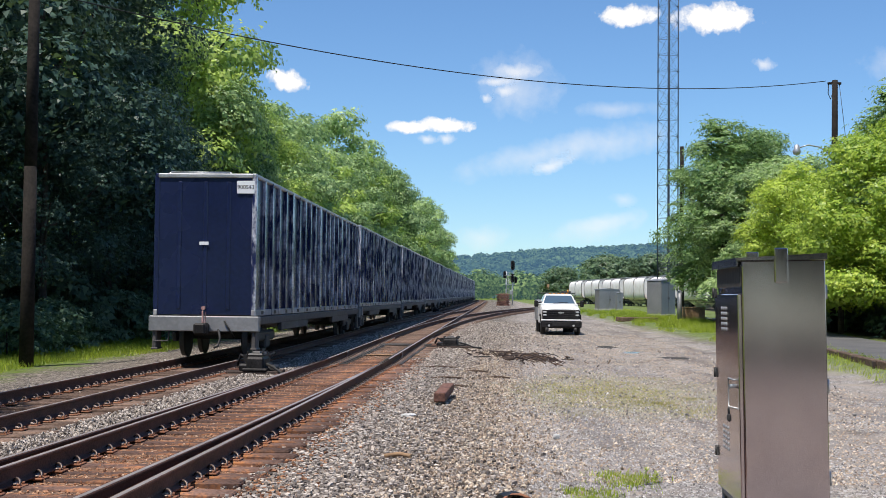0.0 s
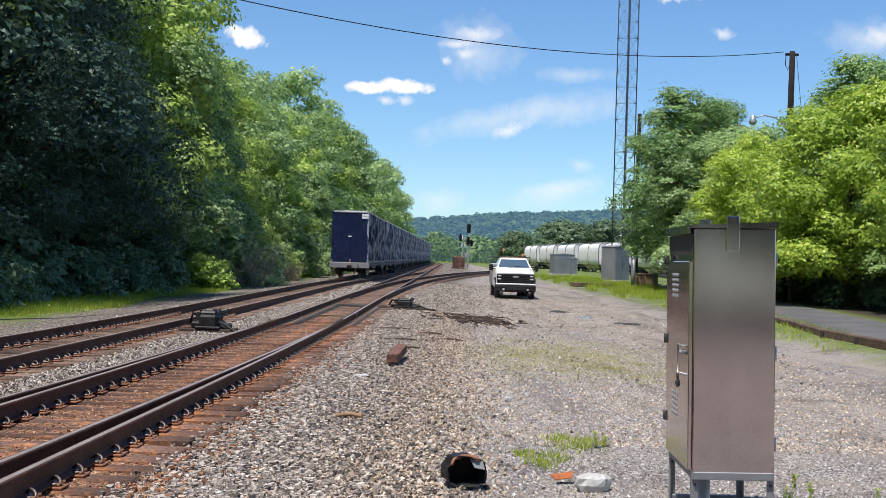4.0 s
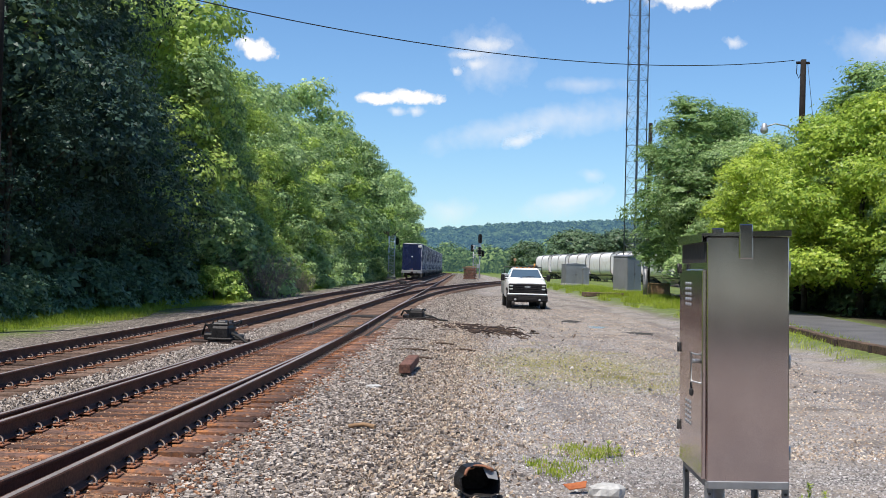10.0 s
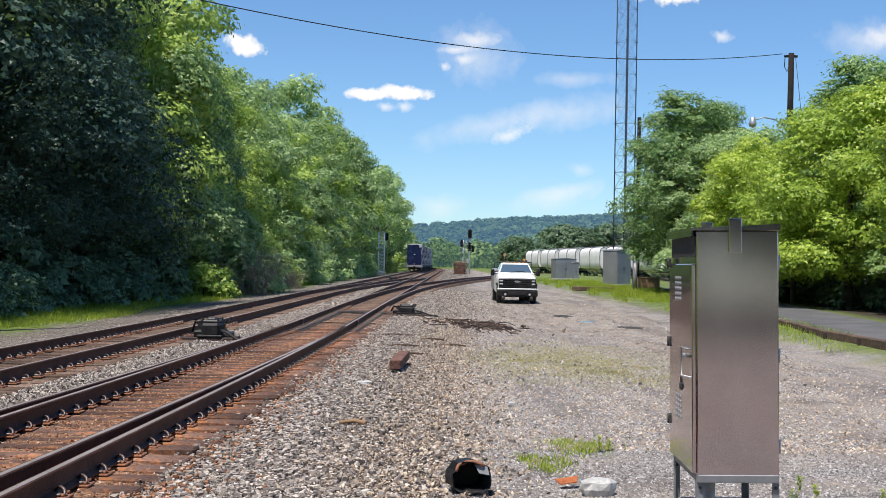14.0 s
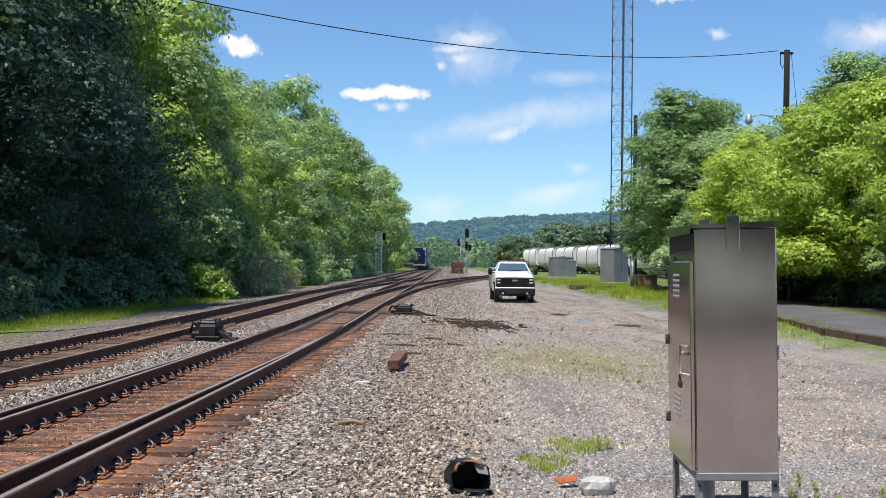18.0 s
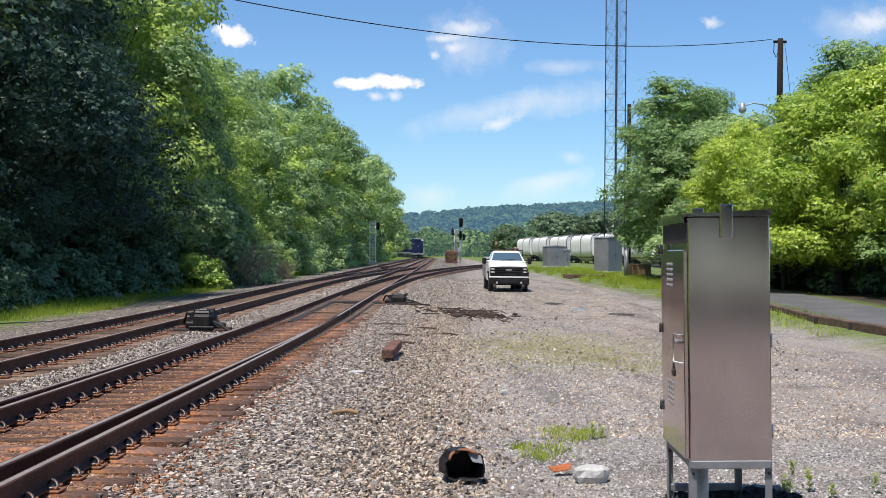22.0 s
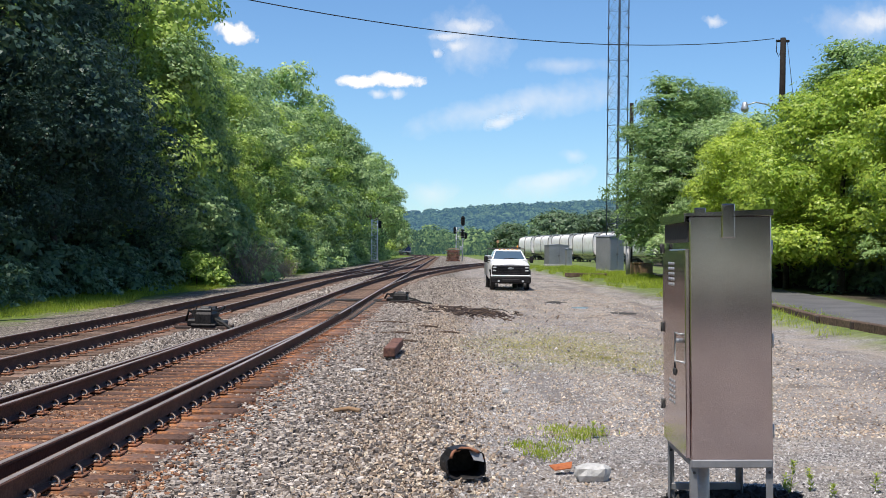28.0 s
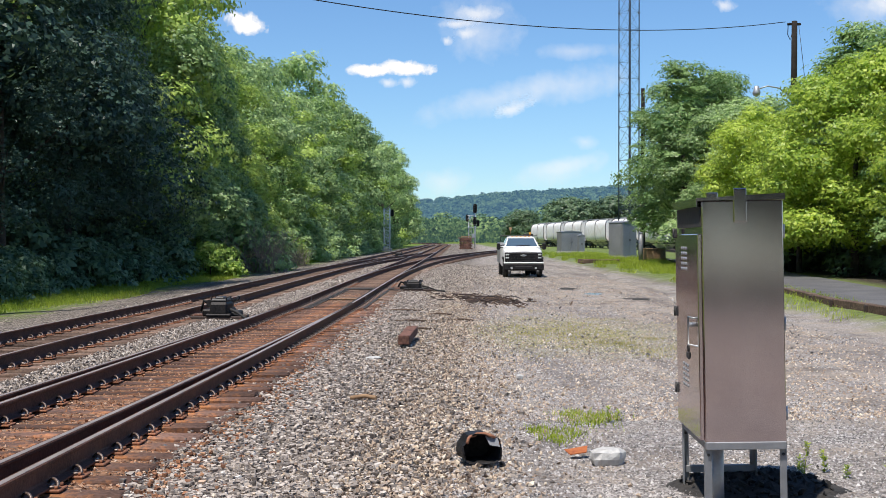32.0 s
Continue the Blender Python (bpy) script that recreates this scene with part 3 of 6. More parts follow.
gx = lines([(-2600, 200), (-400, 40), (-80, 4), (-24, 0.6), (-9, 0.3), (4, 0.4), (14, 1.0), (40, 6), (100, 50), (400, 200), (2600, 200)])
gy = lines([(-60, 8), (-4, 0.5), (5, 0.3), (30, 0.6), (70, 2), (150, 6), (400, 40), (1000, 150), (4600, 150)])
XX, YY = np.meshgrid(gx, gy)
ZZ = gz(XX, YY)
ii = np.arange(len(gy) - 1)[:, None] * len(gx) + np.arange(len(gx) - 1)[None]
gf = np.stack([ii, ii + 1, ii + 1 + len(gx), ii + len(gx)], -1).reshape(-1, 4)
ground_me = raw_mesh("ground", np.stack([XX, YY, ZZ], -1).reshape(-1, 3), gf, GROUND)
ground_me.polygons.foreach_set("use_smooth", [True] * len(ground_me.polygons))
ground = tagged(new("ground", ground_me), "ballast, dusty gravel yard and turf", "ground", kind="structure")

# ---- tracks ----
RAIL = [(-0.075, 0.0), (0.075, 0.0), (0.075, 0.012), (0.018, 0.032), (0.010, 0.05), (0.010, 0.135), (0.035, 0.150), (0.037, 0.172), (0.030, 0.180), (-0.030, 0.180), (-0.037, 0.172), (-0.035, 0.150), (-0.010, 0.135), (-0.010, 0.05), (-0.018, 0.032), (-0.075, 0.012)]
BAND = [(-0.016, 0.1795), (0.030, 0.1795), (0.030, 0.1825), (-0.016, 0.1825)]
ys_all = np.concatenate([np.arange(-6, 60, 2.0), np.arange(60, 150, 5.0), np.arange(150, 420, 6.0)])


def rail_line(track, centre, off, y0, y1, band=True):
    pts = []
    for y in ys_all:
        if y0 <= y <= y1:
            d = (centre(y + 0.5) - centre(y - 0.5))
            s = 1 / math.hypot(1, d)
            pts.append((centre(y) + off * s, y - off * s * d, grade(y) + 0.022))
    r = part("rail", Shape().sweep(RAIL, pts), RUST, track)
    if band:
        part("running_band", Shape().sweep(BAND, pts), HEAD, r, "worn bright running surface")


TIE_MESHES = {}


def tie_mesh(length, k, mat):
    if (length, k, mat.name) not in TIE_MESHES:
        rnd = random.Random(k)
        s = Shape().box(0, 0, -0.085, length + rnd.uniform(-0.08, 0.08), 0.22 + rnd.uniform(-0.02, 0.02), 0.17, 0.014)
        s.v = [(x, y + rnd.uniform(-0.006, 0.006), z + rnd.uniform(-0.006, 0.006)) for x, y, z in s.v]
        TIE_MESHES[length, k, mat.name] = s.mesh("tie", mat)
    return TIE_MESHES[length, k, mat.name]


PLATE_ME = Shape().box(0, 0, 0.010, 0.40, 0.19, 0.020, 0.006).box(-0.125, 0, 0.020, 0.03, 0.12, 0.016, 0.004).box(0.125, 0, 0.020, 0.03, 0.12, 0.016, 0.004).cyl((0.165, 0.06, 0.018), (0.165, 0.06, 0.045), 0.013, 0.013, 6).cyl((0.165, -0.06, 0.018), (0.165, -0.06, 0.042), 0.013, 0.013, 6).mesh("tie_plate", PLATE)


def clip_mesh():
    """A sprung rail clip: a toe on the rail's foot, an arch beside it and a leg in its housing."""
    pts = [(0.055, 0.035, 0.050), (0.075, 0.045, 0.056)]
    for i in range(11):
        a = math.pi * i / 10
        pts.append((0.125 - 0.048 * math.cos(a), 0.055 - 0.10 * i / 10, 0.036 + 0.046 * math.sin(a)))
    pts += [(0.150, -0.060, 0.036), (0.110, -0.070, 0.034), (0.090, -0.020, 0.034), (0.092, 0.05, 0.034)]
    return Shape().tube(pts, 0.0115, 6).box(0.10, 0.0, 0.030, 0.05, 0.07, 0.04, 0.008).mesh("rail_clip", CLIP)


CLIP_ME = clip_mesh()


def lay_ties(track, centre, y0, y1, y_parts, length, plates_to=0.0, offs=(-0.7525, 0.7525), seed=1, stained=0.0):
    rnd = random.Random(seed)
    y, far_ties = y0, Shape()
    while y < y1:
        x, z = centre(y), grade(y)
        ang = -math.degrees(math.atan(centre(y + 0.5) - centre(y - 0.5))) + rnd.uniform(-0.8, 0.8)
        if y < y_parts:
            m = pose(x + rnd.uniform(-0.05, 0.05), y, z + rnd.uniform(-0.008, 0.004), 0, rnd.uniform(-0.4, 0.4), ang)
            part("tie", tie_mesh(length, rnd.randrange(6), TIE if y < stained else TIE_GREY), TIE, track, at=m)
        else:
            far_ties.box(x, y, z - 0.08, length, 0.22, 0.17, 0, Matrix.Rotation(radians(ang), 4, "Z"))
        if y < plates_to:
            for o in offs:
                part("tie_plate", PLATE_ME, PLATE, track, at=pose(x + o, y, z + 0.001, 0, 0, ang))
                part("rail_clip", CLIP_ME, CLIP, track, at=pose(x + o, y, z, 0, 0, ang))
                part("rail_clip", CLIP_ME, CLIP, track, at=pose(x + o, y, z, 0, 0, ang + 180))
        y += 0.495
    if far_ties.v:
        tagged(part("distant_ties", far_ties, TIE_GREY, track), kind="stuff")


def swing_x(y):
    """The rails of the near turnout that swing away towards the camera."""
    return near_x(y) - 0.22 * (max(0.0, 30.0 - y) / 20.0) ** 1.6 - 0.0


def swing2_x(y):
    return near_x(y) - 0.48 * (max(0.0, 30.0 - y) / 20.0) ** 1.6


track_far = thing("track_far", Matrix(), "rusty main line on wooden ties, beside the woods", "railway track", kind="structure")
track_near = thing("track_near", Matrix(), "rusty turnout track with clipped rails on stained ties", "railway track", kind="structure")
track_lead = thing("track_lead", Matrix(), "yard lead curving off across the gravel", "railway track", kind="structure")
for off in (-0.7525, 0.7525):
    rail_line(track_far, far_x, off, -6, 414)
    rail_line(track_near, near_x, off, 28, 414)
    rail_line(track_near, swing_x, off, -6, 30)
    rail_line(track_near, swing2_x, off, -6, 29)
    rail_line(track_lead, lead_x, off, 46, 300)
lay_ties(track_far, far_x, 6.0, 300, 60, 2.6, 34, seed=2)
lay_ties(track_near, lambda y: swing_x(y) - 0.05 if y < 30 else near_x(y), 4.0, 300, 70, 2.75, 48, seed=3, stained=34.0)
lay_ties(track_lead, lead_x, 62, 170, 80, 2.6, seed=4)


def cross_x(y):
    """The crossover between the two main tracks."""
    k = min(max((y - 62.0) / 75.0, 0), 1)
    k = k * k * (3 - 2 * k)
    return far_x(y) * (1 - k) + near_x(y) * k


track_cross = thing("track_crossover", Matrix(), "crossover rails between the two main tracks", "railway track", kind="structure")
for off in (-0.7525, 0.7525):
    rail_line(track_cross, cross_x, off, 64, 136)

# slide plates, rods and joints of the near turnout
for k in range(22):
    y = 31.0 + k * 0.495
    for o in (-0.7525, 0.7525):
        part("slide_plate", Shape().box(0, 0, 0.016, 0.62, 0.20, 0.026, 0.005).box(0.24 if o < 0 else -0.24, 0, 0.04, 0.07, 0.12, 0.05, 0.01), DARKSTEEL, track_near, at=pose(near_x(y) + o * 0.93, y, grade(y) + 0.003, 0, 0, -0.8))
for y in (41.6, 42.3):
    part("switch_rod", Shape().box(0, 0, 0.05, 1.9, 0.07, 0.04, 0.008), DARKSTEEL, track_near, at=pose(near_x(y) + 0.2, y, grade(y), 0, 0, -1))
for y in (33.6, 61.0):
    for o in (-0.7525, 0.7525):
        part("rail_joint", Shape().box(0.043, 0, 0.115, 0.014, 0.62, 0.09, 0.006), RUST, track_near, at=pose(near_x(y) + o, y, grade(y) + 0.02, 0, 0, -0.8))
        part("joint_gap", Shape().box(0.030, 0, 0.11, 0.046, 0.035, 0.150, 0.002), GALV, track_near, at=pose(near_x(y) + o, y, grade(y) + 0.02, 0, 0, -0.8))
part("gauge_plate", Shape().box(0, 0, 0.012, 2.3, 0.16, 0.02, 0.004), TAN, track_near, at=pose(near_x(35.6), 35.6, grade(35.6) + 0.004, 0, 0, -0.8))

# ---- the train ----
CAR_LEN, BOX_LEN, BOX_W, BOX_Z0, BOX_Z1 = 21.4, 5.12, 2.38, 1.02, 4.33


def text_mesh(txt, size, mat):
    cu = bpy.data.curves.new("lettering", "FONT")
    cu.body, cu.size, cu.align_x, cu.align_y, cu.extrude = txt, size, "CENTER", "CENTER", 0.002
    ob = bpy.data.objects.new("lettering", cu)
    scene.collection.objects.link(ob)
    me = bpy.data.meshes.new_from_object(ob.evaluated_get(bpy.context.evaluated_depsgraph_get()))
    bpy.data.objects.remove(ob)
    me.materials.clear()
    me.materials.append(mat)
    return me


def container_parts(car, y0, last):
    """A ribbed blue refuse container from y0 towards +y, in the car's space."""
    y1, hw = y0 + BOX_LEN, BOX_W / 2
    body = part("container", Shape().box(0, (y0 + y1) / 2, (BOX_Z0 + BOX_Z1) / 2, BOX_W - 0.10, BOX_LEN - 0.06, BOX_Z1 - BOX_Z0 - 0.04, 0.01), BLUE, car, "dark blue ribbed steel refuse container")
    ribs = [y0 + 0.05] + [y0 + 1.12 + i * 0.985 for i in range(4)] + [y1 - 0.05]
    for i, y in enumerate(ribs):
        w = 0.085 if i in (0, 5) else 0.065
        for s in (-1, 1):
            part("rib", Shape().box(s * (hw - 0.030), y, (BOX_Z0 + BOX_Z1) / 2, 0.115, w, BOX_Z1 - BOX_Z0, 0.014), RIBBLUE if s > 0 else BLUE, body)
    for i in range(3):
        part("fork_pocket", Shape().box(hw + 0.018, y0 + 0.9 + i * 1.65, BOX_Z0 + 0.07, 0.012, 0.30, 0.085, 0.004), BLACK, body)
    for s in (-1, 1):
        part("top_rail", Shape().box(s * (hw - 0.045), (y0 + y1) / 2, BOX_Z1, 0.12, BOX_LEN, 0.09, 0.02), GALV if s > 0 else BLUE, body)
        part("bottom_rail", Shape().box(s * (hw - 0.03), (y0 + y1) / 2, BOX_Z0 + 0.07, 0.10, BOX_LEN, 0.15, 0.015), SILL, body)
    for y in (y0 + 0.02, y1 - 0.02):
        part("end_rail", Shape().box(0, y, BOX_Z1 - 0.01, BOX_W - 0.1, 0.07, 0.10, 0.02), GALV, body)
    if last:
        for x in (-0.62, 0.0, 0.55):
            part("end_crease", Shape().box(x, y0 + 0.022, (BOX_Z0 + BOX_Z1) / 2, 0.10, 0.03, BOX_Z1 - BOX_Z0 - 0.3, 0.02), BLUE, body)
        plate = part("number_board", Shape().box(0.95, y0 + 0.004, 4.05, 0.42, 0.02, 0.30, 0.004), LABEL, body, "white board with black number")
        me = text_mesh("900543", 0.135, BLACK)
        part("number", me, BLACK, plate, at=pose(0.95, y0 - 0.008, 4.05, 90, 0, 0))
        part("small_plate", Shape().box(-0.02, y0 - 0.016, 2.72, 0.22, 0.012, 0.08, 0.003), LABEL, body, "small pale plate")
        part("roof_bar", Shape().cyl((-0.9, y0 + 0.2, BOX_Z1 + 0.08), (0.55, y0 + 0.2, BOX_Z1 + 0.08), 0.025).cyl((-0.9, y0 + 0.2, BOX_Z1), (-0.9, y0 + 0.2, BOX_Z1 + 0.09), 0.03).cyl((0.55, y0 + 0.2, BOX_Z1), (0.55, y0 + 0.2, BOX_Z1 + 0.09), 0.03), GALV, body)


def wheel_mesh():
    return Shape().lathe([(0.0, -0.06), (0.30, -0.06), (0.44, -0.065), (0.46, -0.05), (0.42, -0.04), (0.42, 0.065), (0.36, 0.065), (0.30, 0.03), (0.10, 0.02), (0.10, 0.09), (0.0, 0.09)], 20).mesh("wheel", DARKSTEEL)


WHEEL_ME = wheel_mesh()


def flatcar(last=False):
    car = thing("container_car", Matrix(), "grey flat car loaded with four dark blue refuse containers", "railway car", "cars of the train")
    half = CAR_LEN / 2
    part("deck", Shape().box(0, 0, 0.90, 2.5, CAR_LEN - 1.0, 0.20, 0.02), DECK, car)
    part("centre_sill", Shape().box(0, 0, 0.72, 0.5, CAR_LEN - 1.2, 0.30, 0.02), DARKSTEEL, car)
    for s in (-1, 1):
        part("end_beam", Shape().box(0, s * (half - 0.45), 0.83, 2.62, 0.22, 0.36, 0.02), CASEGREY, car)
        part("coupler", Shape().box(0, s * (half - 0.18), 0.72, 0.28, 0.55, 0.26, 0.04).cyl((0.1, s * (half - 0.02), 0.58), (0.1, s * (half - 0.02), 0.86), 0.07), BLACK, car)
        part("air_hose", Shape().tube([(0.35, s * (half - 0.35), 0.70), (0.42, s * (half - 0.25), 0.50), (0.38, s * (half - 0.2), 0.32), (0.30, s * (half - 0.15), 0.28)], 0.03), RUBBER, car)
        for x in (-1.18, 1.18):
            part("corner_step", Shape().box(x, s * (half - 0.6), 0.50, 0.10, 0.42, 0.55, 0.02).box(x, s * (half - 0.6), 0.24, 0.16, 0.44, 0.04, 0.01), DECK, car)
            part("side_sill", Shape().box(x, s * half * 0.45, 0.78, 0.12, half * 0.4, 0.34, 0.02), DECK, car)
        bog = part("bogie", Shape().box(0, s * (half - 2.6), 0.55, 2.0, 0.35, 0.30, 0.03).box(-0.98, s * (half - 2.6), 0.50, 0.16, 2.3, 0.26, 0.05).box(0.98, s * (half - 2.6), 0.50, 0.16, 2.3, 0.26, 0.05).box(1.0, s * (half - 2.6), 0.36, 0.2, 0.5, 0.34, 0.04).box(-1.0, s * (half - 2.6), 0.36, 0.2, 0.5, 0.34, 0.04), DARKSTEEL, car)
        for d in (-0.88, 0.88):
            for x in (-0.76, 0.76):
                part("wheel", WHEEL_ME, DARKSTEEL, bog, at=pose(x, s * (half - 2.6) + d, 0.43, 0, 90 if x > 0 else -90, 0))
    for i in range(4):
        container_parts(car, -half + 0.35 + i * 5.18, last and i == 0)
    if last:
        part("marker", Shape().box(0.02, -half + 0.18, 0.86, 0.05, 0.06, 0.56, 0.015).box(0.08, -half + 0.18, 0.86, 0.03, 0.05, 0.50, 0.01).cyl((0.05, -half + 0.14, 1.20), (0.05, -half + 0.05, 1.20), 0.045), MARKER, car, "red and white end-of-train marker")
        part("brake_lever", Shape().cyl((0.5, -half + 0.3, 0.9), (0.75, -half + 0.28, 0.5), 0.02), BLACK, car)
        part("tail_step", Shape().tube([(-1.2, -half + 0.5, 0.75), (-1.2, -half + 0.4, 0.42), (-0.85, -half + 0.4, 0.42), (-0.85, -half + 0.5, 0.75)], 0.02), DECK, car)
    return car


def track_path():
    """Points along the far track with their distance."""
    pts, y = [], -10.0
    while y < 400:
        pts.append(Vector((far_x(y), y, grade(y) + 0.20)))
        y += 2.0
    d = (pts[-1] - pts[-2]).normalized()
    for i in range(1, 200):
        pts.append(pts[-1] + d * 4)
    run = [0.0]
    for a, b in zip(pts[:-1], pts[1:]):
        run.append(run[-1] + (b - a).length)
    return pts, run


PATH, RUN = track_path()
XS, YS, ZS = (np.array([p[i] for p in PATH]) for i in range(3))
RUN = np.array(RUN)
S0 = float(np.interp(0.0, YS[:205], RUN[:205]))


def on_track(s):
    return Vector((np.interp(s, RUN, XS), np.interp(s, RUN, YS), np.interp(s, RUN, ZS)))


def tail_run(t):
    """How far along the track the train's tail has come."""
    return S0 + 27.95 + 13.2 * t - 0.08 * t * t


tail_car = flatcar(True)
mid_car = flatcar(False)
train = [tail_car, mid_car] + [copy_thing(mid_car, Matrix()) for i in range(14)]

# ---- the maintenance truck ----


def wheel_set(parent, x, y, z, r, w, side):
    t = part("wheel", Shape().lathe([(r * 0.62, -w / 2), (r * 0.93, -w / 2), (r, -w * 0.35), (r, w * 0.35), (r * 0.93, w / 2), (r * 0.62, w / 2)], 22), RUBBER, parent, at=pose(x, y, z, 0, 90, 0))
    part("rim", Shape().lathe([(0.0, side * w * 0.25), (r * 0.25, side * w * 0.30), (r * 0.30, side * w * 0.12), (r * 0.55, side * w * 0.15), (r * 0.64, side * w * 0.48), (r * 0.60, side * w * 0.2)], 18), GALV, t)
    return t


def pickup(m):
    """A white crew truck, nose towards -y."""
    tr = thing("utility_truck", m, "white utility truck with black grille, parked on gravel", "truck")
    # hood and fenders in cross sections along y
    prof = [(-3.06, 0.70, 1.36, 0.90), (-3.00, 0.62, 1.46, 0.96), (-2.75, 0.60, 1.55, 1.00), (-1.70, 0.60, 1.62, 1.01)]
    vs, fs = [], []
    for y, z0, z1, hw in prof:
        vs += [(-hw, y, z0), (-hw, y, z1 - 0.26), (-hw + 0.05, y, z1 - 0.14), (-hw * 0.66, y, z1 - 0.03), (-hw * 0.42, y, z1), (0, y, z1 + 0.02), (hw * 0.42, y, z1), (hw * 0.66, y, z1 - 0.03), (hw - 0.05, y, z1 - 0.14), (hw, y, z1 - 0.26), (hw, y, z0)]
    for j in range(3):
        fs += [(j * 11 + i, j * 11 + i + 1, j * 11 + 12 + i, j * 11 + 11 + i) for i in range(10)]
    fs += [tuple(range(11)), tuple(range(33, 44))]
    part("hood", Shape().add(vs, fs), WHITE, tr)
    part("bumper", Shape().box(0, -3.20, 0.55, 2.08, 0.24, 0.36, 0.06).box(0, -3.28, 0.52, 0.9, 0.12, 0.16, 0.03), BLACK, tr)
    part("bumper_trim", Shape().box(0, -3.22, 0.775, 2.06, 0.20, 0.075, 0.03), WHITE, tr)
    grille = part("grille", Shape().box(0, -3.09, 1.07, 1.92, 0.09, 0.50, 0.05), BLACK, tr)
    for i in range(5):
        part("bar", Shape().box(0, -3.14, 0.89 + i * 0.09, 1.30, 0.03, 0.022, 0.006), BLACK, grille)
    part("badge", Shape().box(0, -3.155, 1.16, 0.30, 0.02, 0.06, 0.01).box(0, -3.155, 1.16, 0.13, 0.02, 0.10, 0.01), GALV, grille)
    for s in (-1, 1):
        for z in (1.20, 1.04):
            part("headlight", Shape().box(s * 0.83, -3.135, z, 0.19, 0.05, 0.075, 0.02), LENS, tr)
        part("fog_lamp", Shape().cyl((s * 0.62, -3.30, 0.50), (s * 0.62, -3.33, 0.50), 0.06, n=12), LENS, tr)
        part("fender_arch", Shape().box(s * 1.00, -2.25, 1.02, 0.10, 1.15, 0.14, 0.04).box(s * 1.00, -2.78, 0.84, 0.10, 0.12, 0.40, 0.04), BLACK, tr)
        wheel_set(tr, s * 0.88, -2.25, 0.43, 0.43, 0.26, s)
        wheel_set(tr, s * 0.88, 2.0, 0.43, 0.43, 0.28, s)
        wheel_set(tr, s * 0.58, 2.0, 0.43, 0.43, 0.26, s)
        mir = part("mirror", Shape().box(s * 1.20, -1.40, 1.62, 0.20, 0.12, 0.34, 0.04), BLACK, tr)
        part("mirror_arm", Shape().cyl((s * 0.93, -1.35, 1.55), (s * 1.16, -1.38, 1.55), 0.025).cyl((s * 0.93, -1.35, 1.68), (s * 1.16, -1.38, 1.68), 0.025), BLACK, mir)
        for y0, y1 in ((-1.42, -0.42), (-0.38, 0.58)):
            dr_ = part("door", Shape().box(s * 0.985, (y0 + y1) / 2, 1.08, 0.05, y1 - y0, 0.95, 0.03), WHITE, tr)
            part("door_handle", Shape().box(s * 1.018, y1 - 0.15, 1.42, 0.03, 0.16, 0.035, 0.01), BLACK, dr_)
            x0, x1 = s * 0.905, s * 0.735
            part("side_window", Shape().add([(x0, y0 + 0.05, 1.66), (x0, y1 - 0.05, 1.66), (x1, y1 - 0.08, 2.06), (x1, y0 + (0.45 if y0 < -1 else 0.06), 2.06), (x0 - s * 0.03, y0 + 0.05, 1.66), (x0 - s * 0.03, y1 - 0.05, 1.66), (x1 - s * 0.03, y1 - 0.08, 2.06), (x1 - s * 0.03, y0 + (0.45 if y0 < -1 else 0.06), 2.06)], [(0, 1, 2, 3), (4, 7, 6, 5), (0, 4, 5, 1), (1, 5, 6, 2), (2, 6, 7, 3), (3, 7, 4, 0)]), WINDSHIELD, tr)
    cab = []
    for z, hw, y0, y1 in ((0.55, 0.96, -1.72, 0.72), (1.60, 0.96, -1.72, 0.72), (1.64, 0.90, -1.66, 0.70), (2.08, 0.71, -1.00, 0.55), (2.16, 0.60, -0.82, 0.42)):
        cab += [(-hw, y0, z), (hw, y0, z), (hw, y1, z), (-hw, y1, z)]
    part("cab", Shape().add(cab, [(j * 4 + i, j * 4 + (i + 1) % 4, j * 4 + 4 + (i + 1) % 4, j * 4 + 4 + i) for j in range(4) for i in range(4)] + [(0, 1, 2, 3), (16, 17, 18, 19)]), WHITE, tr)
    part("windshield", Shape().add([(-0.82, -1.665, 1.645), (0.82, -1.665, 1.645), (0.665, -1.035, 2.065), (-0.665, -1.035, 2.065), (-0.82, -1.63, 1.63), (0.82, -1.63, 1.63), (0.665, -1.0, 2.05), (-0.665, -1.0, 2.05)], [(0, 1, 2, 3), (4, 7, 6, 5), (0, 4, 5, 1), (2, 6, 7, 3), (1, 5, 6, 2), (0, 3, 7, 4)]), WINDSHIELD, tr)
    for s in (-1, 1):
        part("wiper", Shape().cyl((s * 0.1 - 0.2, -1.69, 1.66), (s * 0.1 + 0.35, -1.62, 1.70), 0.012), BLACK, tr)
    for i in range(5):
        part("cab_light", Shape().box(-0.44 + i * 0.22, -0.85, 2.165, 0.11, 0.08, 0.045, 0.012), AMBER, tr)
    part("service_body", Shape().box(0, 2.05, 1.12, 2.12, 2.55, 0.85, 0.03).box(-0.93, 2.05, 1.65, 0.26, 2.55, 0.35, 0.03).box(0.93, 2.05, 1.65, 0.26, 2.55, 0.35, 0.03), GALV, tr)
    part("ladder_rack", Shape().tube([(-1.0, 0.85, 1.8), (-1.0, 0.85, 2.2), (1.0, 0.85, 2.2), (1.0, 0.85, 1.8)], 0.03).box(0.55, 1.2, 2.26, 0.5, 0.4, 0.12, 0.02), DARKSTEEL, tr)
    part("beacon", Shape().cyl((0.62, 0.9, 2.2), (0.62, 0.9, 2.40), 0.045), AMBER, tr)
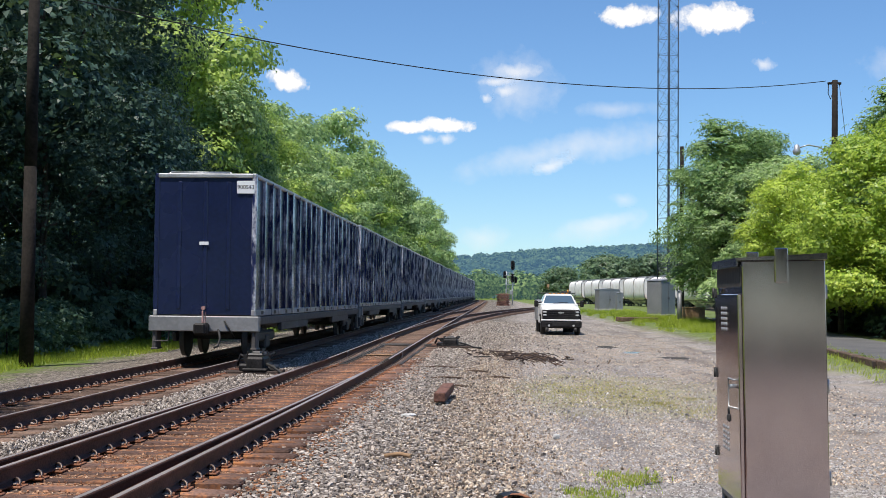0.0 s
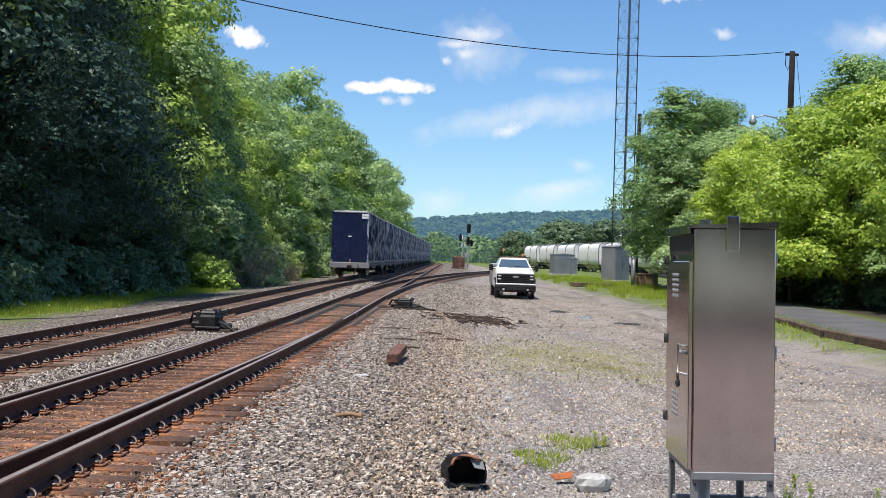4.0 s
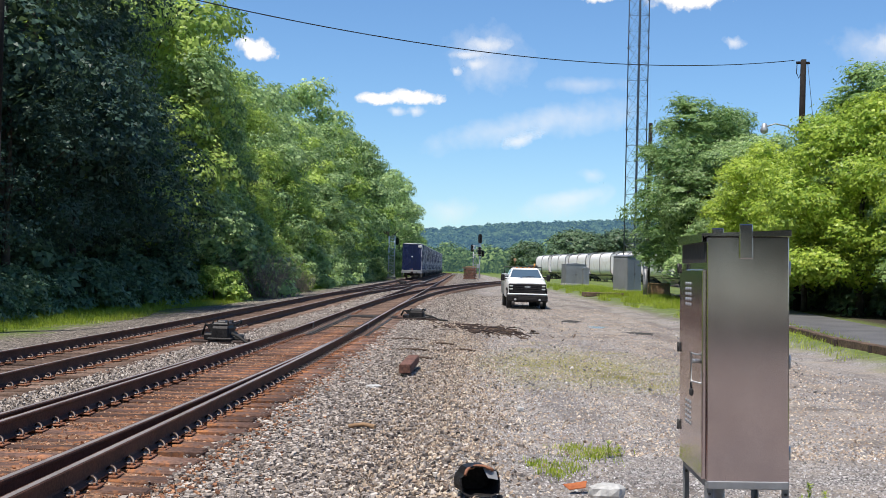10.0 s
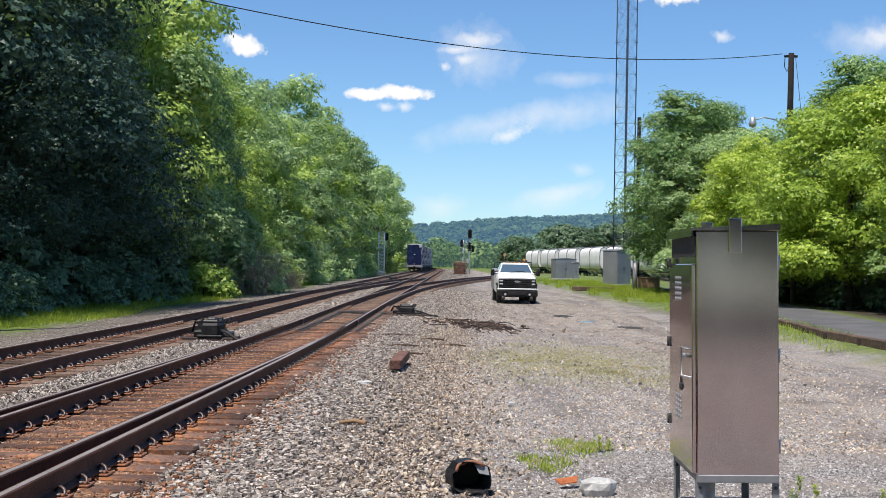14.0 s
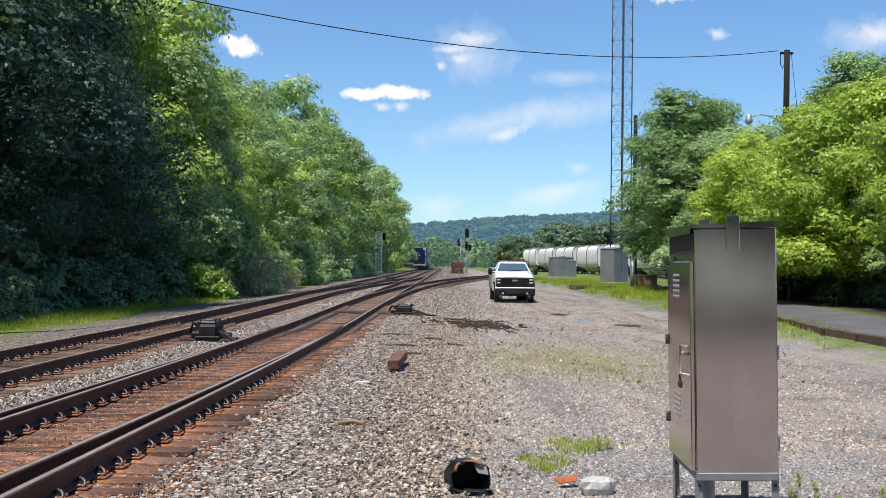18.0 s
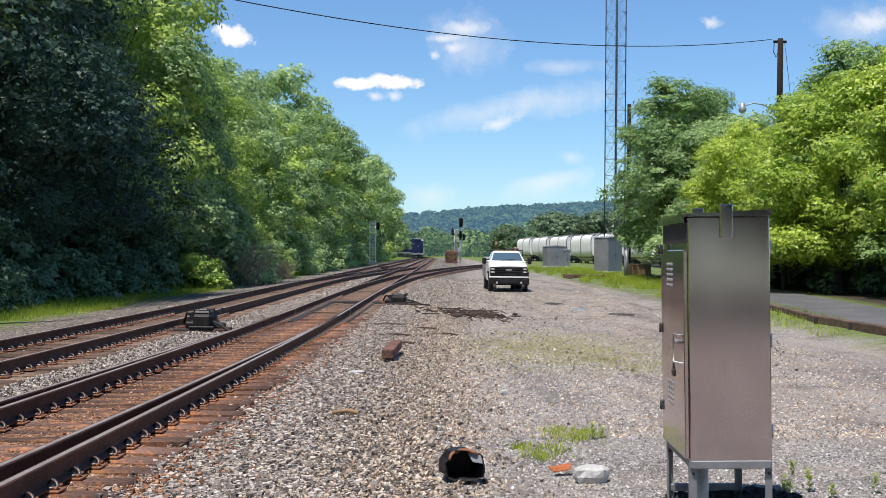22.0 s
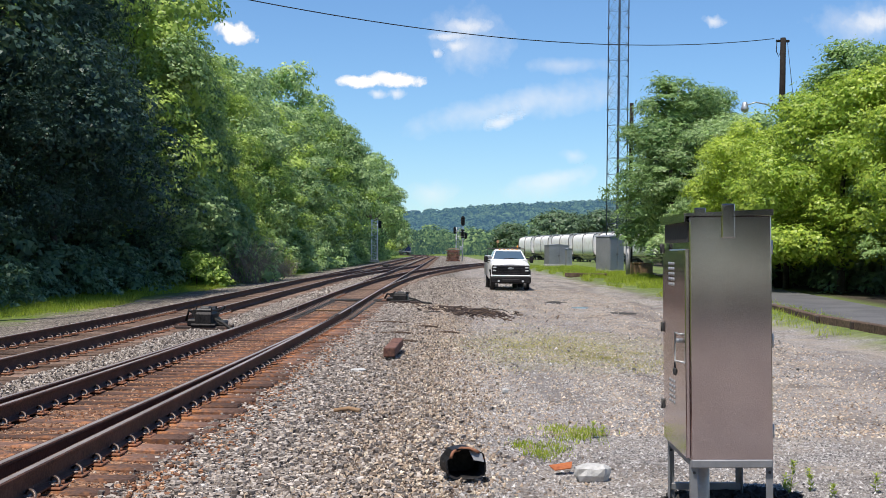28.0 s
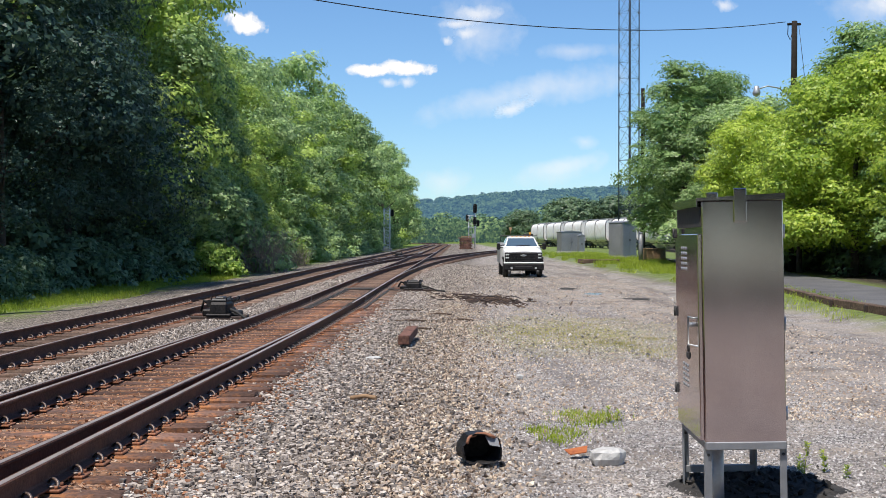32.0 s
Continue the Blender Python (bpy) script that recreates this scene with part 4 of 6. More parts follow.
    part("pole_flag", Shape().cyl((-0.45, 0.9, 2.2), (-0.45, 0.9, 2.62), 0.012).box(-0.45, 0.9, 2.6, 0.14, 0.02, 0.16, 0.004), TAN, tr)
    part("frame", Shape().box(-0.42, 0, 0.55, 0.1, 5.8, 0.2, 0.02).box(0.42, 0, 0.55, 0.1, 5.8, 0.2, 0.02).box(0, -2.25, 0.43, 1.6, 0.14, 0.14, 0.03).box(0, 2.0, 0.43, 1.6, 0.14, 0.14, 0.03), BLACK, tr)
    gear = part("rail_gear", Shape().box(0, -3.18, 0.42, 1.5, 0.10, 0.12, 0.02).box(-0.7, -3.2, 0.36, 0.12, 0.14, 0.3, 0.02).box(0.7, -3.2, 0.36, 0.12, 0.14, 0.3, 0.02), DARKSTEEL, tr)
    for s in (-1, 1):
        part("rail_wheel", Shape().cyl((s * 0.66, -3.22, 0.30), (s * 0.80, -3.22, 0.30), 0.13, n=14), DARKSTEEL, gear)
    part("tow_hook", Shape().box(-0.55, -3.28, 0.58, 0.06, 0.08, 0.1, 0.02).box(0.55, -3.28, 0.58, 0.06, 0.08, 0.1, 0.02), DARKSTEEL, tr)
    return tr


truck = pickup(pose(3.88, 61.6, float(gz(3.9, 60)) + 0.005, 0, 0, 0) @ Matrix.Diagonal((0.94, 0.94, 0.92, 1)))

# ---- the aluminium signal case in front ----


def front_case(m):
    c = thing("relay_case", m, "tall brushed aluminium relay case on a low steel stand", "cabinet")
    W, D, Z0, Z1 = 0.52, 0.95, 0.44, 2.00
    body = part("body", Shape().box(W / 2, D / 2, (Z0 + Z1) / 2, W, D, Z1 - Z0, 0.006), ALU, c)
    part("roof", Shape().prism([(-0.028, Z1 + 0.004), (-0.028, Z1 - 0.035), (-0.036, Z1 - 0.035), (-0.036, Z1 + 0.02), (W + 0.012, Z1 + 0.045), (W + 0.012, Z1 + 0.004)], -0.012, D + 0.03, 1), ALU, c)
    # flat dark strip paints in the shade of the vent under the roof
    part("eave_shadow_panel", Shape().box(-0.006, D / 2, Z1 - 0.10, 0.012, D - 0.05, 0.13, 0.003), DARKSTEEL, c, "vent strip under the roof, its recess shade put in as dark steel")
    part("lifting_lug", Shape().box(0.245, -0.008, Z1 - 0.03, 0.085, 0.012, 0.22, 0.006).cyl((0.245, -0.016, Z1 + 0.055), (0.245, -0.010, Z1 + 0.055), 0.016, n=12), ALU, c)
    part("lifting_lug", Shape().box(0.245, D + 0.008, Z1 - 0.01, 0.085, 0.012, 0.20, 0.006), ALU, c)
    part("seam", Shape().box(0.245, -0.0010, 1.17, 0.030, 0.0016, 1.44), ALU, c)
    door = part("door", Shape().box(-0.014, D / 2, 1.12, 0.028, D - 0.04, 1.36 - 0.02, 0.005), ALU, c, "louvred aluminium door")
    for z0 in (1.555, 0.755):
        for i in range(3):
            for j in range(5):
                part("louvre", Shape().lathe([(0.013, 0.0), (0.011, 0.005), (0.006, 0.008), (0.0, 0.009)], 8), GALV, door, at=pose(-0.027, 0.46 + i * 0.088, z0 + j * 0.035, 0, -90, 0))
    part("latch_handle", Shape().tube([(-0.028, 0.05, 1.245), (-0.062, 0.05, 1.245), (-0.062, 0.22, 1.245), (-0.062, 0.22, 1.06), (-0.028, 0.05, 1.06)], 0.006).cyl((-0.03, 0.10, 1.20), (-0.075, 0.10, 1.20), 0.014), GALV, door)
    part("padlock", Shape().box(-0.072, 0.16, 0.995, 0.026, 0.05, 0.055, 0.012).tube([(-0.072, 0.145, 1.02), (-0.072, 0.145, 1.055), (-0.072, 0.175, 1.055), (-0.072, 0.175, 1.02)], 0.006), DARKSTEEL, door)
    for z in (1.80, 1.24, 0.69):
        part("hinge", Shape().cyl((-0.036, D - 0.01, z - 0.035), (-0.036, D - 0.01, z + 0.035), 0.009, n=8).box(-0.026, D - 0.03, z, 0.016, 0.04, 0.06, 0.003), DARKSTEEL, c)
    for z in (1.80, 1.20, 0.62):
        part("hinge", Shape().cyl((W + 0.012, 0.05, z - 0.045), (W + 0.012, 0.05, z + 0.045), 0.010, n=8).box(W + 0.004, 0.07, z, 0.012, 0.05, 0.08, 0.003), GALV, c)
    part("bottom_rail", Shape().box(W / 2, 0.01, Z0 - 0.02, W - 0.01, 0.05, 0.05, 0.004).box(0.02, D / 2, Z0 - 0.02, 0.04, D, 0.05, 0.004).box(W - 0.02, D / 2, Z0 - 0.02, 0.04, D, 0.05, 0.004), CASEGREY, c)
    for x in (0.02, W - 0.02):
        for y in (0.02, D - 0.02):
            leg = part("leg", Shape().box(x, y, 0.20, 0.045, 0.010, 0.46, 0.002).box(x + (0.018 if x > 0.2 else -0.018), y + (0.02 if y < 0.2 else -0.02), 0.20, 0.010, 0.045, 0.46, 0.002), CASEGREY, c)
            part("bolt", Shape().cyl((x, y - 0.016, 0.36), (x, y - 0.004, 0.36), 0.010, n=6), DARKSTEEL, leg)
    part("brace", Shape().box(W / 2, 0.02, 0.03, W, 0.04, 0.05, 0.004), CASEGREY, c)
    part("brace", Shape().box(W / 2, D - 0.02, 0.10, W, 0.04, 0.05, 0.004), CASEGREY, c)
    part("cable_riser", Shape().cyl((0.11, 0.30, -0.10), (0.11, 0.30, Z0 - 0.01), 0.062, n=16), GALV, c, "pale cable pipe")
    return c


case = front_case(pose(1.700, 7.83, -0.005, 0, 0.0, -2.0) @ pose(0, 0, 0, 0, -1.1, 0))

# dark heap added where the relay case's shadow falls, to deepen it
dirt = thing("dirt_heap", pose(2.25, 8.75, -0.04), "low dark heap of clods that deepens the shade under the relay case", "dirt heap")
dr = np.random.default_rng(17)
dn, dv = 26, []
for j in range(7):
    for i in range(dn):
        t, q = 2 * math.pi * i / dn, j / 6
        dv.append((0.62 * q * math.cos(t) * dr.uniform(0.85, 1.12), 0.55 * q * math.sin(t) * dr.uniform(0.85, 1.12), 0.11 * (1 - q * q) * dr.uniform(0.6, 1.3)))
part("mound", Shape().add(dv, [(j * dn + i, j * dn + (i + 1) % dn, (j + 1) * dn + (i + 1) % dn, (j + 1) * dn + i) for j in range(6) for i in range(dn)]), SOIL_AND_SHADE, dirt)
dq, da = np.sqrt(dr.random(240)) * 0.9, dr.uniform(0, 6.28, 240)
dp = np.stack([0.62 * dq * np.cos(da), 0.55 * dq * np.sin(da), 0 * dq], 1)
dp[:, 2] = 0.10 * np.clip(1 - (dp[:, 0] / 0.62) ** 2 - (dp[:, 1] / 0.55) ** 2, 0, 1) + 0.008
tagged(part("loose_dirt", scatter_stones("loose_dirt", dp, dr.uniform(0.012, 0.035, 240), SOIL_AND_SHADE, dr), SOIL_AND_SHADE, dirt), kind="stuff")

# ---- grey cases, tower, poles, signals ----


def grey_case(m, w, d, h, name="signal_case", label="large grey steel signal case standing in grass"):
    c = thing(name, m, label, "cabinet", "grey cases")
    part("body", Shape().box(0, 0, h / 2, w, d, h, 0.02), CASEGREY, c)
    part("roof", Shape().prism([(-w / 2 - 0.05, h), (-w / 2 - 0.05, h + 0.03), (0, h + 0.16), (w / 2 + 0.05, h + 0.03), (w / 2 + 0.05, h)], -d / 2 - 0.05, d / 2 + 0.05, 1), CASEGREY, c)
    for s in (-1, 1):
        dr = part("door", Shape().box(s * w * 0.245, -d / 2 - 0.012, h * 0.5, w * 0.46, 0.03, h * 0.9, 0.01), CASEGREY, c)
        part("handle", Shape().box(s * 0.06, -d / 2 - 0.045, h * 0.5, 0.03, 0.03, 0.18, 0.006), DARKSTEEL, dr)
    part("side_panel", Shape().box(-w / 2 - 0.012, 0, h * 0.5, 0.024, d * 0.86, h * 0.9, 0.01), CASEGREY, c)
    part("plinth", Shape().box(0, 0, 0.0, w + 0.1, d + 0.1, 0.24, 0.02), CONCRETE, c)
    return c


grey_case(pose(14.4, 97.6, float(gz(14, 97)) + 0.05, 0, 0, 42), 1.75, 1.45, 2.75)
grey_case(pose(13.6, 131.0, float(gz(13.6, 131)) + 0.05, 0, 0, 12), 2.3, 1.6, 2.15)
grey_case(pose(14.6, 128.6, float(gz(14.6, 128)) + 0.05, 0, 0, 12), 0.65, 0.5, 1.75, label="small grey steel case standing in long grass")


def lattice_tower(m, w, h):
    t = thing("radio_tower", m, "slim blue-grey steel lattice radio tower", "tower")
    c = [(w / math.sqrt(3) * math.cos(a), w / math.sqrt(3) * math.sin(a)) for a in (radians(-98), radians(22), radians(142))]
    for x, y in c:
        part("leg", Shape().cyl((x, y, 0), (x, y, h), 0.048, n=8), TOWERSTEEL, t)
    n = int(h / 1.35)
    for k in range(n):
        z0, z1 = k * h / n, (k + 1) * h / n
        for i in range(3):
            a, b = c[i], c[(i + 1) % 3]
            part("brace", Shape().cyl((*a, z0), (*b, z1), 0.014, n=5), TOWERSTEEL, t)
            part("brace", Shape().cyl((*b, z0), (*a, z1), 0.010, n=5), TOWERSTEEL, t)
            part("strut", Shape().cyl((*a, z0), (*b, z0), 0.014, n=5), TOWERSTEEL, t)
    for k in range(0, n, 5):
        for x, y in c:
            part("flange", Shape().cyl((x, y, k * h / n - 0.05), (x, y, k * h / n + 0.05), 0.10, n=8), TOWERSTEEL, t)
    part("cable_ladder", Shape().box(0.1, 0, h / 2, 0.10, 0.03, h, 0.0), TOWERSTEEL, t)
    return t


lattice_tower(pose(15.35, 100.5, float(gz(14, 100)) - 0.1), 1.65, 42.0)


def wood_pole(m, h, r, name="utility_pole", label="weathered dark wooden utility pole"):
    p = thing(name, m, label, "utility pole", "utility poles")
    part("shaft", Shape().cyl((0, 0, -0.5), (0, 0, h * 0.5), r, r * 0.86, 14).cyl((0, 0, h * 0.5), (0, 0, h), r * 0.86, r * 0.72, 14), POLEWOOD, p)
    return p


pole_r = wood_pole(pose(16.65, 58, float(gz(16.5, 58)), 0, 0.4, 0), 11.95, 0.185, label="tall dark wooden utility pole with a street lamp arm, among trees")
part("street_lamp_arm", Shape().tube([(-0.15, 0, 8.35), (-0.7, 0, 8.75), (-1.25, 0, 8.85), (-1.7, 0, 8.70)], 0.035), GALV, pole_r)
part("lamp_head", Shape().lathe([(0.05, 0.20), (0.12, 0.16), (0.14, 0.0), (0.20, -0.12), (0.16, -0.26), (0.0, -0.34)], 14, (-1.78, 0, 8.66)), GALV, pole_r, "pale metal lamp head")
part("insulator", Shape().cyl((-0.22, 0, 11.8), (-0.34, 0, 11.8), 0.06).tube([(-0.3, 0, 11.8), (-0.32, 0, 11.3), (-0.2, 0, 11.05), (-0.12, 0, 11.3)], 0.02), BLACK, pole_r)
part("down_wire", Shape().tube([(0.2, 0, 11.8), (0.42, 0, 10.0), (0.65, 0, 8.0)], 0.012), WIRE, pole_r)
part("cross_bolt", Shape().box(0, 0, 11.8, 0.6, 0.08, 0.12, 0.02), POLEWOOD, pole_r)
pole_b = wood_pole(pose(15.1, 92, float(gz(15, 92))), 12.9, 0.20, label="dark wooden pole rising behind the trees")
pole_l = wood_pole(pose(-11.85, 31.6, float(gz(-11.85, 31.6))), 10.5, 0.19, label="dark wooden pole in the shade of the woods")
a, b = Vector((16.3, 58, 12.15)), Vector((-11.85, 31.6, 9.75))
wire_pts = [a.lerp(b, i / 40) - Vector((0, 0, 1.24 * 4 * (i / 40) * (1 - i / 40))) for i in range(41)]
tagged(part("overhead_wire", Shape().tube(wire_pts, 0.018, 5), WIRE), "thin dark overhead wire sagging across the tracks", "cable")


def signal_head(parent, x, y, z, s=1.0):
    h = part("signal_head", Shape().prism([(0.30 * s * math.cos(t), z + 0.38 * s + 0.30 * s * math.sin(t)) if k < 9 else (0.30 * s * math.cos(t), z - 0.38 * s + 0.30 * s * math.sin(t)) for k, t in enumerate([math.pi * i / 8 for i in range(9)] + [math.pi + math.pi * i / 8 for i in range(9)])], y - 0.03, y + 0.03, 1), BLACK, parent, "black signal backboard", at=pose(x, 0, 0))
    for dz in (0.36, 0.0, -0.36):
        part("lens", Shape().cyl((0, y - 0.04, z + dz * s), (0, y - 0.06, z + dz * s), 0.10 * s, n=12), DARKLENS, h)
        part("hood", Shape().sweep([(0.12 * s * math.cos(a) , 0.12 * s * math.sin(a)) for a in (0, 0.8, 1.57, 2.35, 3.14)], [(0, y - 0.04, z + dz * s), (0, y - 0.25, z + dz * s)], False), BLACK, h)


def signal_mast(m, h):
    """A lattice bracket mast with ladder and heads facing the camera."""
    t = thing("signal_mast", m, "galvanised railway signal mast with ladder and black heads", "railway signal", "signals")
    for x in (-0.42, 0.42):
        for y in (-0.3, 0.3):
            part("post", Shape().cyl((x, y, 0), (x, y, h), 0.085, n=8), MASTGREY, t)
    for k in range(int(h / 0.5)):
        z = 0.3 + k * 0.5
        part("rung", Shape().box(0, -0.3, z, 0.84, 0.07, 0.09).box(0, 0.3, z, 0.84, 0.07, 0.09).cyl((-0.42, -0.3, z), (0.42, -0.3, z + 0.5), 0.04, n=5), MASTGREY, t)
    part("base", Shape().box(0, 0, 0.0, 1.4, 1.2, 0.4, 0.04), CONCRETE, t)
    return t


sig = thing("signal_mast", pose(4.85, 194, grade(194) + 0.0) @ Matrix.Diagonal((1, 1, 1.07, 1)), "galvanised railway signal mast with two black heads", "railway signal", "signals")
part("post", Shape().cyl((0.25, 0, 0), (0.25, 0, 6.6), 0.11, n=10), MASTGREY, sig)
part("post", Shape().cyl((-0.75, 0.2, 0), (-0.75, 0.2, 5.0), 0.09, n=8), MASTGREY, sig)
for x in (-0.9, -0.1):
    part("ladder_rail", Shape().cyl((x * 0.5 - 0.3, -0.15, 0.3), (x * 0.5 - 0.3, -0.15, 4.6), 0.035, n=6), GALV, sig)
for k in range(11):
    part("rung", Shape().box(-0.55, -0.15, 0.5 + k * 0.4, 0.5, 0.04, 0.04), GALV, sig)
for z in (3.1, 4.4):
    part("platform", Shape().box(-0.2, 0, z, 1.6, 0.7, 0.06).tube([(-1.0, -0.35, z + 0.5), (0.6, -0.35, z + 0.5)], 0.025), GALV, sig)
signal_head(sig, 0.25, -0.3, 5.95, 1.05)
signal_head(sig, 0.20, -0.3, 4.05, 1.0)
signal_head(sig, -1.0, 0.1, 4.55, 0.8)
signal_head(sig, 0.75, 0.2, 3.75, 0.7)
part("relay_box", Shape().box(0.0, -0.25, 1.9, 0.45, 0.35, 0.6, 0.03), GALV, sig)
mast_l = signal_mast(pose(-8.2, 178, grade(178) - 0.05), 6.1)
signal_head(mast_l, 0.75, 0.1, 5.4, 0.8)

stack = thing("tie_stack", pose(3.55, 192, grade(192) - 0.05, 0, 0, 6) @ Matrix.Diagonal((0.80, 0.7, 0.86, 1)), "stack of weathered red-brown railway ties", "timber stack")
for k in range(9):
    for j in range(4):
        part("tie", Shape().box(-0.75 + j * 0.5, random.uniform(-0.1, 0.1), 0.12 + k * 0.235, 0.46, 2.6, 0.22, 0.015) if k % 2 else Shape().box(random.uniform(-0.1, 0.1), -1.0 + j * 0.62, 0.12 + k * 0.235, 2.4, 0.5, 0.22, 0.015), STACKWOOD, stack)
part("banding_cover", Shape().box(0.1, 0, 2.28, 1.7, 2.3, 0.12, 0.02), TAN, stack)

# ---- hopper cars ----


def hopper_car():
    L = 17.0
    c = thing("hopper_car", Matrix(), "white covered hopper car with curved sides, standing in the yard", "railway car", "hopper cars")
    prof = []
    for s in (1, -1):
        arc = [(1.25, 1.15), (1.42, 1.32), (1.52, 1.6), (1.56, 2.0), (1.575, 2.5), (1.57, 3.0), (1.54, 3.4), (1.47, 3.7), (1.34, 3.92), (1.14, 4.08), (0.9, 4.18)]
        prof += [(s * x, z) for x, z in (arc if s > 0 else arc[::-1])]
    part("shell", Shape().prism(prof, -L / 2 + 1.3, L / 2 - 1.3, 1, True), HOPPER, c)
    for y in (-L / 2 + 1.3, -0.05, L / 2 - 1.3):
        for s in (1, -1):
            part("rib", Shape().tube([(s * 1.27, y, 1.15), (s * 1.53, y, 1.5), (s * 1.59, y, 2.4), (s * 1.58, y, 3.5), (s * 1.43, y, 3.98), (s * 0.9, y, 4.26)], 0.05, 6), DECK, c)
    part("running_board", Shape().box(0, 0, 4.38, 0.7, L - 1.2, 0.06).box(0, 0, 4.28, 0.5, L - 2.6, 0.12, 0.02), GALV, c)
    part("sill", Shape().box(0, 0, 1.02, 2.2, L - 0.6, 0.22, 0.02), DARKSTEEL, c)
    for y in (-3.6, 0, 3.6):
        part("hopper_bay", Shape().add([(-1.2, y - 1.5, 1.1), (1.2, y - 1.5, 1.1), (1.2, y + 1.5, 1.1), (-1.2, y + 1.5, 1.1), (-0.4, y - 0.4, 0.35), (0.4, y - 0.4, 0.35), (0.4, y + 0.4, 0.35), (-0.4, y + 0.4, 0.35)], [(0, 1, 5, 4), (1, 2, 6, 5), (2, 3, 7, 6), (3, 0, 4, 7), (4, 5, 6, 7)]), HOPPER, c)
    for s in (1, -1):
        part("end_platform", Shape().box(0, s * (L / 2 - 0.6), 1.12, 2.7, 1.1, 0.10, 0.02), DARKSTEEL, c)
        part("ladder", Shape().tube([(1.3, s * (L / 2 - 0.2), 1.1), (1.3, s * (L / 2 - 0.2), 4.1)], 0.03).tube([(0.9, s * (L / 2 - 0.2), 1.1), (0.9, s * (L / 2 - 0.2), 4.1)], 0.03), DARKSTEEL, c)
        part("coupler", Shape().box(0, s * (L / 2), 0.75, 0.3, 0.7, 0.3, 0.04), BLACK, c)
        bog = part("bogie", Shape().box(0.98, s * (L / 2 - 2.2), 0.5, 0.16, 2.3, 0.3, 0.05).box(-0.98, s * (L / 2 - 2.2), 0.5, 0.16, 2.3, 0.3, 0.05).box(0, s * (L / 2 - 2.2), 0.55, 2.0, 0.4, 0.3, 0.03), BLACK, c)
        for d in (-0.88, 0.88):
            for x in (-0.76, 0.76):
                part("wheel", WHEEL_ME, DARKSTEEL, bog, at=pose(x, s * (L / 2 - 2.2) + d, 0.43, 0, 90 if x > 0 else -90, 0))
    return c


hop = hopper_car()
H0, H1 = Vector((24.6, 170, 0)), Vector((17.9, 250, 0))
hd = (H1 - H0).normalized()
hang = math.degrees(math.atan2(-hd.x, hd.y))
for i in range(-2, 4):
    p = H0 + hd * (8.8 + i * 17.6)
    m = pose(p.x, p.y, grade(p.y) + 0.12, 0, 0, hang)
    if i == -2:
        hop.matrix_basis = m
    else:
        copy_thing(hop, m)
track_yard = thing("track_yard", Matrix(), "yard track under the hopper cars", "railway track", kind="structure")
for off in (-0.75, 0.75):
    o = Vector((hd.y, -hd.x, 0)) * off
    part("rail", Shape().sweep(RAIL, [(p.x + o.x, p.y + o.y, grade(p.y) - 0.06) for p in [H0 + hd * k for k in range(-40, 91, 10)]]), RUST, track_yard)


# ---- switch machines ----


def switch_machine(m, s=1.0):
    t = thing("switch_machine", m, "black cast-iron switch machine on long ties", "switch machine", "switch machines")
    part("motor_box", Shape().box(0.0, -0.05, 0.19 * s, 0.62 * s, 0.72 * s, 0.30 * s, 0.05).box(0.0, -0.05, 0.06 * s, 0.86 * s, 0.80 * s, 0.06 * s, 0.015), BLACK, t)
    part("lid", Shape().box(0.0, -0.05, 0.365 * s, 0.56 * s, 0.64 * s, 0.06, 0.025).box(0.0, -0.05, 0.41 * s, 0.30 * s, 0.40 * s, 0.05, 0.02), DARKSTEEL, t)
    for x in (-0.26, 0.26):
        for y in (-0.34, 0.22):
            part("lid_bolt", Shape().cyl((x * s, y * s, 0.37 * s), (x * s, y * s, 0.44 * s), 0.028, n=6), BLACK, t)
    part("motor", Shape().cyl((0.02, 0.34 * s, 0.24 * s), (0.02, 0.86 * s, 0.24 * s), 0.17 * s, n=16).cyl((0.02, 0.86 * s, 0.24 * s), (0.02, 0.92 * s, 0.24 * s), 0.12 * s, n=16), BLACK, t)
    part("gear_box", Shape().box(0.05, 0.60 * s, 0.10 * s, 0.5 * s, 0.4 * s, 0.16 * s, 0.04).box(-0.30 * s, 0.45 * s, 0.20 * s, 0.22 * s, 0.30 * s, 0.26 * s, 0.05), BLACK, t)
    part("side_arm", Shape().tube([(-0.36 * s, -0.2, 0.30 * s), (-0.55 * s, -0.22, 0.36 * s), (-0.66 * s, -0.20, 0.14 * s)], 0.035, 8).cyl((-0.36 * s, -0.28, 0.30 * s), (-0.36 * s, -0.12, 0.30 * s), 0.07, n=10), BLACK, t)
    part("hand_lever", Shape().cyl((0.2, 0.5, 0.32 * s), (0.2, 1.15, 0.36 * s), 0.025).cyl((0.2, 1.1, 0.36 * s), (0.2, 1.2, 0.36 * s), 0.04), BLACK, t)
    part("throw_rod", Shape().box(-0.95, 0.1, 0.02, 1.4, 0.08, 0.05, 0.01).box(-0.95, 0.45, 0.02, 1.4, 0.06, 0.05, 0.01), RUST, t)
    for y in (-0.25, 0.35):
        part("long_tie", Shape().box(-0.6, y, -0.055, 2.6, 0.24, 0.17, 0.015), TARWOOD, t)
    part("cover_plate", Shape().box(-0.42 * s, 0.0, 0.10 * s, 0.34 * s, 0.7 * s, 0.16 * s, 0.03), BLACK, t)
    part("cover_plate", Shape().box(0.45 * s, 0.1, 0.08 * s, 0.40 * s, 0.6 * s, 0.12 * s, 0.03), DARKSTEEL, t)
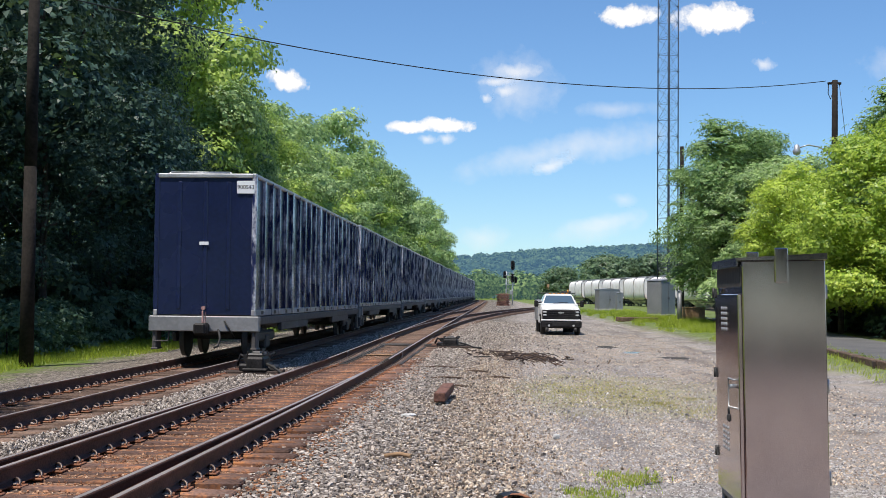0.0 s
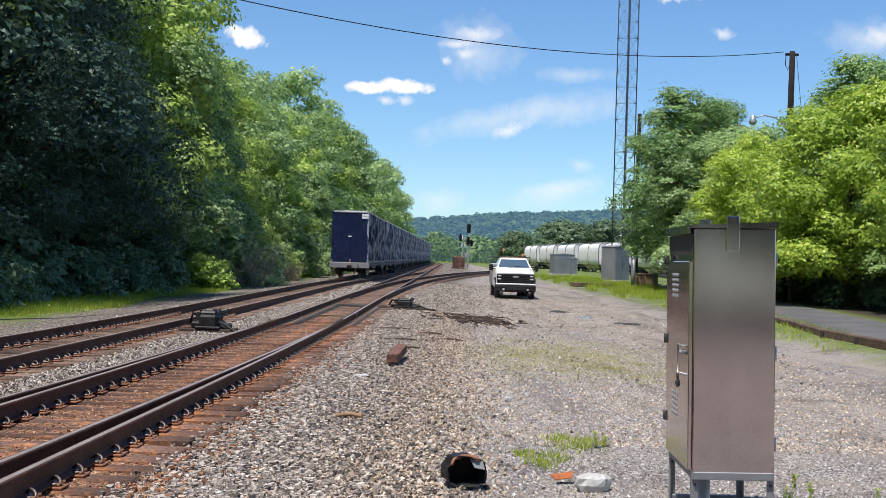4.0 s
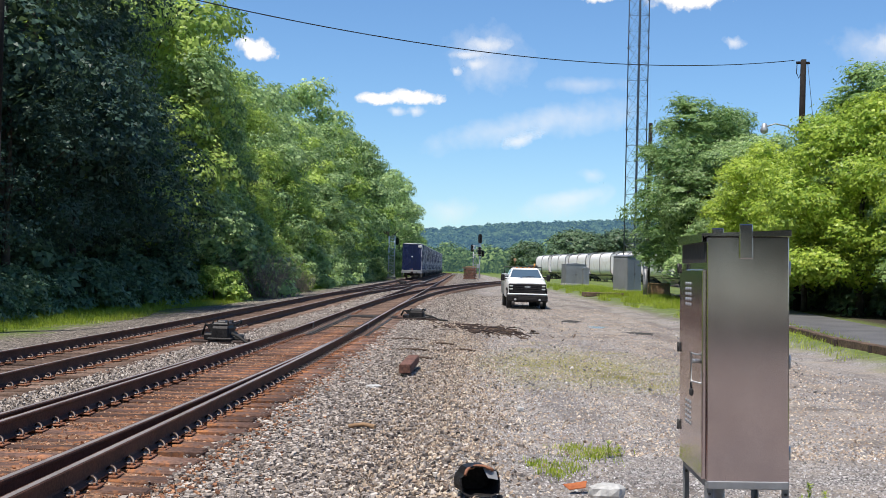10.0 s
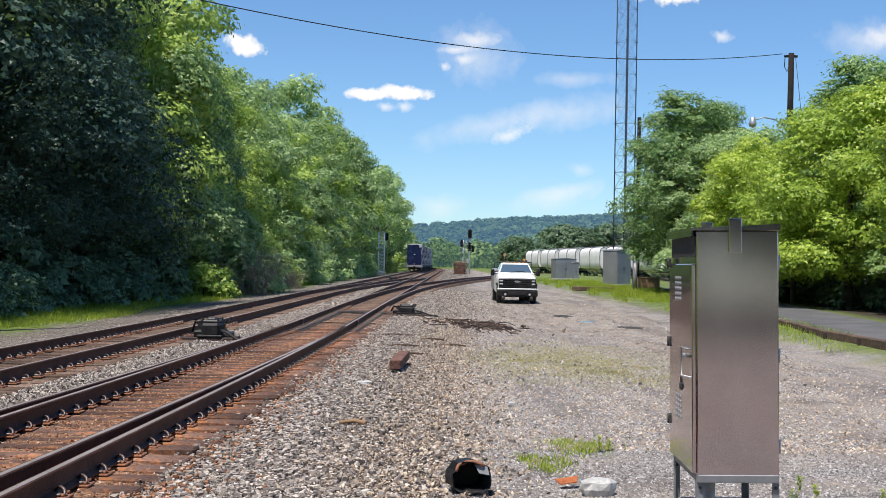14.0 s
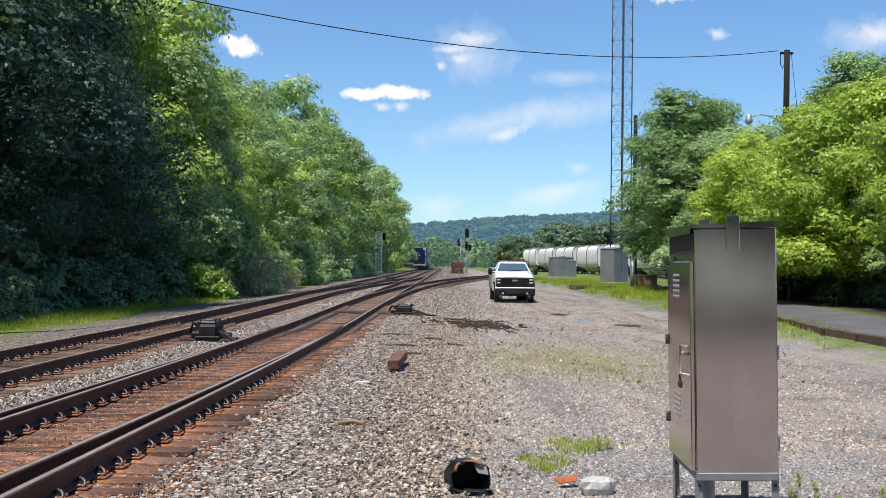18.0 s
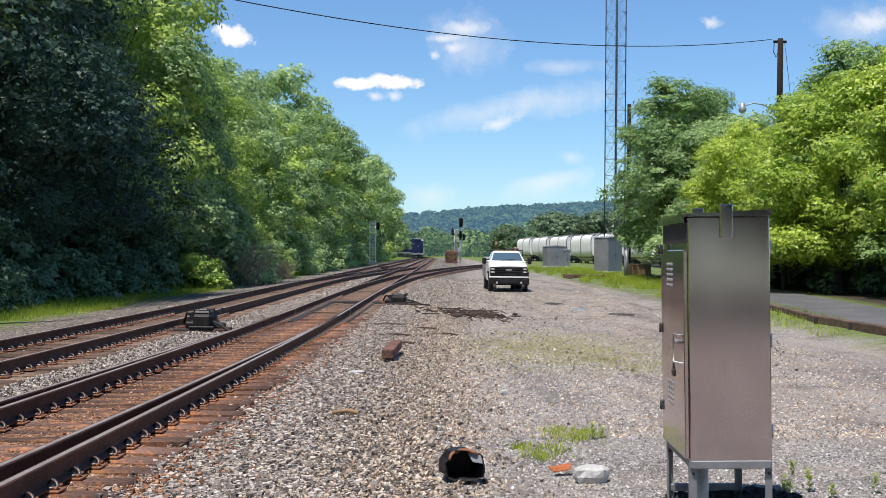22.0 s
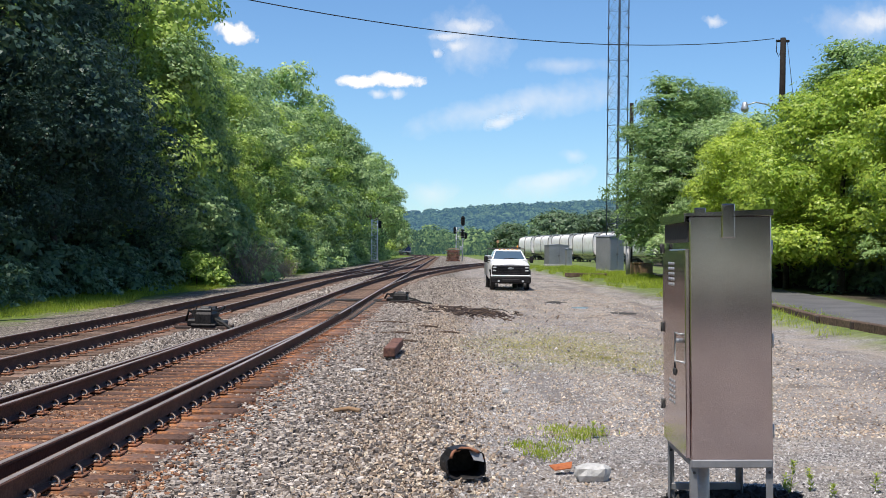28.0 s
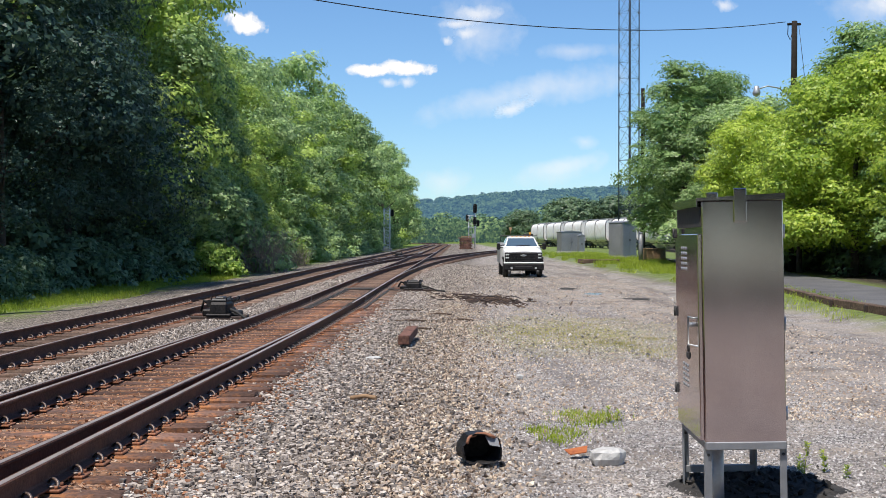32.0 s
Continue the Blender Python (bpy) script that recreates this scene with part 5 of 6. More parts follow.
    part("conduit", Shape().tube([(0.3, -0.2, 0.15), (0.55, -0.3, 0.10), (0.8, -0.35, 0.0), (1.1, -0.5, -0.02)], 0.03), RUBBER, t)
    return t


switch_machine(pose(-4.97, 27.3, 0.02, 0, 0, -2) @ Matrix.Diagonal((0.75, 1, 1.25, 1)), 0.85)
switch_machine(pose(-1.0, 42.0, grade(42) + 0.0, 0, 0, -3), 0.8)
switch_machine(pose(-4.05, 112.0, grade(112) + 0.03, 0, 0, -2), 0.9)

# ---- woods, bushes, grass ----


def crown_mesh(name, r, h, n, leaf, mat, seed, lobes=60, low=0.15, flat=0.86, fill=0.14, aspect=0.58, core=90):
    """Leaves lying on the tops of many boughs that jut from an uneven egg of radius r and height h, from z 0."""
    rng = np.random.default_rng(seed)
    u = rng.uniform(-1 + low, 1, lobes)
    a = rng.uniform(0, 2 * math.pi, lobes)
    w = np.sqrt(np.clip(1 - np.clip(u, -0.35, 1) ** 2, 0, 1)) * (1.04 - 0.26 * u)
    k = rng.uniform(0.66, 1.08, lobes)
    c = np.stack([r * 0.88 * w * k * np.cos(a), r * 0.88 * w * k * np.sin(a), h * (0.48 + 0.45 * u * (0.9 + 0.12 * k))], 1)
    rad = r * rng.uniform(0.19, 0.36, lobes)
    out = np.stack([np.cos(a), np.sin(a), 0 * a], 1)
    m = max(1, n // 4)
    pick = rng.choice(lobes, m, p=rad ** 2 / np.sum(rad ** 2))
    d = unit(rng.normal(size=(m, 3)) + out[pick] * 0.65 + [0, 0, 0.65])
    low_ = d[:, 2] < -0.25
    d[low_, 2] *= -1
    pos = c[pick] + d * (rad[pick] * (0.90 + 0.18 * rng.random(m) ** 1.5) * (1 + 0.16 * np.sin(7 * d[:, 0] + 5 * d[:, 2] + pick) * np.sin(6 * d[:, 1] + 2 * pick)))[:, None] * [1.12, 1.12, flat]
    inner = rng.random(m) < fill
    pos[inner] = pos[inner] * [0.66, 0.66, 0.95]
    sprig = rng.random(m) < 0.06
    pos[sprig] += d[sprig] * (rad[pick][sprig] * rng.uniform(0.10, 0.45, sprig.sum()))[:, None]
    way = unit(out[pick] + d * 0.5 + rng.normal(0, 0.5, (m, 3)) - [0, 0, 0.25])
    side = unit(np.cross(way, [0, 0, 1.0]))
    c_, t_, n_ = [], [], []
    for j in range(4):
        sg = 1 if j % 2 else -1
        c_.append(pos + way * leaf * (1.1 * j - 1.6) + side * sg * leaf * 0.75 + rng.normal(0, leaf * 0.35, (m, 3)))
        t_.append(unit(side * sg * 0.8 + way + rng.normal(0, 0.35, (m, 3))))
        n_.append(unit(d * 1.15 + rng.normal(0, 0.34, (m, 3)) + [0, 0, 0.20]))
    size = [leaf * rng.uniform(0.65, 1.3, m) for j in range(4)]
    # dense foliage inside each bough
    q = np.repeat(np.arange(lobes), core)
    e = unit(rng.normal(size=(len(q), 3)))
    c_.append(c[q] + e * (rad[q] * rng.uniform(0.45, 0.72, len(q)))[:, None] * [1.1, 1.1, flat]), n_.append(unit(e + rng.normal(0, 0.35, e.shape)))
    t_.append(unit(rng.normal(size=e.shape))), size.append(np.minimum(rad[q] * 0.125, leaf * 1.7))
    c_, t_, n_, size = (np.concatenate(v) for v in (c_, t_, n_, size))
    return leaves(name, c_, n_, size, aspect, mat, rng, t_)


def frond_mesh(name, r, h, n, mat, seed):
    """Rosettes of long feathered leaves, each a drooping midrib with paired leaflets, over an uneven egg."""
    rng = np.random.default_rng(seed)
    u = rng.uniform(-0.85, 1, n)
    a = rng.uniform(0, 2 * math.pi, n)
    w = np.sqrt(np.clip(1 - np.clip(u, -0.5, 1) ** 2, 0, 1)) * (1.0 - 0.2 * u)
    k = rng.uniform(0.70, 1.05, n) * (1 + 0.13 * np.sin(3 * a + 4 * u + seed))
    tip = np.stack([r * 0.9 * w * k * np.cos(a), r * 0.9 * w * k * np.sin(a), h * (0.46 + 0.46 * u)], 1)
    lean = np.stack([np.cos(a) * w, np.sin(a) * w, 0.5 + 0 * a], 1)
    tilt = rng.normal(0, 0.45, (n, 3))
    c_, t_, n_, s_ = [], [], [], []
    for i in range(9):
        az = 2 * math.pi * i / 9 + rng.uniform(-0.3, 0.3, n)
        out = unit(np.stack([np.cos(az), np.sin(az), 0 * az], 1) + lean * 0.7 + tilt * [0.3, 0.3, 1.0])
        side = unit(np.cross(out, [0, 0, 1.0]))
        long_ = rng.uniform(0.55, 1.05, n)[:, None]
        for j in range(8):
            f = (j + 0.6) / 8
            p = tip + out * long_ * f + np.array([0, 0, 1.0]) * long_ * (0.45 * f - 1.0 * f * f)
            for sg in (-1, 1):
                t = unit(side * sg + out * 0.40 + rng.normal(0, 0.15, (n, 3)) - [0, 0, 0.45])
                s = (0.085 + 0.065 * math.sin(math.pi * f)) * (0.7 + 0.5 * long_)
                c_.append(p + t * s), t_.append(t), s_.append(s[:, 0])
                n_.append(unit([0, 0, 0.6] + out * 0.6 * f + lean * 0.9 + rng.normal(0, 0.3, (n, 3))))
    e = unit(rng.normal(size=(700, 3)))
    c_.append(e * [r * 0.58, r * 0.58, h * 0.38] + [0, 0, h * 0.46]), t_.append(unit(rng.normal(size=(700, 3)))), n_.append(e), s_.append(np.full(700, 0.26))
    c_, t_, n_, s_ = (np.concatenate(q) for q in (c_, t_, n_, s_))
    return leaves(name, c_, n_, s_, 0.36, mat, rng, t_)


def trunk_shape(h, r, seed, reach):
    rnd = random.Random(seed)
    s, p, q = Shape(), Vector((0, 0, -0.4)), None
    rr = r
    for i in range(5):
        q = Vector((rnd.uniform(-0.2, 0.2) * i * 0.4, rnd.uniform(-0.2, 0.2) * i * 0.4, h * (i + 1) / 5))
        s.cyl(p, q, rr, rr * 0.82, 9, False)
        p, rr = q, rr * 0.82
    return s


def limb_shape(h, r, seed, reach):
    rnd = random.Random(seed)
    z = rnd.uniform(0.35, 0.8) * h
    a = rnd.uniform(0, 6.28)
    s, p, d, rr = Shape(), Vector((0, 0, z)), Vector((math.cos(a), math.sin(a), rnd.uniform(0.4, 1.0))).normalized(), r * 0.4
    for i in range(4):
        q = p + d * reach * 0.25
        s.cyl(p, q, rr, rr * 0.7, 6, False)
        p, rr = q, rr * 0.7
        d = (d + Vector((rnd.uniform(-0.3, 0.3), rnd.uniform(-0.3, 0.3), rnd.uniform(-0.1, 0.3)))).normalized()
    return s


def tree(m, h, r, n, leaf, mat, seed, label, base=0.2, category="tree", group="trees beside the tracks", lobes=60, flat=0.86, fronds=0):
    t = thing("tree", m, label, category, group)
    part("trunk", trunk_shape(h * 0.8, 0.02 * h, seed, r), BARK, t)
    for i in range(5):
        part("limb", limb_shape(h * 0.8, 0.02 * h, seed * 7 + i, r * 0.9), BARK, t)
    part("crown", crown_mesh("crown", r, h * (1 - base), n, leaf, mat, seed, lobes, 0.15, flat, aspect=0.30 if fronds else 0.58), mat, t, at=pose(0, 0, h * base))
    if fronds:
        part("leafy_fringe", frond_mesh("leafy_fringe", r * 1.06, h * (1 - base) * 1.03, fronds, mat, seed), mat, t, at=pose(0, 0, h * base))
    return t


def bush(m, h, r, n, leaf, mat, seed, label, group="bushes under the woods"):
    t = thing("bush", m, label, "bush", group)
    part("foliage", crown_mesh("foliage", r, h, n, leaf, mat, seed, 26, 0.25, core=6), mat, t, at=pose(0, 0, -0.15 * h))
    part("stem", Shape().cyl((0, 0, -0.3), (0.1, 0, h * 0.6), 0.05, 0.02, 6), BARK, t)
    return t


def at_ground(x, y, turn=0.0, s=1.0, sz=None, sink=0.0):
    return pose(x, y, float(gz(x, y)) - sink, 0, 0, turn) @ Matrix.Diagonal((s, s, sz or s, 1))


# the wood's edge on the left: four kinds of crown, repeated in a long row
protos = [tree(at_ground(-17.5, 62), 16, 5.2, 30000, 0.105, LEAF_A, 11, "tall leafy green tree at the edge of the woods", 0.06, lobes=44),
          tree(at_ground(-19.5, 74), 17, 5.6, 30000, 0.105, LEAF_A, 12, "tall leafy green tree at the edge of the woods", 0.06, lobes=48),
          tree(at_ground(-16.5, 84), 14.5, 4.8, 28000, 0.098, LEAF_F, 13, "tall bright green leafy tree at the edge of the woods", 0.05, lobes=42),
          tree(at_ground(-17.5, 47), 19, 6.2, 40000, 0.088, LEAF_C, 14, "tall tree by the tracks with shade painted into its leaves", 0.04, lobes=70)]
far_protos = [tree(at_ground(-15.5, 139), 18, 5.4, 11000, 0.18, LEAF_A, 15, "tall leafy green tree along the line", 0.05, lobes=40),
              tree(at_ground(-18.5, 166), 18, 5.6, 11000, 0.18, LEAF_A, 16, "tall leafy green tree along the line", 0.05, lobes=40),
              tree(at_ground(-14.2, 153), 16, 4.8, 10000, 0.18, LEAF_F, 17, "tall lime-green tree along the line", 0.05, lobes=36),
              None,
              tree(at_ground(42, -44), 17, 5.6, 8000, 0.22, LEAF_C, 18, "tall filler tree with shade painted into its leaf colour", 0.03, group="trees behind the yard", lobes=40)]
rnd = random.Random(5)
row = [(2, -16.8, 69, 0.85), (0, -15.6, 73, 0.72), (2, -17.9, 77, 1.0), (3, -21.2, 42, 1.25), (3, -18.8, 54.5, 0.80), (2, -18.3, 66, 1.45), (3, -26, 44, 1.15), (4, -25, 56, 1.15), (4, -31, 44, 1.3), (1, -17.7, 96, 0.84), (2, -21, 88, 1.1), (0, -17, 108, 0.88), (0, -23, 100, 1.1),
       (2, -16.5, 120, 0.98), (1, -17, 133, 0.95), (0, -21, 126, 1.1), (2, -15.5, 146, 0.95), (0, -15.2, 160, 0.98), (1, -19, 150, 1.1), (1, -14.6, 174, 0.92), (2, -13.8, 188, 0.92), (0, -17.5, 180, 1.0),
       # negative y: unseen trees added behind the camera to darken the case's reflection
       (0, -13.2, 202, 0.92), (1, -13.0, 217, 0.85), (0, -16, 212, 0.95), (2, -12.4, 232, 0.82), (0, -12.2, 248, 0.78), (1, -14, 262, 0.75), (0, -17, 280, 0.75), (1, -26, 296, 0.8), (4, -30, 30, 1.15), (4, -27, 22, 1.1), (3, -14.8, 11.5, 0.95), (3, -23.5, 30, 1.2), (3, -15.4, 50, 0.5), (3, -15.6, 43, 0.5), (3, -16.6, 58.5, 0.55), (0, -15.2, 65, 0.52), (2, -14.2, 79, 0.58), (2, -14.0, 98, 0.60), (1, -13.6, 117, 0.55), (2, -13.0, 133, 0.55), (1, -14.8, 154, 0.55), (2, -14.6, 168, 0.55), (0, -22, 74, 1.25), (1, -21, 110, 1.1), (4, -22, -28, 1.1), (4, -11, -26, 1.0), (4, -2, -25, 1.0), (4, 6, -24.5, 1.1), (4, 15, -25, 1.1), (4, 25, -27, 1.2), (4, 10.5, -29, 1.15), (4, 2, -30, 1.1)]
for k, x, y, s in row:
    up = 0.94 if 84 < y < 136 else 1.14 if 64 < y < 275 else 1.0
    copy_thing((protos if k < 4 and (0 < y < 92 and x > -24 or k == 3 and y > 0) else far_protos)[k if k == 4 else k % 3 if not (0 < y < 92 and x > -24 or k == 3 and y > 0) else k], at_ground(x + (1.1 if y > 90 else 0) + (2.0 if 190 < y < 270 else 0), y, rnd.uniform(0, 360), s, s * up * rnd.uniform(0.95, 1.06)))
bp = [bush(at_ground(-13.6, 52), 2.4, 1.7, 1900, 0.12, LEAF_D, 21, "dense undergrowth bush with shade painted into its green"),
      bush(at_ground(-12.6, 74), 3.6, 2.1, 2200, 0.14, LEAF_A, 22, "leafy green bush below the trees"),
      bush(at_ground(-12.4, 69), 1.8, 1.3, 1700, 0.10, LEAF_F, 23, "bright green bush beside the track")]
for i in range(44):
    y = 34 + i * 5.2 + rnd.uniform(-1.5, 1.5)
    x = -14.6 + max(0, y - 60) * 0.022 + rnd.uniform(-1.2, 0.9) - (2.0 if y < 58 else 0)
    k = 0 if y < 66 else rnd.choice((0, 1, 1, 2))
    s = rnd.uniform(0.8, 1.35)
    copy_thing(bp[k], at_ground(x, y, rnd.uniform(0, 360), s))
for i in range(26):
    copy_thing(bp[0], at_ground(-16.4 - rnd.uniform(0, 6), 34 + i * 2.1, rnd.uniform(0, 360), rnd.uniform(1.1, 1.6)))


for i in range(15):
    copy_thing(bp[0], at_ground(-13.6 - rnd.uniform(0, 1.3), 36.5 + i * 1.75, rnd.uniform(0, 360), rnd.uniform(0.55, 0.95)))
for i in range(34):
    y = 62 + i * 4.1 + rnd.uniform(-1.2, 1.2)
    copy_thing(bp[rnd.choice((1, 1, 2))], at_ground(-13.4 + 0.019 * y + rnd.uniform(-0.8, 0.6) - (1.7 if y > 108 else 0.0), y, rnd.uniform(0, 360), rnd.uniform(0.85, 1.4)))

# bare dry brush beside the line
dry = thing("dry_brush", at_ground(-10.7, 69, 0, 0.95), "tangle of bare grey-brown brush", "bush", "dry brush")
twigs = Shape()
s = twigs
for k in range(110):
    a, p = rnd.uniform(0, 6.28), Vector((rnd.uniform(-1.2, 1.2), rnd.uniform(-1.2, 1.2), -0.1))
    d = Vector((math.cos(a) * 0.5, math.sin(a) * 0.5, 1)).normalized()
    for j in range(4):
        q = p + d * rnd.uniform(0.4, 0.9)
        s.cyl(p, q, 0.022 - j * 0.004, 0.018 - j * 0.004, 4, False)
        e = q + (d + Vector((rnd.uniform(-1, 1), rnd.uniform(-1, 1), 0.2))).normalized() * 0.5
        s.cyl(q, e, 0.010, 0.005, 4, False)
        d = (d + Vector((rnd.uniform(-0.4, 0.4), rnd.uniform(-0.4, 0.4), 0))).normalized()
        p = q
tagged(part("brushwood", twigs, DRY, dry), kind="stuff")
copy_thing(dry, at_ground(-10.6, 75, 80, 0.8))
copy_thing(dry, at_ground(-10.0, 84, 170, 0.5))

# trees beyond the pavement on the right
tr = [tree(at_ground(14.5, 73), 12.2, 3.2, 15000, 0.125, LEAF_E, 31, "dark green tree with drooping compound leaves", 0.10, group="trees by the pavement", lobes=44, fronds=60),
      tree(at_ground(17.4, 68, 0, 0.84), 11.2, 3.5, 22000, 0.095, LEAF_A, 32, "leafy green tree behind the pavement", 0.06, group="trees by the pavement", lobes=48),
      tree(at_ground(17.6, 52), 9.6, 3.6, 32000, 0.075, LEAF_B, 33, "bright lime-green tree behind the pavement", 0.05, group="trees by the pavement", lobes=62, flat=0.78)]
for k, x, y, s in [(0, 17.3, 75, 0.97), (2, 20.6, 49, 1.12), (2, 15.9, 60, 0.86), (2, 23.5, 54, 1.25), (1, 21, 64, 0.98), (0, 16.8, 81, 1.0), (2, 18.6, 57, 1.0), (0, 19.5, 47.5, 0.75), (2, 21.6, 43, 1.0), (0, 17.0, 86, 0.9), (1, 15.6, 70, 0.92), (1, 18.8, 62, 0.9), (2, 16.4, 56, 0.8), (2, 19.2, 45, 0.95), (0, 16.9, 77, 0.96), (0, 18.9, 55, 0.93), (2, 20.4, 57, 1.18)]:
    copy_thing(tr[k], at_ground(x, y, rnd.uniform(0, 360), s))
# dark bushes added to fill the deep shade under these trees
for i in range(22):
    copy_thing(bp[0], at_ground(18.2 + rnd.uniform(0, 3), 40 + i * 1.9, rnd.uniform(0, 360), rnd.uniform(0.9, 1.4)))
for i in range(4):
    copy_thing(bp[0], at_ground(15.4 + i * 0.9, 64 - i * 1.2, rnd.uniform(0, 360), rnd.uniform(0.5, 0.8)))

# trees in the middle distance
fp = tree(at_ground(34, 330), 12, 7.5, 7000, 0.36, FARLEAF, 41, "broad dark green tree beyond the yard", 0.05, group="distant trees")
for x, y, s in [(48, 330, 1.05), (41, 340, 0.95), (55, 345, 1.0), (62, 330, 1.1), (70, 335, 1.2), (82, 340, 1.2), (28, 420, 0.9)]:
    copy_thing(fp, at_ground(x, y, rnd.uniform(0, 360), s))

# wooded valley floor and far ridge


def clumps(name, n, place, size, mat, seed, label, fine=60, leaf=0.42):
    """Rounded tree clumps, each a small dome of leaves-sized facets."""
    rng = np.random.default_rng(seed)
    pos, s = place(rng, n), size
    per = fine
    d = unit(rng.normal(size=(n, per, 3)).reshape(-1, 3) + [0, 0, 0.6]).reshape(n, per, 3)
    rad = s * rng.uniform(0.6, 1.4, n)
    pts = pos[:, None] + d * rad[:, None, None] * rng.uniform(0.75, 1.05, (n, per, 1)) * [1, 1, 1.0]
    me = leaves(name, pts.reshape(-1, 3), d.reshape(-1, 3), np.repeat(rad, per) * leaf, 0.7, mat, rng)
    return tagged(new(name, me), label, "woods", kind="structure")


def ridge_h(x, y):
    """Height of the far hills over the valley."""
    k = np.clip((y - 1150) / 900, 0, 1)
    k = k * k * (3 - 2 * k)
    top = 64 + 0.085 * x + 3 * np.sin(x * 0.011 + 1.0)
    return k * np.maximum(top, 30)


hx, hy = np.arange(-900, 1500, 25.0), np.arange(900, 2300, 25.0)
HX, HY = np.meshgrid(hx, hy)
HZ = ridge_h(HX, HY) - 2 + np.random.default_rng(3).normal(0, 1.2, HX.shape)
ii = np.arange(len(hy) - 1)[:, None] * len(hx) + np.arange(len(hx) - 1)[None]


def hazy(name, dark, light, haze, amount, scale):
    """Backdrop woodland one or two kilometres off; bluish emission paints in the air's haze."""
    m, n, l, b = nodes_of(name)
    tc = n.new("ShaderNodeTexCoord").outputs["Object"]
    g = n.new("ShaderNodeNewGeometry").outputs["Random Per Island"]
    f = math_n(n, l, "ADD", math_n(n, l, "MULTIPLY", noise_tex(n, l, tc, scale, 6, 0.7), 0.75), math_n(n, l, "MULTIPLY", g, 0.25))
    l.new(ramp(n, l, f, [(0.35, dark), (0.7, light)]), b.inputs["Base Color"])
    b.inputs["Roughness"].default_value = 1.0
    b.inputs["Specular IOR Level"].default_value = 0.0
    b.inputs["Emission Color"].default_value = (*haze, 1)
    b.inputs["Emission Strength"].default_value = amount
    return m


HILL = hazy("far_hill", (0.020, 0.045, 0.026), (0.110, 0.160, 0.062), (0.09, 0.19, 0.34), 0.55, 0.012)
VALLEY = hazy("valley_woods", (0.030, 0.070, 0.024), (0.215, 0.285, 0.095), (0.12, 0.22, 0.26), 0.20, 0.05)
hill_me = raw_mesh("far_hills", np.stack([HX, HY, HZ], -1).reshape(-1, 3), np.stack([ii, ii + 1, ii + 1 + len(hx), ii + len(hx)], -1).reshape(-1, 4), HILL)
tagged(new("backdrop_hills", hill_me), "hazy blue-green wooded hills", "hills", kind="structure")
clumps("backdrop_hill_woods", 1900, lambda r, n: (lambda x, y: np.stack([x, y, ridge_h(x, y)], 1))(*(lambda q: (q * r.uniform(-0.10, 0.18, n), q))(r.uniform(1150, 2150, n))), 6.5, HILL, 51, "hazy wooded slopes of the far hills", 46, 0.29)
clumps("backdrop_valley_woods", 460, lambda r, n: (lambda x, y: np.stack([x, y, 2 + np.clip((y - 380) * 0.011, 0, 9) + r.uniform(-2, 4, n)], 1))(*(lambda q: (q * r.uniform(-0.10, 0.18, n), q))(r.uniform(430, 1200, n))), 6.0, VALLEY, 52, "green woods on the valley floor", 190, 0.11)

# ---- clouds ----


def cloud_mat(name, k, scale, sharp, bright):
    """Soft white vapour, thinning towards its edge."""
    m, n, l, b = nodes_of(name)
    tc = n.new("ShaderNodeTexCoord").outputs["Generated"]
    mp = n.new("ShaderNodeMapping")
    mp.inputs["Location"].default_value, mp.inputs["Scale"].default_value = (-1, -1, 0), (2, 2, 0)
    l.new(tc, mp.inputs[0])
    gr = n.new("ShaderNodeVectorMath")
    gr.operation = "LENGTH"
    l.new(mp.outputs[0], gr.inputs[0])
    ob = n.new("ShaderNodeTexCoord").outputs["Object"]
    f = noise_tex(n, l, ob, scale, 7, 0.6)
    v = math_n(n, l, "ADD", math_n(n, l, "SUBTRACT", 0.62, math_n(n, l, "MULTIPLY", gr.outputs["Value"], 0.75)), math_n(n, l, "MULTIPLY", math_n(n, l, "SUBTRACT", f, 0.46), 1.15))
    a = math_n(n, l, "MULTIPLY", math_n(n, l, "MULTIPLY", v, sharp, True), k)
    em = n.new("ShaderNodeEmission")
    em.inputs[0].default_value, em.inputs[1].default_value = (1.0, 0.98, 0.96, 1), bright
    tp = n.new("ShaderNodeBsdfTransparent")
    mx = n.new("ShaderNodeMixShader")
    l.new(a, mx.inputs[0]), l.new(tp.outputs[0], mx.inputs[1]), l.new(em.outputs[0], mx.inputs[2])
    l.new(mx.outputs[0], n["Material Output"].inputs[0])
    return m


PUFF = cloud_mat("cloud_puff", 1.0, 0.016, 3.6, 1.0)
SCRAP = cloud_mat("cloud_scrap", 0.60, 0.020, 1.7, 1.0)
WISP = cloud_mat("cloud_wisp", 0.40, 0.010, 1.3, 0.97)
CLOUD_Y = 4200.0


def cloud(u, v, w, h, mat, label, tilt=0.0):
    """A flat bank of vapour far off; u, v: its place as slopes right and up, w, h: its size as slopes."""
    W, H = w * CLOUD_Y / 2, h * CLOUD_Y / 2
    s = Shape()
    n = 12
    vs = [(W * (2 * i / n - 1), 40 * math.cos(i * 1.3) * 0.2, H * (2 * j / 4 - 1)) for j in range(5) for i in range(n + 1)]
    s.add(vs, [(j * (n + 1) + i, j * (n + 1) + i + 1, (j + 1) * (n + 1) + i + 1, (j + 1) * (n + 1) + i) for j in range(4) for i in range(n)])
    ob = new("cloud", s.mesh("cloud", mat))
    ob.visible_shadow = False
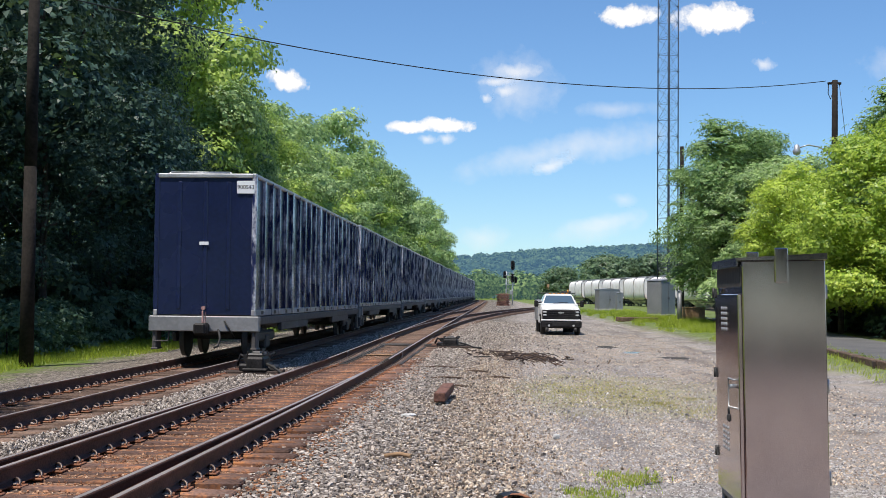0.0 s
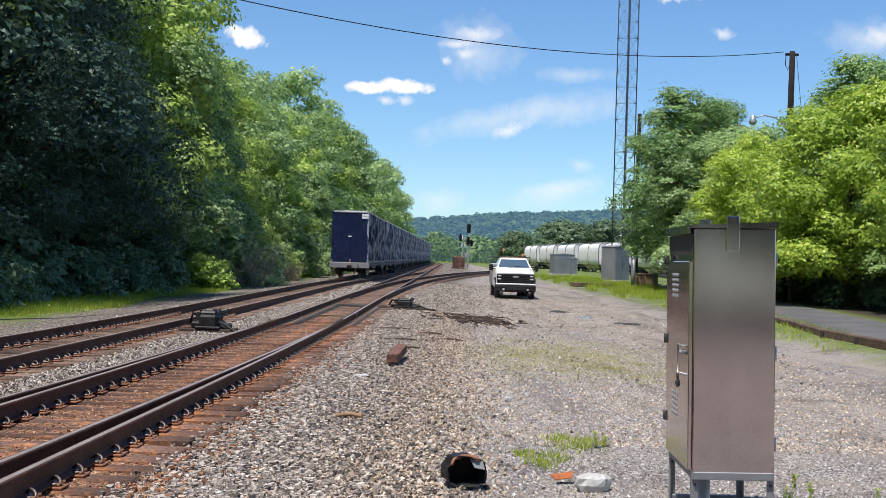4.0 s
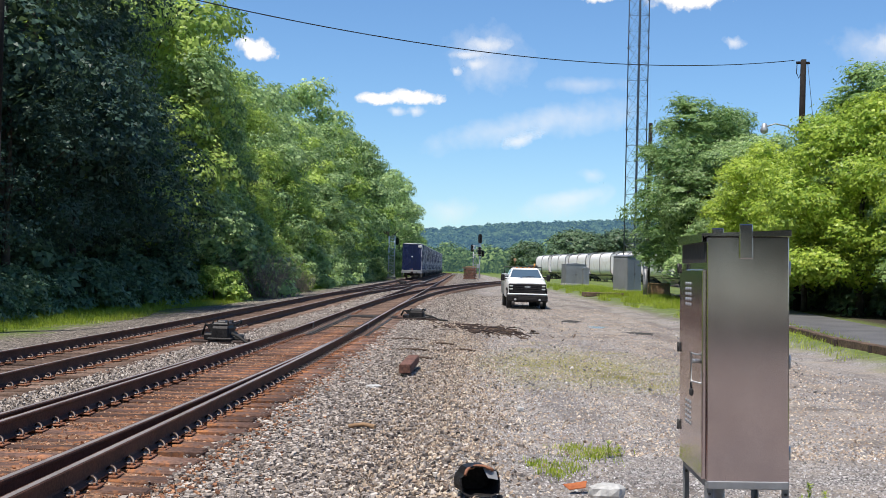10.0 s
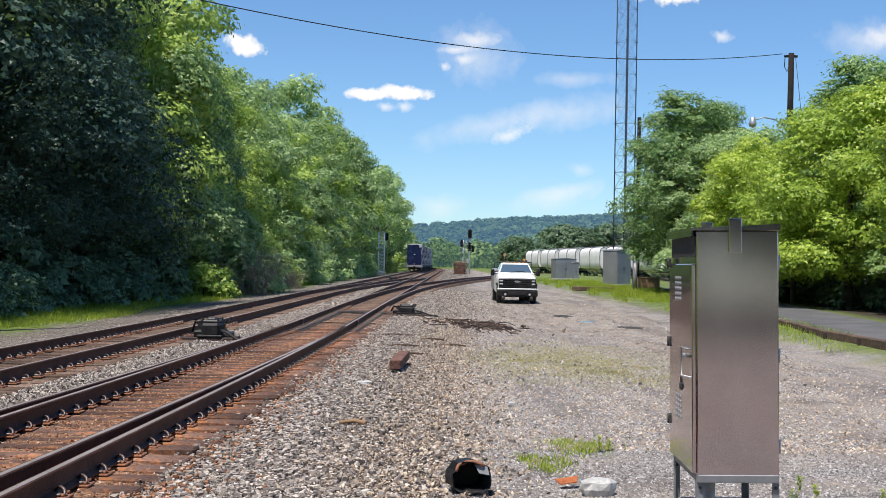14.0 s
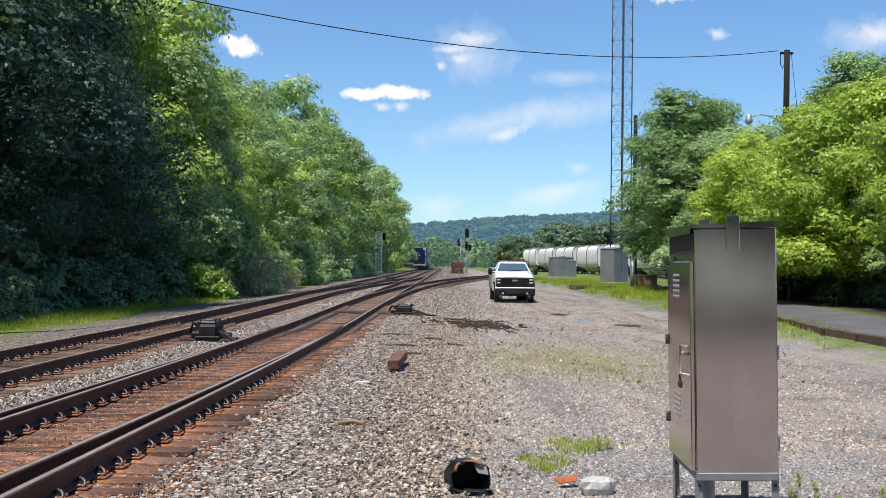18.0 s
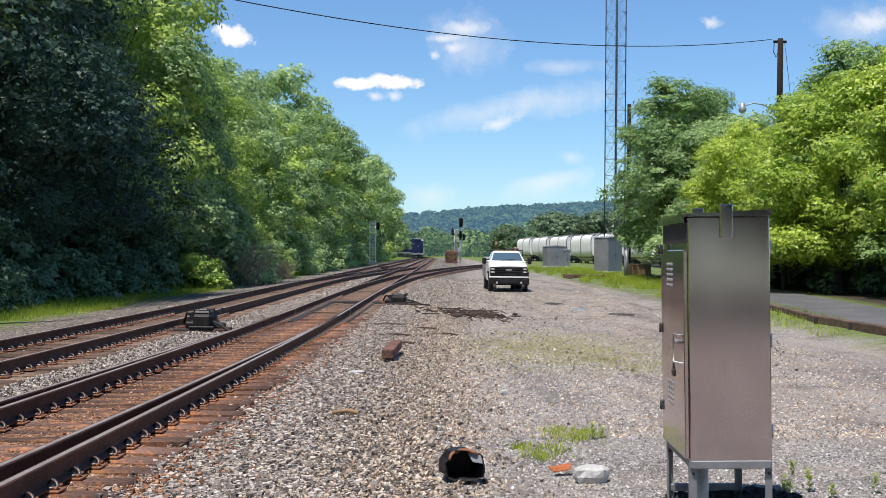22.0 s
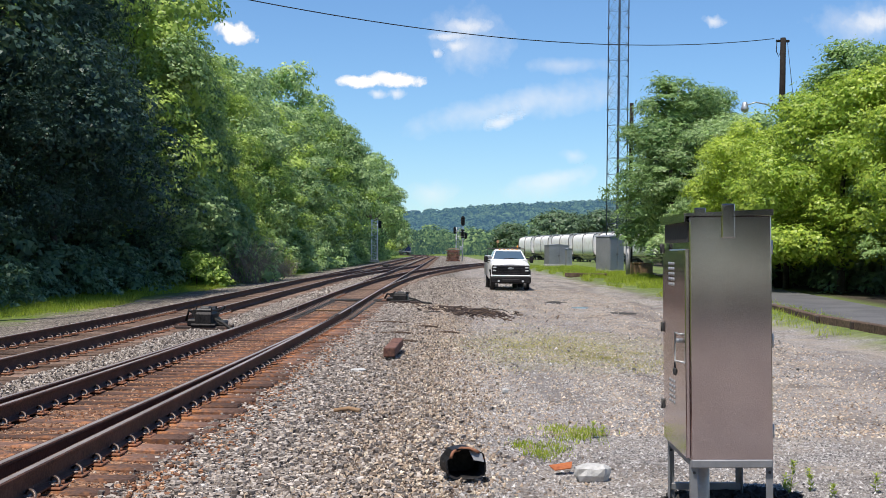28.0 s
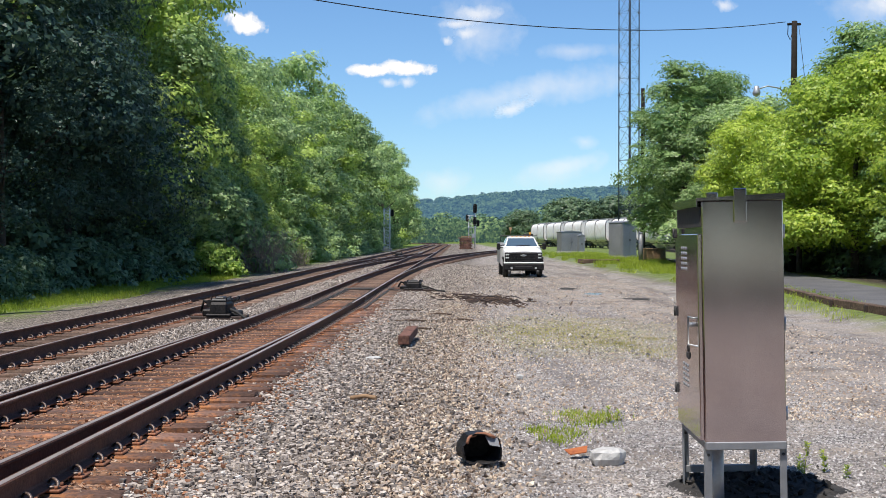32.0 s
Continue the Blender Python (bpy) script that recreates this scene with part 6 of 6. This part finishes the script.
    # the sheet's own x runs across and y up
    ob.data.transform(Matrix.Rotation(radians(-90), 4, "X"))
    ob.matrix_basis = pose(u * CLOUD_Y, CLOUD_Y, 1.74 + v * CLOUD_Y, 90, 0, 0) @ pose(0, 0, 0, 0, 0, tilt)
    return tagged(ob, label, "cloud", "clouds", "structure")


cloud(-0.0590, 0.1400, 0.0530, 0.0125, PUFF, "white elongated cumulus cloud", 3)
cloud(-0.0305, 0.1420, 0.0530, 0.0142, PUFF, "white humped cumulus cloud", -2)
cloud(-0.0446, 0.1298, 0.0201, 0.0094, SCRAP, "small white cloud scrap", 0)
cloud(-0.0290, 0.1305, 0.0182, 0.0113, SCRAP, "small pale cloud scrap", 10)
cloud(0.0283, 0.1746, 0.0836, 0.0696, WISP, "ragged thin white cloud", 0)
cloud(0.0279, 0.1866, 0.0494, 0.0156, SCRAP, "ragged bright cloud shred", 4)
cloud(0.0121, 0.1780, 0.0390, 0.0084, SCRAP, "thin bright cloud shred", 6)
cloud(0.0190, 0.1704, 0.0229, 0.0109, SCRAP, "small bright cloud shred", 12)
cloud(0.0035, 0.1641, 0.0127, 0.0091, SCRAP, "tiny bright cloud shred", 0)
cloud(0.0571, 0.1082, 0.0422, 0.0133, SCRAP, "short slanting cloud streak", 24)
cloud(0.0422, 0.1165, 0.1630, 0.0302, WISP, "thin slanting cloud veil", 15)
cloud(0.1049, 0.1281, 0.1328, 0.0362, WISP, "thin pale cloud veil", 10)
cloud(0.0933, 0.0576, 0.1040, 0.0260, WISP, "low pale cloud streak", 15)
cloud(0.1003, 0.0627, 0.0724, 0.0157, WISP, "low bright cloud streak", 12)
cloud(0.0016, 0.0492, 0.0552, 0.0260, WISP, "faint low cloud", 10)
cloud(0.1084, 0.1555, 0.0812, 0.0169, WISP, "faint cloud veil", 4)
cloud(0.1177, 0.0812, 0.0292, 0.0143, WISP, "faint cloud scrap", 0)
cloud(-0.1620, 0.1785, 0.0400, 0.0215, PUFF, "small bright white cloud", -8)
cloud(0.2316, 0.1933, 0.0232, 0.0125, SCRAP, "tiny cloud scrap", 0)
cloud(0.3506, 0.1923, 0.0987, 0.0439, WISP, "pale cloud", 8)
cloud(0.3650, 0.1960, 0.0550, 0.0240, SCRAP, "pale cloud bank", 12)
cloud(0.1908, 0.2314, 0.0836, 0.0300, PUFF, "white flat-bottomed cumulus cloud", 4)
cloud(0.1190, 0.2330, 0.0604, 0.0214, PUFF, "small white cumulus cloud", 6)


# ---- pavement, kerb and clutter on the right ----
pav = Shape()
kx = lambda y: 9.6 + max(0, y - 30) * 0.11
prof_y = list(np.arange(14, 92, 3.0))
pav.add([(kx(y) + d, y, float(gz(kx(y) + 1.5, y)) + z) for y in prof_y for d, z in ((0.12, -0.2), (0.12, 0.03), (3.4, 0.05), (3.4, -0.2))],
        [(i * 4 + j, i * 4 + j + 1, i * 4 + j + 5, i * 4 + j + 4) for i in range(len(prof_y) - 1) for j in range(3)])
tagged(part("pavement", pav, ASPHALT), "worn grey asphalt pavement behind a timber kerb", "pavement", kind="structure")
kerb = thing("kerb", Matrix(), "weathered timber kerb along the pavement", "kerb", kind="structure")
for i, y in enumerate(np.arange(15, 90, 2.45)):
    ang = -math.degrees(math.atan2(kx(y + 2.4) - kx(y), 2.4))
    part("kerb_timber", Shape().box(0, 1.2, 0.02, 0.20, 2.38, 0.30, 0.02), OLD_WOOD if i % 9 else CONCRETE, kerb, at=pose(kx(y), y, float(gz(kx(y) + 1.2, y)) - 0.02 + rnd.uniform(-0.02, 0.02), 0, 0, ang + rnd.uniform(-0.8, 0.8)))
    part("kerb_post", Shape().box(-0.12, 0, -0.02, 0.08, 0.09, 0.30, 0.012), TARWOOD, kerb, at=pose(kx(y), y, float(gz(kx(y) + 1.2, y)), 0, 0, ang))

deck = thing("timber_deck", pose(10.3, 79, float(gz(10.3, 79)), 0, 0, 10), "dark old timber crossing panel in grass", "timber")
for k in range(5):
    part("timber", Shape().box(0, k * 0.32, 0.10, 2.4, 0.28, 0.26, 0.02), OLD_WOOD, deck)
crate = thing("wooden_box", pose(14.5, 84, float(gz(14.5, 84)) + 0.02, 0, 0, 20), "brown wooden box under the trees", "box")
part("board_box", Shape().box(0, 0, 0.4, 1.5, 0.9, 0.8, 0.03), TAN, crate)
part("lid", Shape().box(0, 0, 0.83, 1.56, 0.96, 0.06, 0.02), TAN, crate)
post = thing("marker_post", pose(13.5, 83, float(gz(13.5, 83)), 0, 0, 0), "short grey metal post by the trees", "post")
part("pipe", Shape().cyl((0, 0, -0.2), (0, 0, 1.9), 0.16, n=14), CASEGREY, post)
part("cap", Shape().lathe([(0.17, 1.9), (0.17, 1.96), (0.0, 2.02)], 14), CASEGREY, post)

# ---- litter on the gravel ----
can = thing("rusty_can", pose(0.27, 9.62, 0.112, 0, 0, 14), "crushed black drum stub lying open, with a torn rusty rim", "can")
cr = np.random.default_rng(23)
cn, rings = 26, []
for j, (r_, y_) in enumerate([(0.0, 0.14), (0.120, 0.15), (0.138, 0.10), (0.140, 0.0), (0.146, -0.11), (0.150, -0.15), (0.138, -0.145), (0.130, -0.08), (0.124, 0.09), (0.0, 0.10)]):
    for i in range(cn):
        t = 2 * math.pi * i / cn
        sq = 1 / max(abs(math.cos(t)), abs(math.sin(t))) ** 0.45
        dent = 1 - 0.20 * math.exp(-((t - 2.5) ** 2) / 0.10) - 0.10 * math.exp(-((t - 0.7) ** 2) / 0.12)
        tear = (0.05 * math.sin(3 * t + 1) + 0.03 * math.sin(7 * t)) * (0.5 if math.sin(t) > 0 else 0.15) if j in (4, 5, 6) else 0.0
        k = r_ * sq * dent * (1 + 0.03 * math.sin(5 * t + j))
        rings.append((k * 1.10 * math.cos(t), y_ + tear, k * 0.80 * math.sin(t)))
part("wall", Shape().add(rings, [(j * cn + i, j * cn + (i + 1) % cn, (j + 1) * cn + (i + 1) % cn, (j + 1) * cn + i) for j in range(9) for i in range(cn)]), BLACK, can)
part("torn_rim", Shape().tube([(0.150 * math.cos(a), -0.14 + 0.03 * math.sin(4 * a) + cr.uniform(-0.01, 0.01), 0.118 * math.sin(a) + cr.uniform(-0.008, 0.008)) for a in [0.25 + i * 0.14 for i in range(18)]], 0.013, 5), PLATE, can, "flaking rust-brown rim")
part("bent_flap", Shape().add([(0.02, -0.15, 0.10), (0.12, -0.16, 0.085), (0.13, -0.19, 0.02), (0.05, -0.18, 0.035), (0.02, -0.14, 0.105), (0.12, -0.15, 0.09), (0.13, -0.18, 0.025), (0.05, -0.17, 0.04)], [(0, 1, 2, 3), (4, 7, 6, 5), (0, 4, 5, 1), (1, 5, 6, 2), (2, 6, 7, 3), (3, 7, 4, 0)]), CASEGREY, can, "grey bent flap of metal")


def boulder(name, m, sx, sy, sz, mat, seed, label, category="rock"):
    rng = np.random.default_rng(seed)
    s = Shape()
    pts, n = [], 12
    for j, (rr, z) in enumerate(((0.75, -0.5), (1.0, -0.1), (0.92, 0.3), (0.6, 0.5))):
        for i in range(n):
            a = 2 * math.pi * i / n
            k = rr * (1 + rng.uniform(-0.16, 0.16))
            pts.append((sx / 2 * k * math.cos(a), sy / 2 * k * math.sin(a), sz * (z + rng.uniform(-0.06, 0.06))))
    s.add(pts, [(j * n + i, j * n + (i + 1) % n, (j + 1) * n + (i + 1) % n, (j + 1) * n + i) for j in range(3) for i in range(n)] + [tuple(range(3 * n, 4 * n)), tuple(range(n))[::-1]])
    ob = part(name, s, mat)
    ob.matrix_basis = m
    return tagged(ob, label, category)


boulder("rock", pose(1.30, 9.62, 0.03, 0, 0, 10), 0.30, 0.20, 0.13, ROCK, 4, "pale grey broken rock on gravel")
boulder("rock", pose(-1.02, 17.9, 0.0, 0, 0, 30), 0.26, 0.14, 0.07, ROCK, 5, "small pale flat rock on ballast")
boulder("rock", pose(0.98, 15.6, -0.01, 0, 0, 30), 0.10, 0.08, 0.06, ROCK, 6, "small white stone on gravel")
plate_o = part("rusty_plate", Shape().add([(0, 0, 0), (0.14, 0.02, 0.012), (0.17, 0.10, 0.05), (0.03, 0.09, 0.03), (-0.04, 0.04, 0.035), (0, 0, 0.008), (0.14, 0.02, 0.020), (0.17, 0.10, 0.058), (0.03, 0.09, 0.038), (-0.04, 0.04, 0.043)], [(0, 1, 2, 3, 4), (5, 9, 8, 7, 6), (0, 5, 6, 1), (1, 6, 7, 2), (2, 7, 8, 3), (3, 8, 9, 4), (4, 9, 5, 0)]), ORANGE)
plate_o.matrix_basis = pose(1.03, 9.85, 0.0, 0, 0, 8)
tagged(plate_o, "bent orange rusty scrap plate on gravel", "scrap")
blk = thing("tie_block", pose(-0.65, 20.0, 0.05, 1.0, 0, -3), "short dark brown length of old tie", "timber")
part("block", Shape().box(0, 0.95, 0.05, 0.19, 1.85, 0.15, 0.012), STACKWOOD, blk)
stk = part("stick", Shape().tube([(-0.15, 0, 0.0), (0.02, 0.02, 0.03), (0.16, 0.0, 0.015)], 0.025, 6), TAN)
stk.matrix_basis = pose(-0.88, 13.3, 0.01, 0, 0, -20)
tagged(stk, "short broken brown stick on ballast", "stick")
for x, y, L, a in [(-0.55, 24.2, 0.7, 12), (-0.1, 29.3, 0.6, -8), (-0.75, 26.5, 0.8, 4), (0.4, 27.6, 0.6, -15), (-1.1, 30.4, 1.1, 5)]:
    s = part("stick", Shape().tube([(-L / 2, 0, 0.0), (-L * 0.1, 0.04, 0.025), (L * 0.2, 0.0, 0.03), (L / 2, 0.05, 0.0)], 0.022, 6), OLD_WOOD)
    s.matrix_basis = pose(x, y, float(gz(x, y)) + 0.015, 0, 0, a)
    tagged(s, "broken dark stick on ballast", "stick", "sticks")
junk = thing("scrap_heap", pose(0.9, 37.0, float(gz(0.9, 37)), 0, 0, 0), "low heap of dark broken ties, cable and dirt", "scrap heap")
for k in range(190):
    x, y = rnd.gauss(0.2, 0.62), rnd.gauss(0.0, 1.5)
    L = rnd.uniform(0.08, 0.42)
    part("splinter", Shape().box(0, 0, 0, L, rnd.uniform(0.012, 0.05), rnd.uniform(0.012, 0.045), 0.004), TARWOOD if k % 4 else OLD_WOOD, junk, at=pose(x - y * 0.35, y, rnd.uniform(0.0, 0.13), rnd.uniform(-25, 25), rnd.uniform(-22, 22), rnd.uniform(-75, 75)))
part("cable", Shape().tube([(1.5 * math.cos(i * 0.5) + i * 0.05, 1.2 * math.sin(i * 0.6), 0.06 + 0.06 * math.sin(i)) for i in range(9)], 0.012, 5), RUBBER, junk)
part("plank", Shape().box(-0.7, 3.4, 0.04, 1.4, 0.20, 0.09, 0.015, Matrix.Rotation(-0.15, 4, "Z")), TARWOOD, junk)
part("plank", Shape().box(0.5, 1.6, 0.06, 0.9, 0.14, 0.07, 0.015, Matrix.Rotation(-0.5, 4, "Z")), TARWOOD, junk)
# pale base colour paints in the sky's reflection on the water
PUDDLE = glass("puddle", (0.45, 0.47, 0.50))
PUDDLE.node_tree.nodes["Principled BSDF"].inputs["Roughness"].default_value = 0.22
for x, y, a, b in [(5.15, 41.6, 0.28, 0.6)]:
    s = Shape()
    s.add([(a * math.cos(t) * (1 + 0.2 * math.sin(3 * t)), b * math.sin(t), 0) for t in [i * 0.45 for i in range(14)]] + [(a * math.cos(t) * (1 + 0.2 * math.sin(3 * t)), b * math.sin(t), -0.05) for t in [i * 0.45 for i in range(14)]], [tuple(range(14))] + [(i, (i + 1) % 14, 14 + (i + 1) % 14, 14 + i) for i in range(14)])
    p = part("puddle", s, PUDDLE)
    p.matrix_basis = pose(x, y, float(gz(x, y)) + 0.030)
    tagged(p, "shallow puddle on gravel with the sky's reflection in its pale colour", "puddle")

for x, y, a, b, sd in [(4.75, 46.0, 0.34, 0.9, 1), (6.1, 38.6, 0.42, 0.6, 2)]:
    rr = np.random.default_rng(sd)
    rim = [(a * math.cos(t) * rr.uniform(0.6, 1.25), b * math.sin(t) * rr.uniform(0.6, 1.25)) for t in np.linspace(0, 2 * math.pi, 23)[:-1]]
    s = Shape().add([(0, 0, 0.010)] + [(u, v, 0.004) for u, v in rim] + [(u * 1.3, v * 1.3, -0.03) for u, v in rim], [(0, 1 + i, 1 + (i + 1) % 22) for i in range(22)] + [(1 + i, 23 + i, 23 + (i + 1) % 22, 1 + (i + 1) % 22) for i in range(22)])
    p = part("damp_patch", s, SOIL_AND_SHADE)
    p.matrix_basis = pose(x, y, float(gz(x, y)) + 0.006)
    tagged(p, "dark damp dirt patch on the gravel yard", "dirt", "damp patches")

# ---- grass ----


def grass(name, places, h, mat, seed, label, lean=0.35):
    rng = np.random.default_rng(seed)
    p = np.array(places)
    n = len(p)
    a = rng.uniform(0, 6.28, n)
    hh = h * rng.uniform(0.45, 1.25, n)
    w = np.stack([np.cos(a), np.sin(a), 0 * a], 1) * (0.005 + 0.018 * hh[:, None])
    tip = p + np.stack([rng.normal(0, lean, n) * hh, rng.normal(0, lean, n) * hh, hh], 1)
    v = np.stack([p - w, p + w, tip], 1).reshape(-1, 3)
    return tagged(new(name, raw_mesh(name, v, np.arange(3 * n).reshape(-1, 3), mat)), label, "grass", kind="stuff")


def turf(rng, n, x0, x1, y0, y1, keep):
    x, y = rng.uniform(x0, x1, n), y0 + (y1 - y0) * rng.random(n)
    ok = keep(x, y)
    x, y = x[ok], y[ok]
    return np.stack([x, y, gz(x, y) - 0.01], 1)


def tufts(rng, spots, per, r):
    out = []
    for x, y, s in spots:
        out.append(np.stack([x + rng.normal(0, r * s, per), y + rng.normal(0, r * s * 1.6, per)], 1))
    xy = np.concatenate(out)
    return np.stack([xy[:, 0], xy[:, 1], gz(xy[:, 0], xy[:, 1]) - 0.01], 1)


rng = np.random.default_rng(8)
grass("grass_verge", turf(rng, 110000, -17, -10.2, 18, 110, lambda x, y: x < -11.6 + 0.018 * y + 0.9 * np.sin(y * 0.35) * 0.6), 0.17, GRASS, 61, "bright green grass verge under the woods")
grass("grass_bank", turf(rng, 70000, 8.0, 16, 26, 150, lambda x, y: (x > 8.3 + 0.06 * (y - 30) + 0.5 * np.sin(y * 0.5)) & ((x < 9.5 + 0.11 * (y - 30)) | (y > 90))), 0.16, GRASS, 62, "rough green grass between yard and pavement")
grass("tall_weeds", turf(rng, 30000, 9, 14.5, 55, 120, lambda x, y: np.sin(x * 2.0) * np.sin(y * 0.6) > 0.15), 0.34, GRASS, 63, "tall green weeds by the cases")
grass("grass_patch", tufts(rng, [(1.38, 11.9, 1.0), (1.15, 11.2, 0.7), (1.0, 10.8, 0.5), (1.6, 12.3, 0.6), (0.9, 11.3, 0.5), (1.5, 12.0, 0.7), (1.30, 12.4, 0.5)], 170, 0.16), 0.070, GRASS, 64, "low green weeds growing through gravel")
spots = [(2.4 + rng.normal(0, 0.9), 25 + rng.normal(0, 3.0), rng.uniform(0.5, 1.2)) for i in range(40)] + [(3.4 + rng.normal(0, 0.7), 20.5 + rng.normal(0, 1.2), rng.uniform(0.3, 0.8)) for i in range(16)]
grass("dry_grass_patch", tufts(rng, spots, 230, 0.32), 0.040, DRYGRASS, 65, "thin yellowish grass in the gravel")
for x, y, h, sd in [(2.72, 9.15, 0.27, 1), (2.92, 9.30, 0.17, 2), (3.02, 9.05, 0.10, 3), (3.38, 9.2, 0.15, 4), (2.74, 9.35, 0.12, 5), (1.62, 11.9, 0.16, 6), (1.72, 12.0, 0.12, 7)]:
    wr = np.random.default_rng(sd)
    wd = thing("weed", pose(x, y, float(gz(x, y)) - 0.005, wr.uniform(-6, 6), wr.uniform(-6, 6), 0), "upright green weed with narrow leaves on gravel", "weed", "weeds")
    part("stem", Shape().cyl((0, 0, -0.02), (0, 0, h), 0.004, 0.002, 5), GRASS, wd)
    m_n = int(14 + h * 110)
    wa, wz = wr.uniform(0, 6.28, m_n), h * wr.random(m_n) ** 0.8
    wt = np.stack([np.cos(wa), np.sin(wa), wr.uniform(0.3, 1.0, m_n)], 1)
    ws = 0.014 + 0.022 * (1 - wz / h * 0.6)
    wc = np.stack([0 * wa, 0 * wa, wz], 1) + unit(wt) * ws[:, None]
    part("foliage", leaves("foliage", wc, unit(np.stack([-np.cos(wa) * 0.5, -np.sin(wa) * 0.5, 1 + 0 * wa], 1)), ws, 0.28, GRASS, wr, wt), GRASS, wd)
grass("pavement_weeds", tufts(rng, [(10.1 + 0.11 * k * 2, 30 + 2 * k, 0.6) for k in range(12)], 120, 0.25), 0.14, GRASS, 67, "weeds along the kerb")


# ---- ballast stones ----


def stones(name, n, fx, y0, y1, s0, s1, mat, seed, label, power=1.6, lift=0.002, heap=0.034, make=scatter_stones):
    rng = np.random.default_rng(seed)
    y = y0 + (y1 - y0) * rng.random(n) ** power
    x = fx(y, rng)
    pos = np.stack([x, y, gz(x, y) + lift + heap * rng.random(n) ** 2], 1)
    return tagged(new(name, make(name, pos, s0 + (s1 - s0) * rng.random(n) ** 1.7, mat, rng)), label, "ballast", kind="stuff")


nx = lambda y: -3.42 + 0.0145 * y
stones("ballast_shoulder", 58000, lambda y, r: nx(y) + 1.27 + np.abs(r.normal(0, 1.0, len(y))) * 0.86 - 0.40 * r.random(len(y)) ** 4, 6.0, 38, 0.012, 0.030, STONE, 71, "loose grey ballast stones", 1.75, make=scatter_blocks)
stones("ballast_between", 15000, lambda y, r: nx(y) - 1.35 - r.random(len(y)) * 1.0, 9.0, 44, 0.014, 0.030, STONE, 72, "grey ballast stones between the tracks")
stones("ballast_crib", 22000, lambda y, r: nx(y) - 0.1 + r.uniform(-1.3, 1.5, len(y)), 6.0, 40, 0.008, 0.020, RUSTSTONE, 73, "rust-stained stones between the ties", lift=0.0, heap=0.012)
stones("ballast_edge", 5000, lambda y, r: nx(y) + 1.15 + np.abs(r.normal(0, 0.26, len(y))), 6.0, 38, 0.010, 0.026, RUSTSTONE, 81, "rust-stained ballast along the tie ends", 1.75, heap=0.045, make=scatter_blocks)
stones("ballast_far", 7000, lambda y, r: -6.96 + 0.0165 * y + r.uniform(-2.0, 1.7, len(y)), 14.0, 50, 0.016, 0.032, STONE, 74, "grey ballast stones under the far track")
stones("tan_gravel", 22000, lambda y, r: -0.60 + r.normal(0, 0.58, len(y)) + 0.02 * y, 7.0, 42, 0.008, 0.026, TANSTONE, 75, "tan and brown gravel beside the ballast", 1.5)
stones("yard_gravel", 60000, lambda y, r: -0.15 + r.uniform(0, 4.2, len(y)) + 0.02 * y, 7.0, 34, 0.006, 0.019, FINESTONE, 76, "fine blue-grey yard gravel", 2.0, 0.002, 0.004, scatter_chips)
stones("yard_chips", 26000, lambda y, r: 0.2 + r.random(len(y)) * 7.2, 12.0, 60, 0.010, 0.028, TANSTONE, 80, "loose brown chips on the dusty yard", 1.5, 0.002, 0.004, scatter_chips)
stones("ballast_beyond", 9000, lambda y, r: nx(y) + 1.3 + np.abs(r.normal(0, 1.0, len(y))) * (1.2 + 0.016 * y), 34.0, 84, 0.020, 0.044, STONE, 77, "grey-brown ballast beside the turnout", 1.0)
stones("ballast_middle", 6000, lambda y, r: nx(y) - 1.3 - r.random(len(y)) * 1.0, 40.0, 110, 0.024, 0.050, STONE, 78, "grey-brown ballast between the tracks", 1.0)
stones("yard_pebbles", 3000, lambda y, r: 0.6 + r.random(len(y)) * 7.0, 18.0, 75, 0.014, 0.030, FINESTONE, 79, "scattered pebbles on the dusty yard", 1.2)
pick = np.random.default_rng(9)
one = [scatter_stones("stone", np.zeros((1, 3)), np.array([0.03]), STONE, pick) for i in range(8)]
for i in range(240):
    y = 6.8 + 6 * pick.random()
    x = float(nx(y)) + 1.4 + 2.0 * pick.random()
    part("stone", one[i % 8], STONE, ground, at=pose(x, y, float(gz(x, y)) + 0.018, pick.uniform(0, 360), pick.uniform(0, 360), pick.uniform(0, 360)))


# ---- what moves ----


def motions():
    for k, car in enumerate(train):
        rows = []
        for i in [0, 0.5] + list(range(1, 33)):
            mid = tail_run(i) + CAR_LEN * (k + 0.5) + (0.2 if i == 0 else 0.0)
            p, q = on_track(mid - 7.5), on_track(mid + 7.5)
            c = (p + q) / 2
            rows.append((i, pose(c.x, c.y, c.z, 0, 0, math.degrees(math.atan2(-(q - p).x, (q - p).y)))))
        walk(car, rows)


motions()
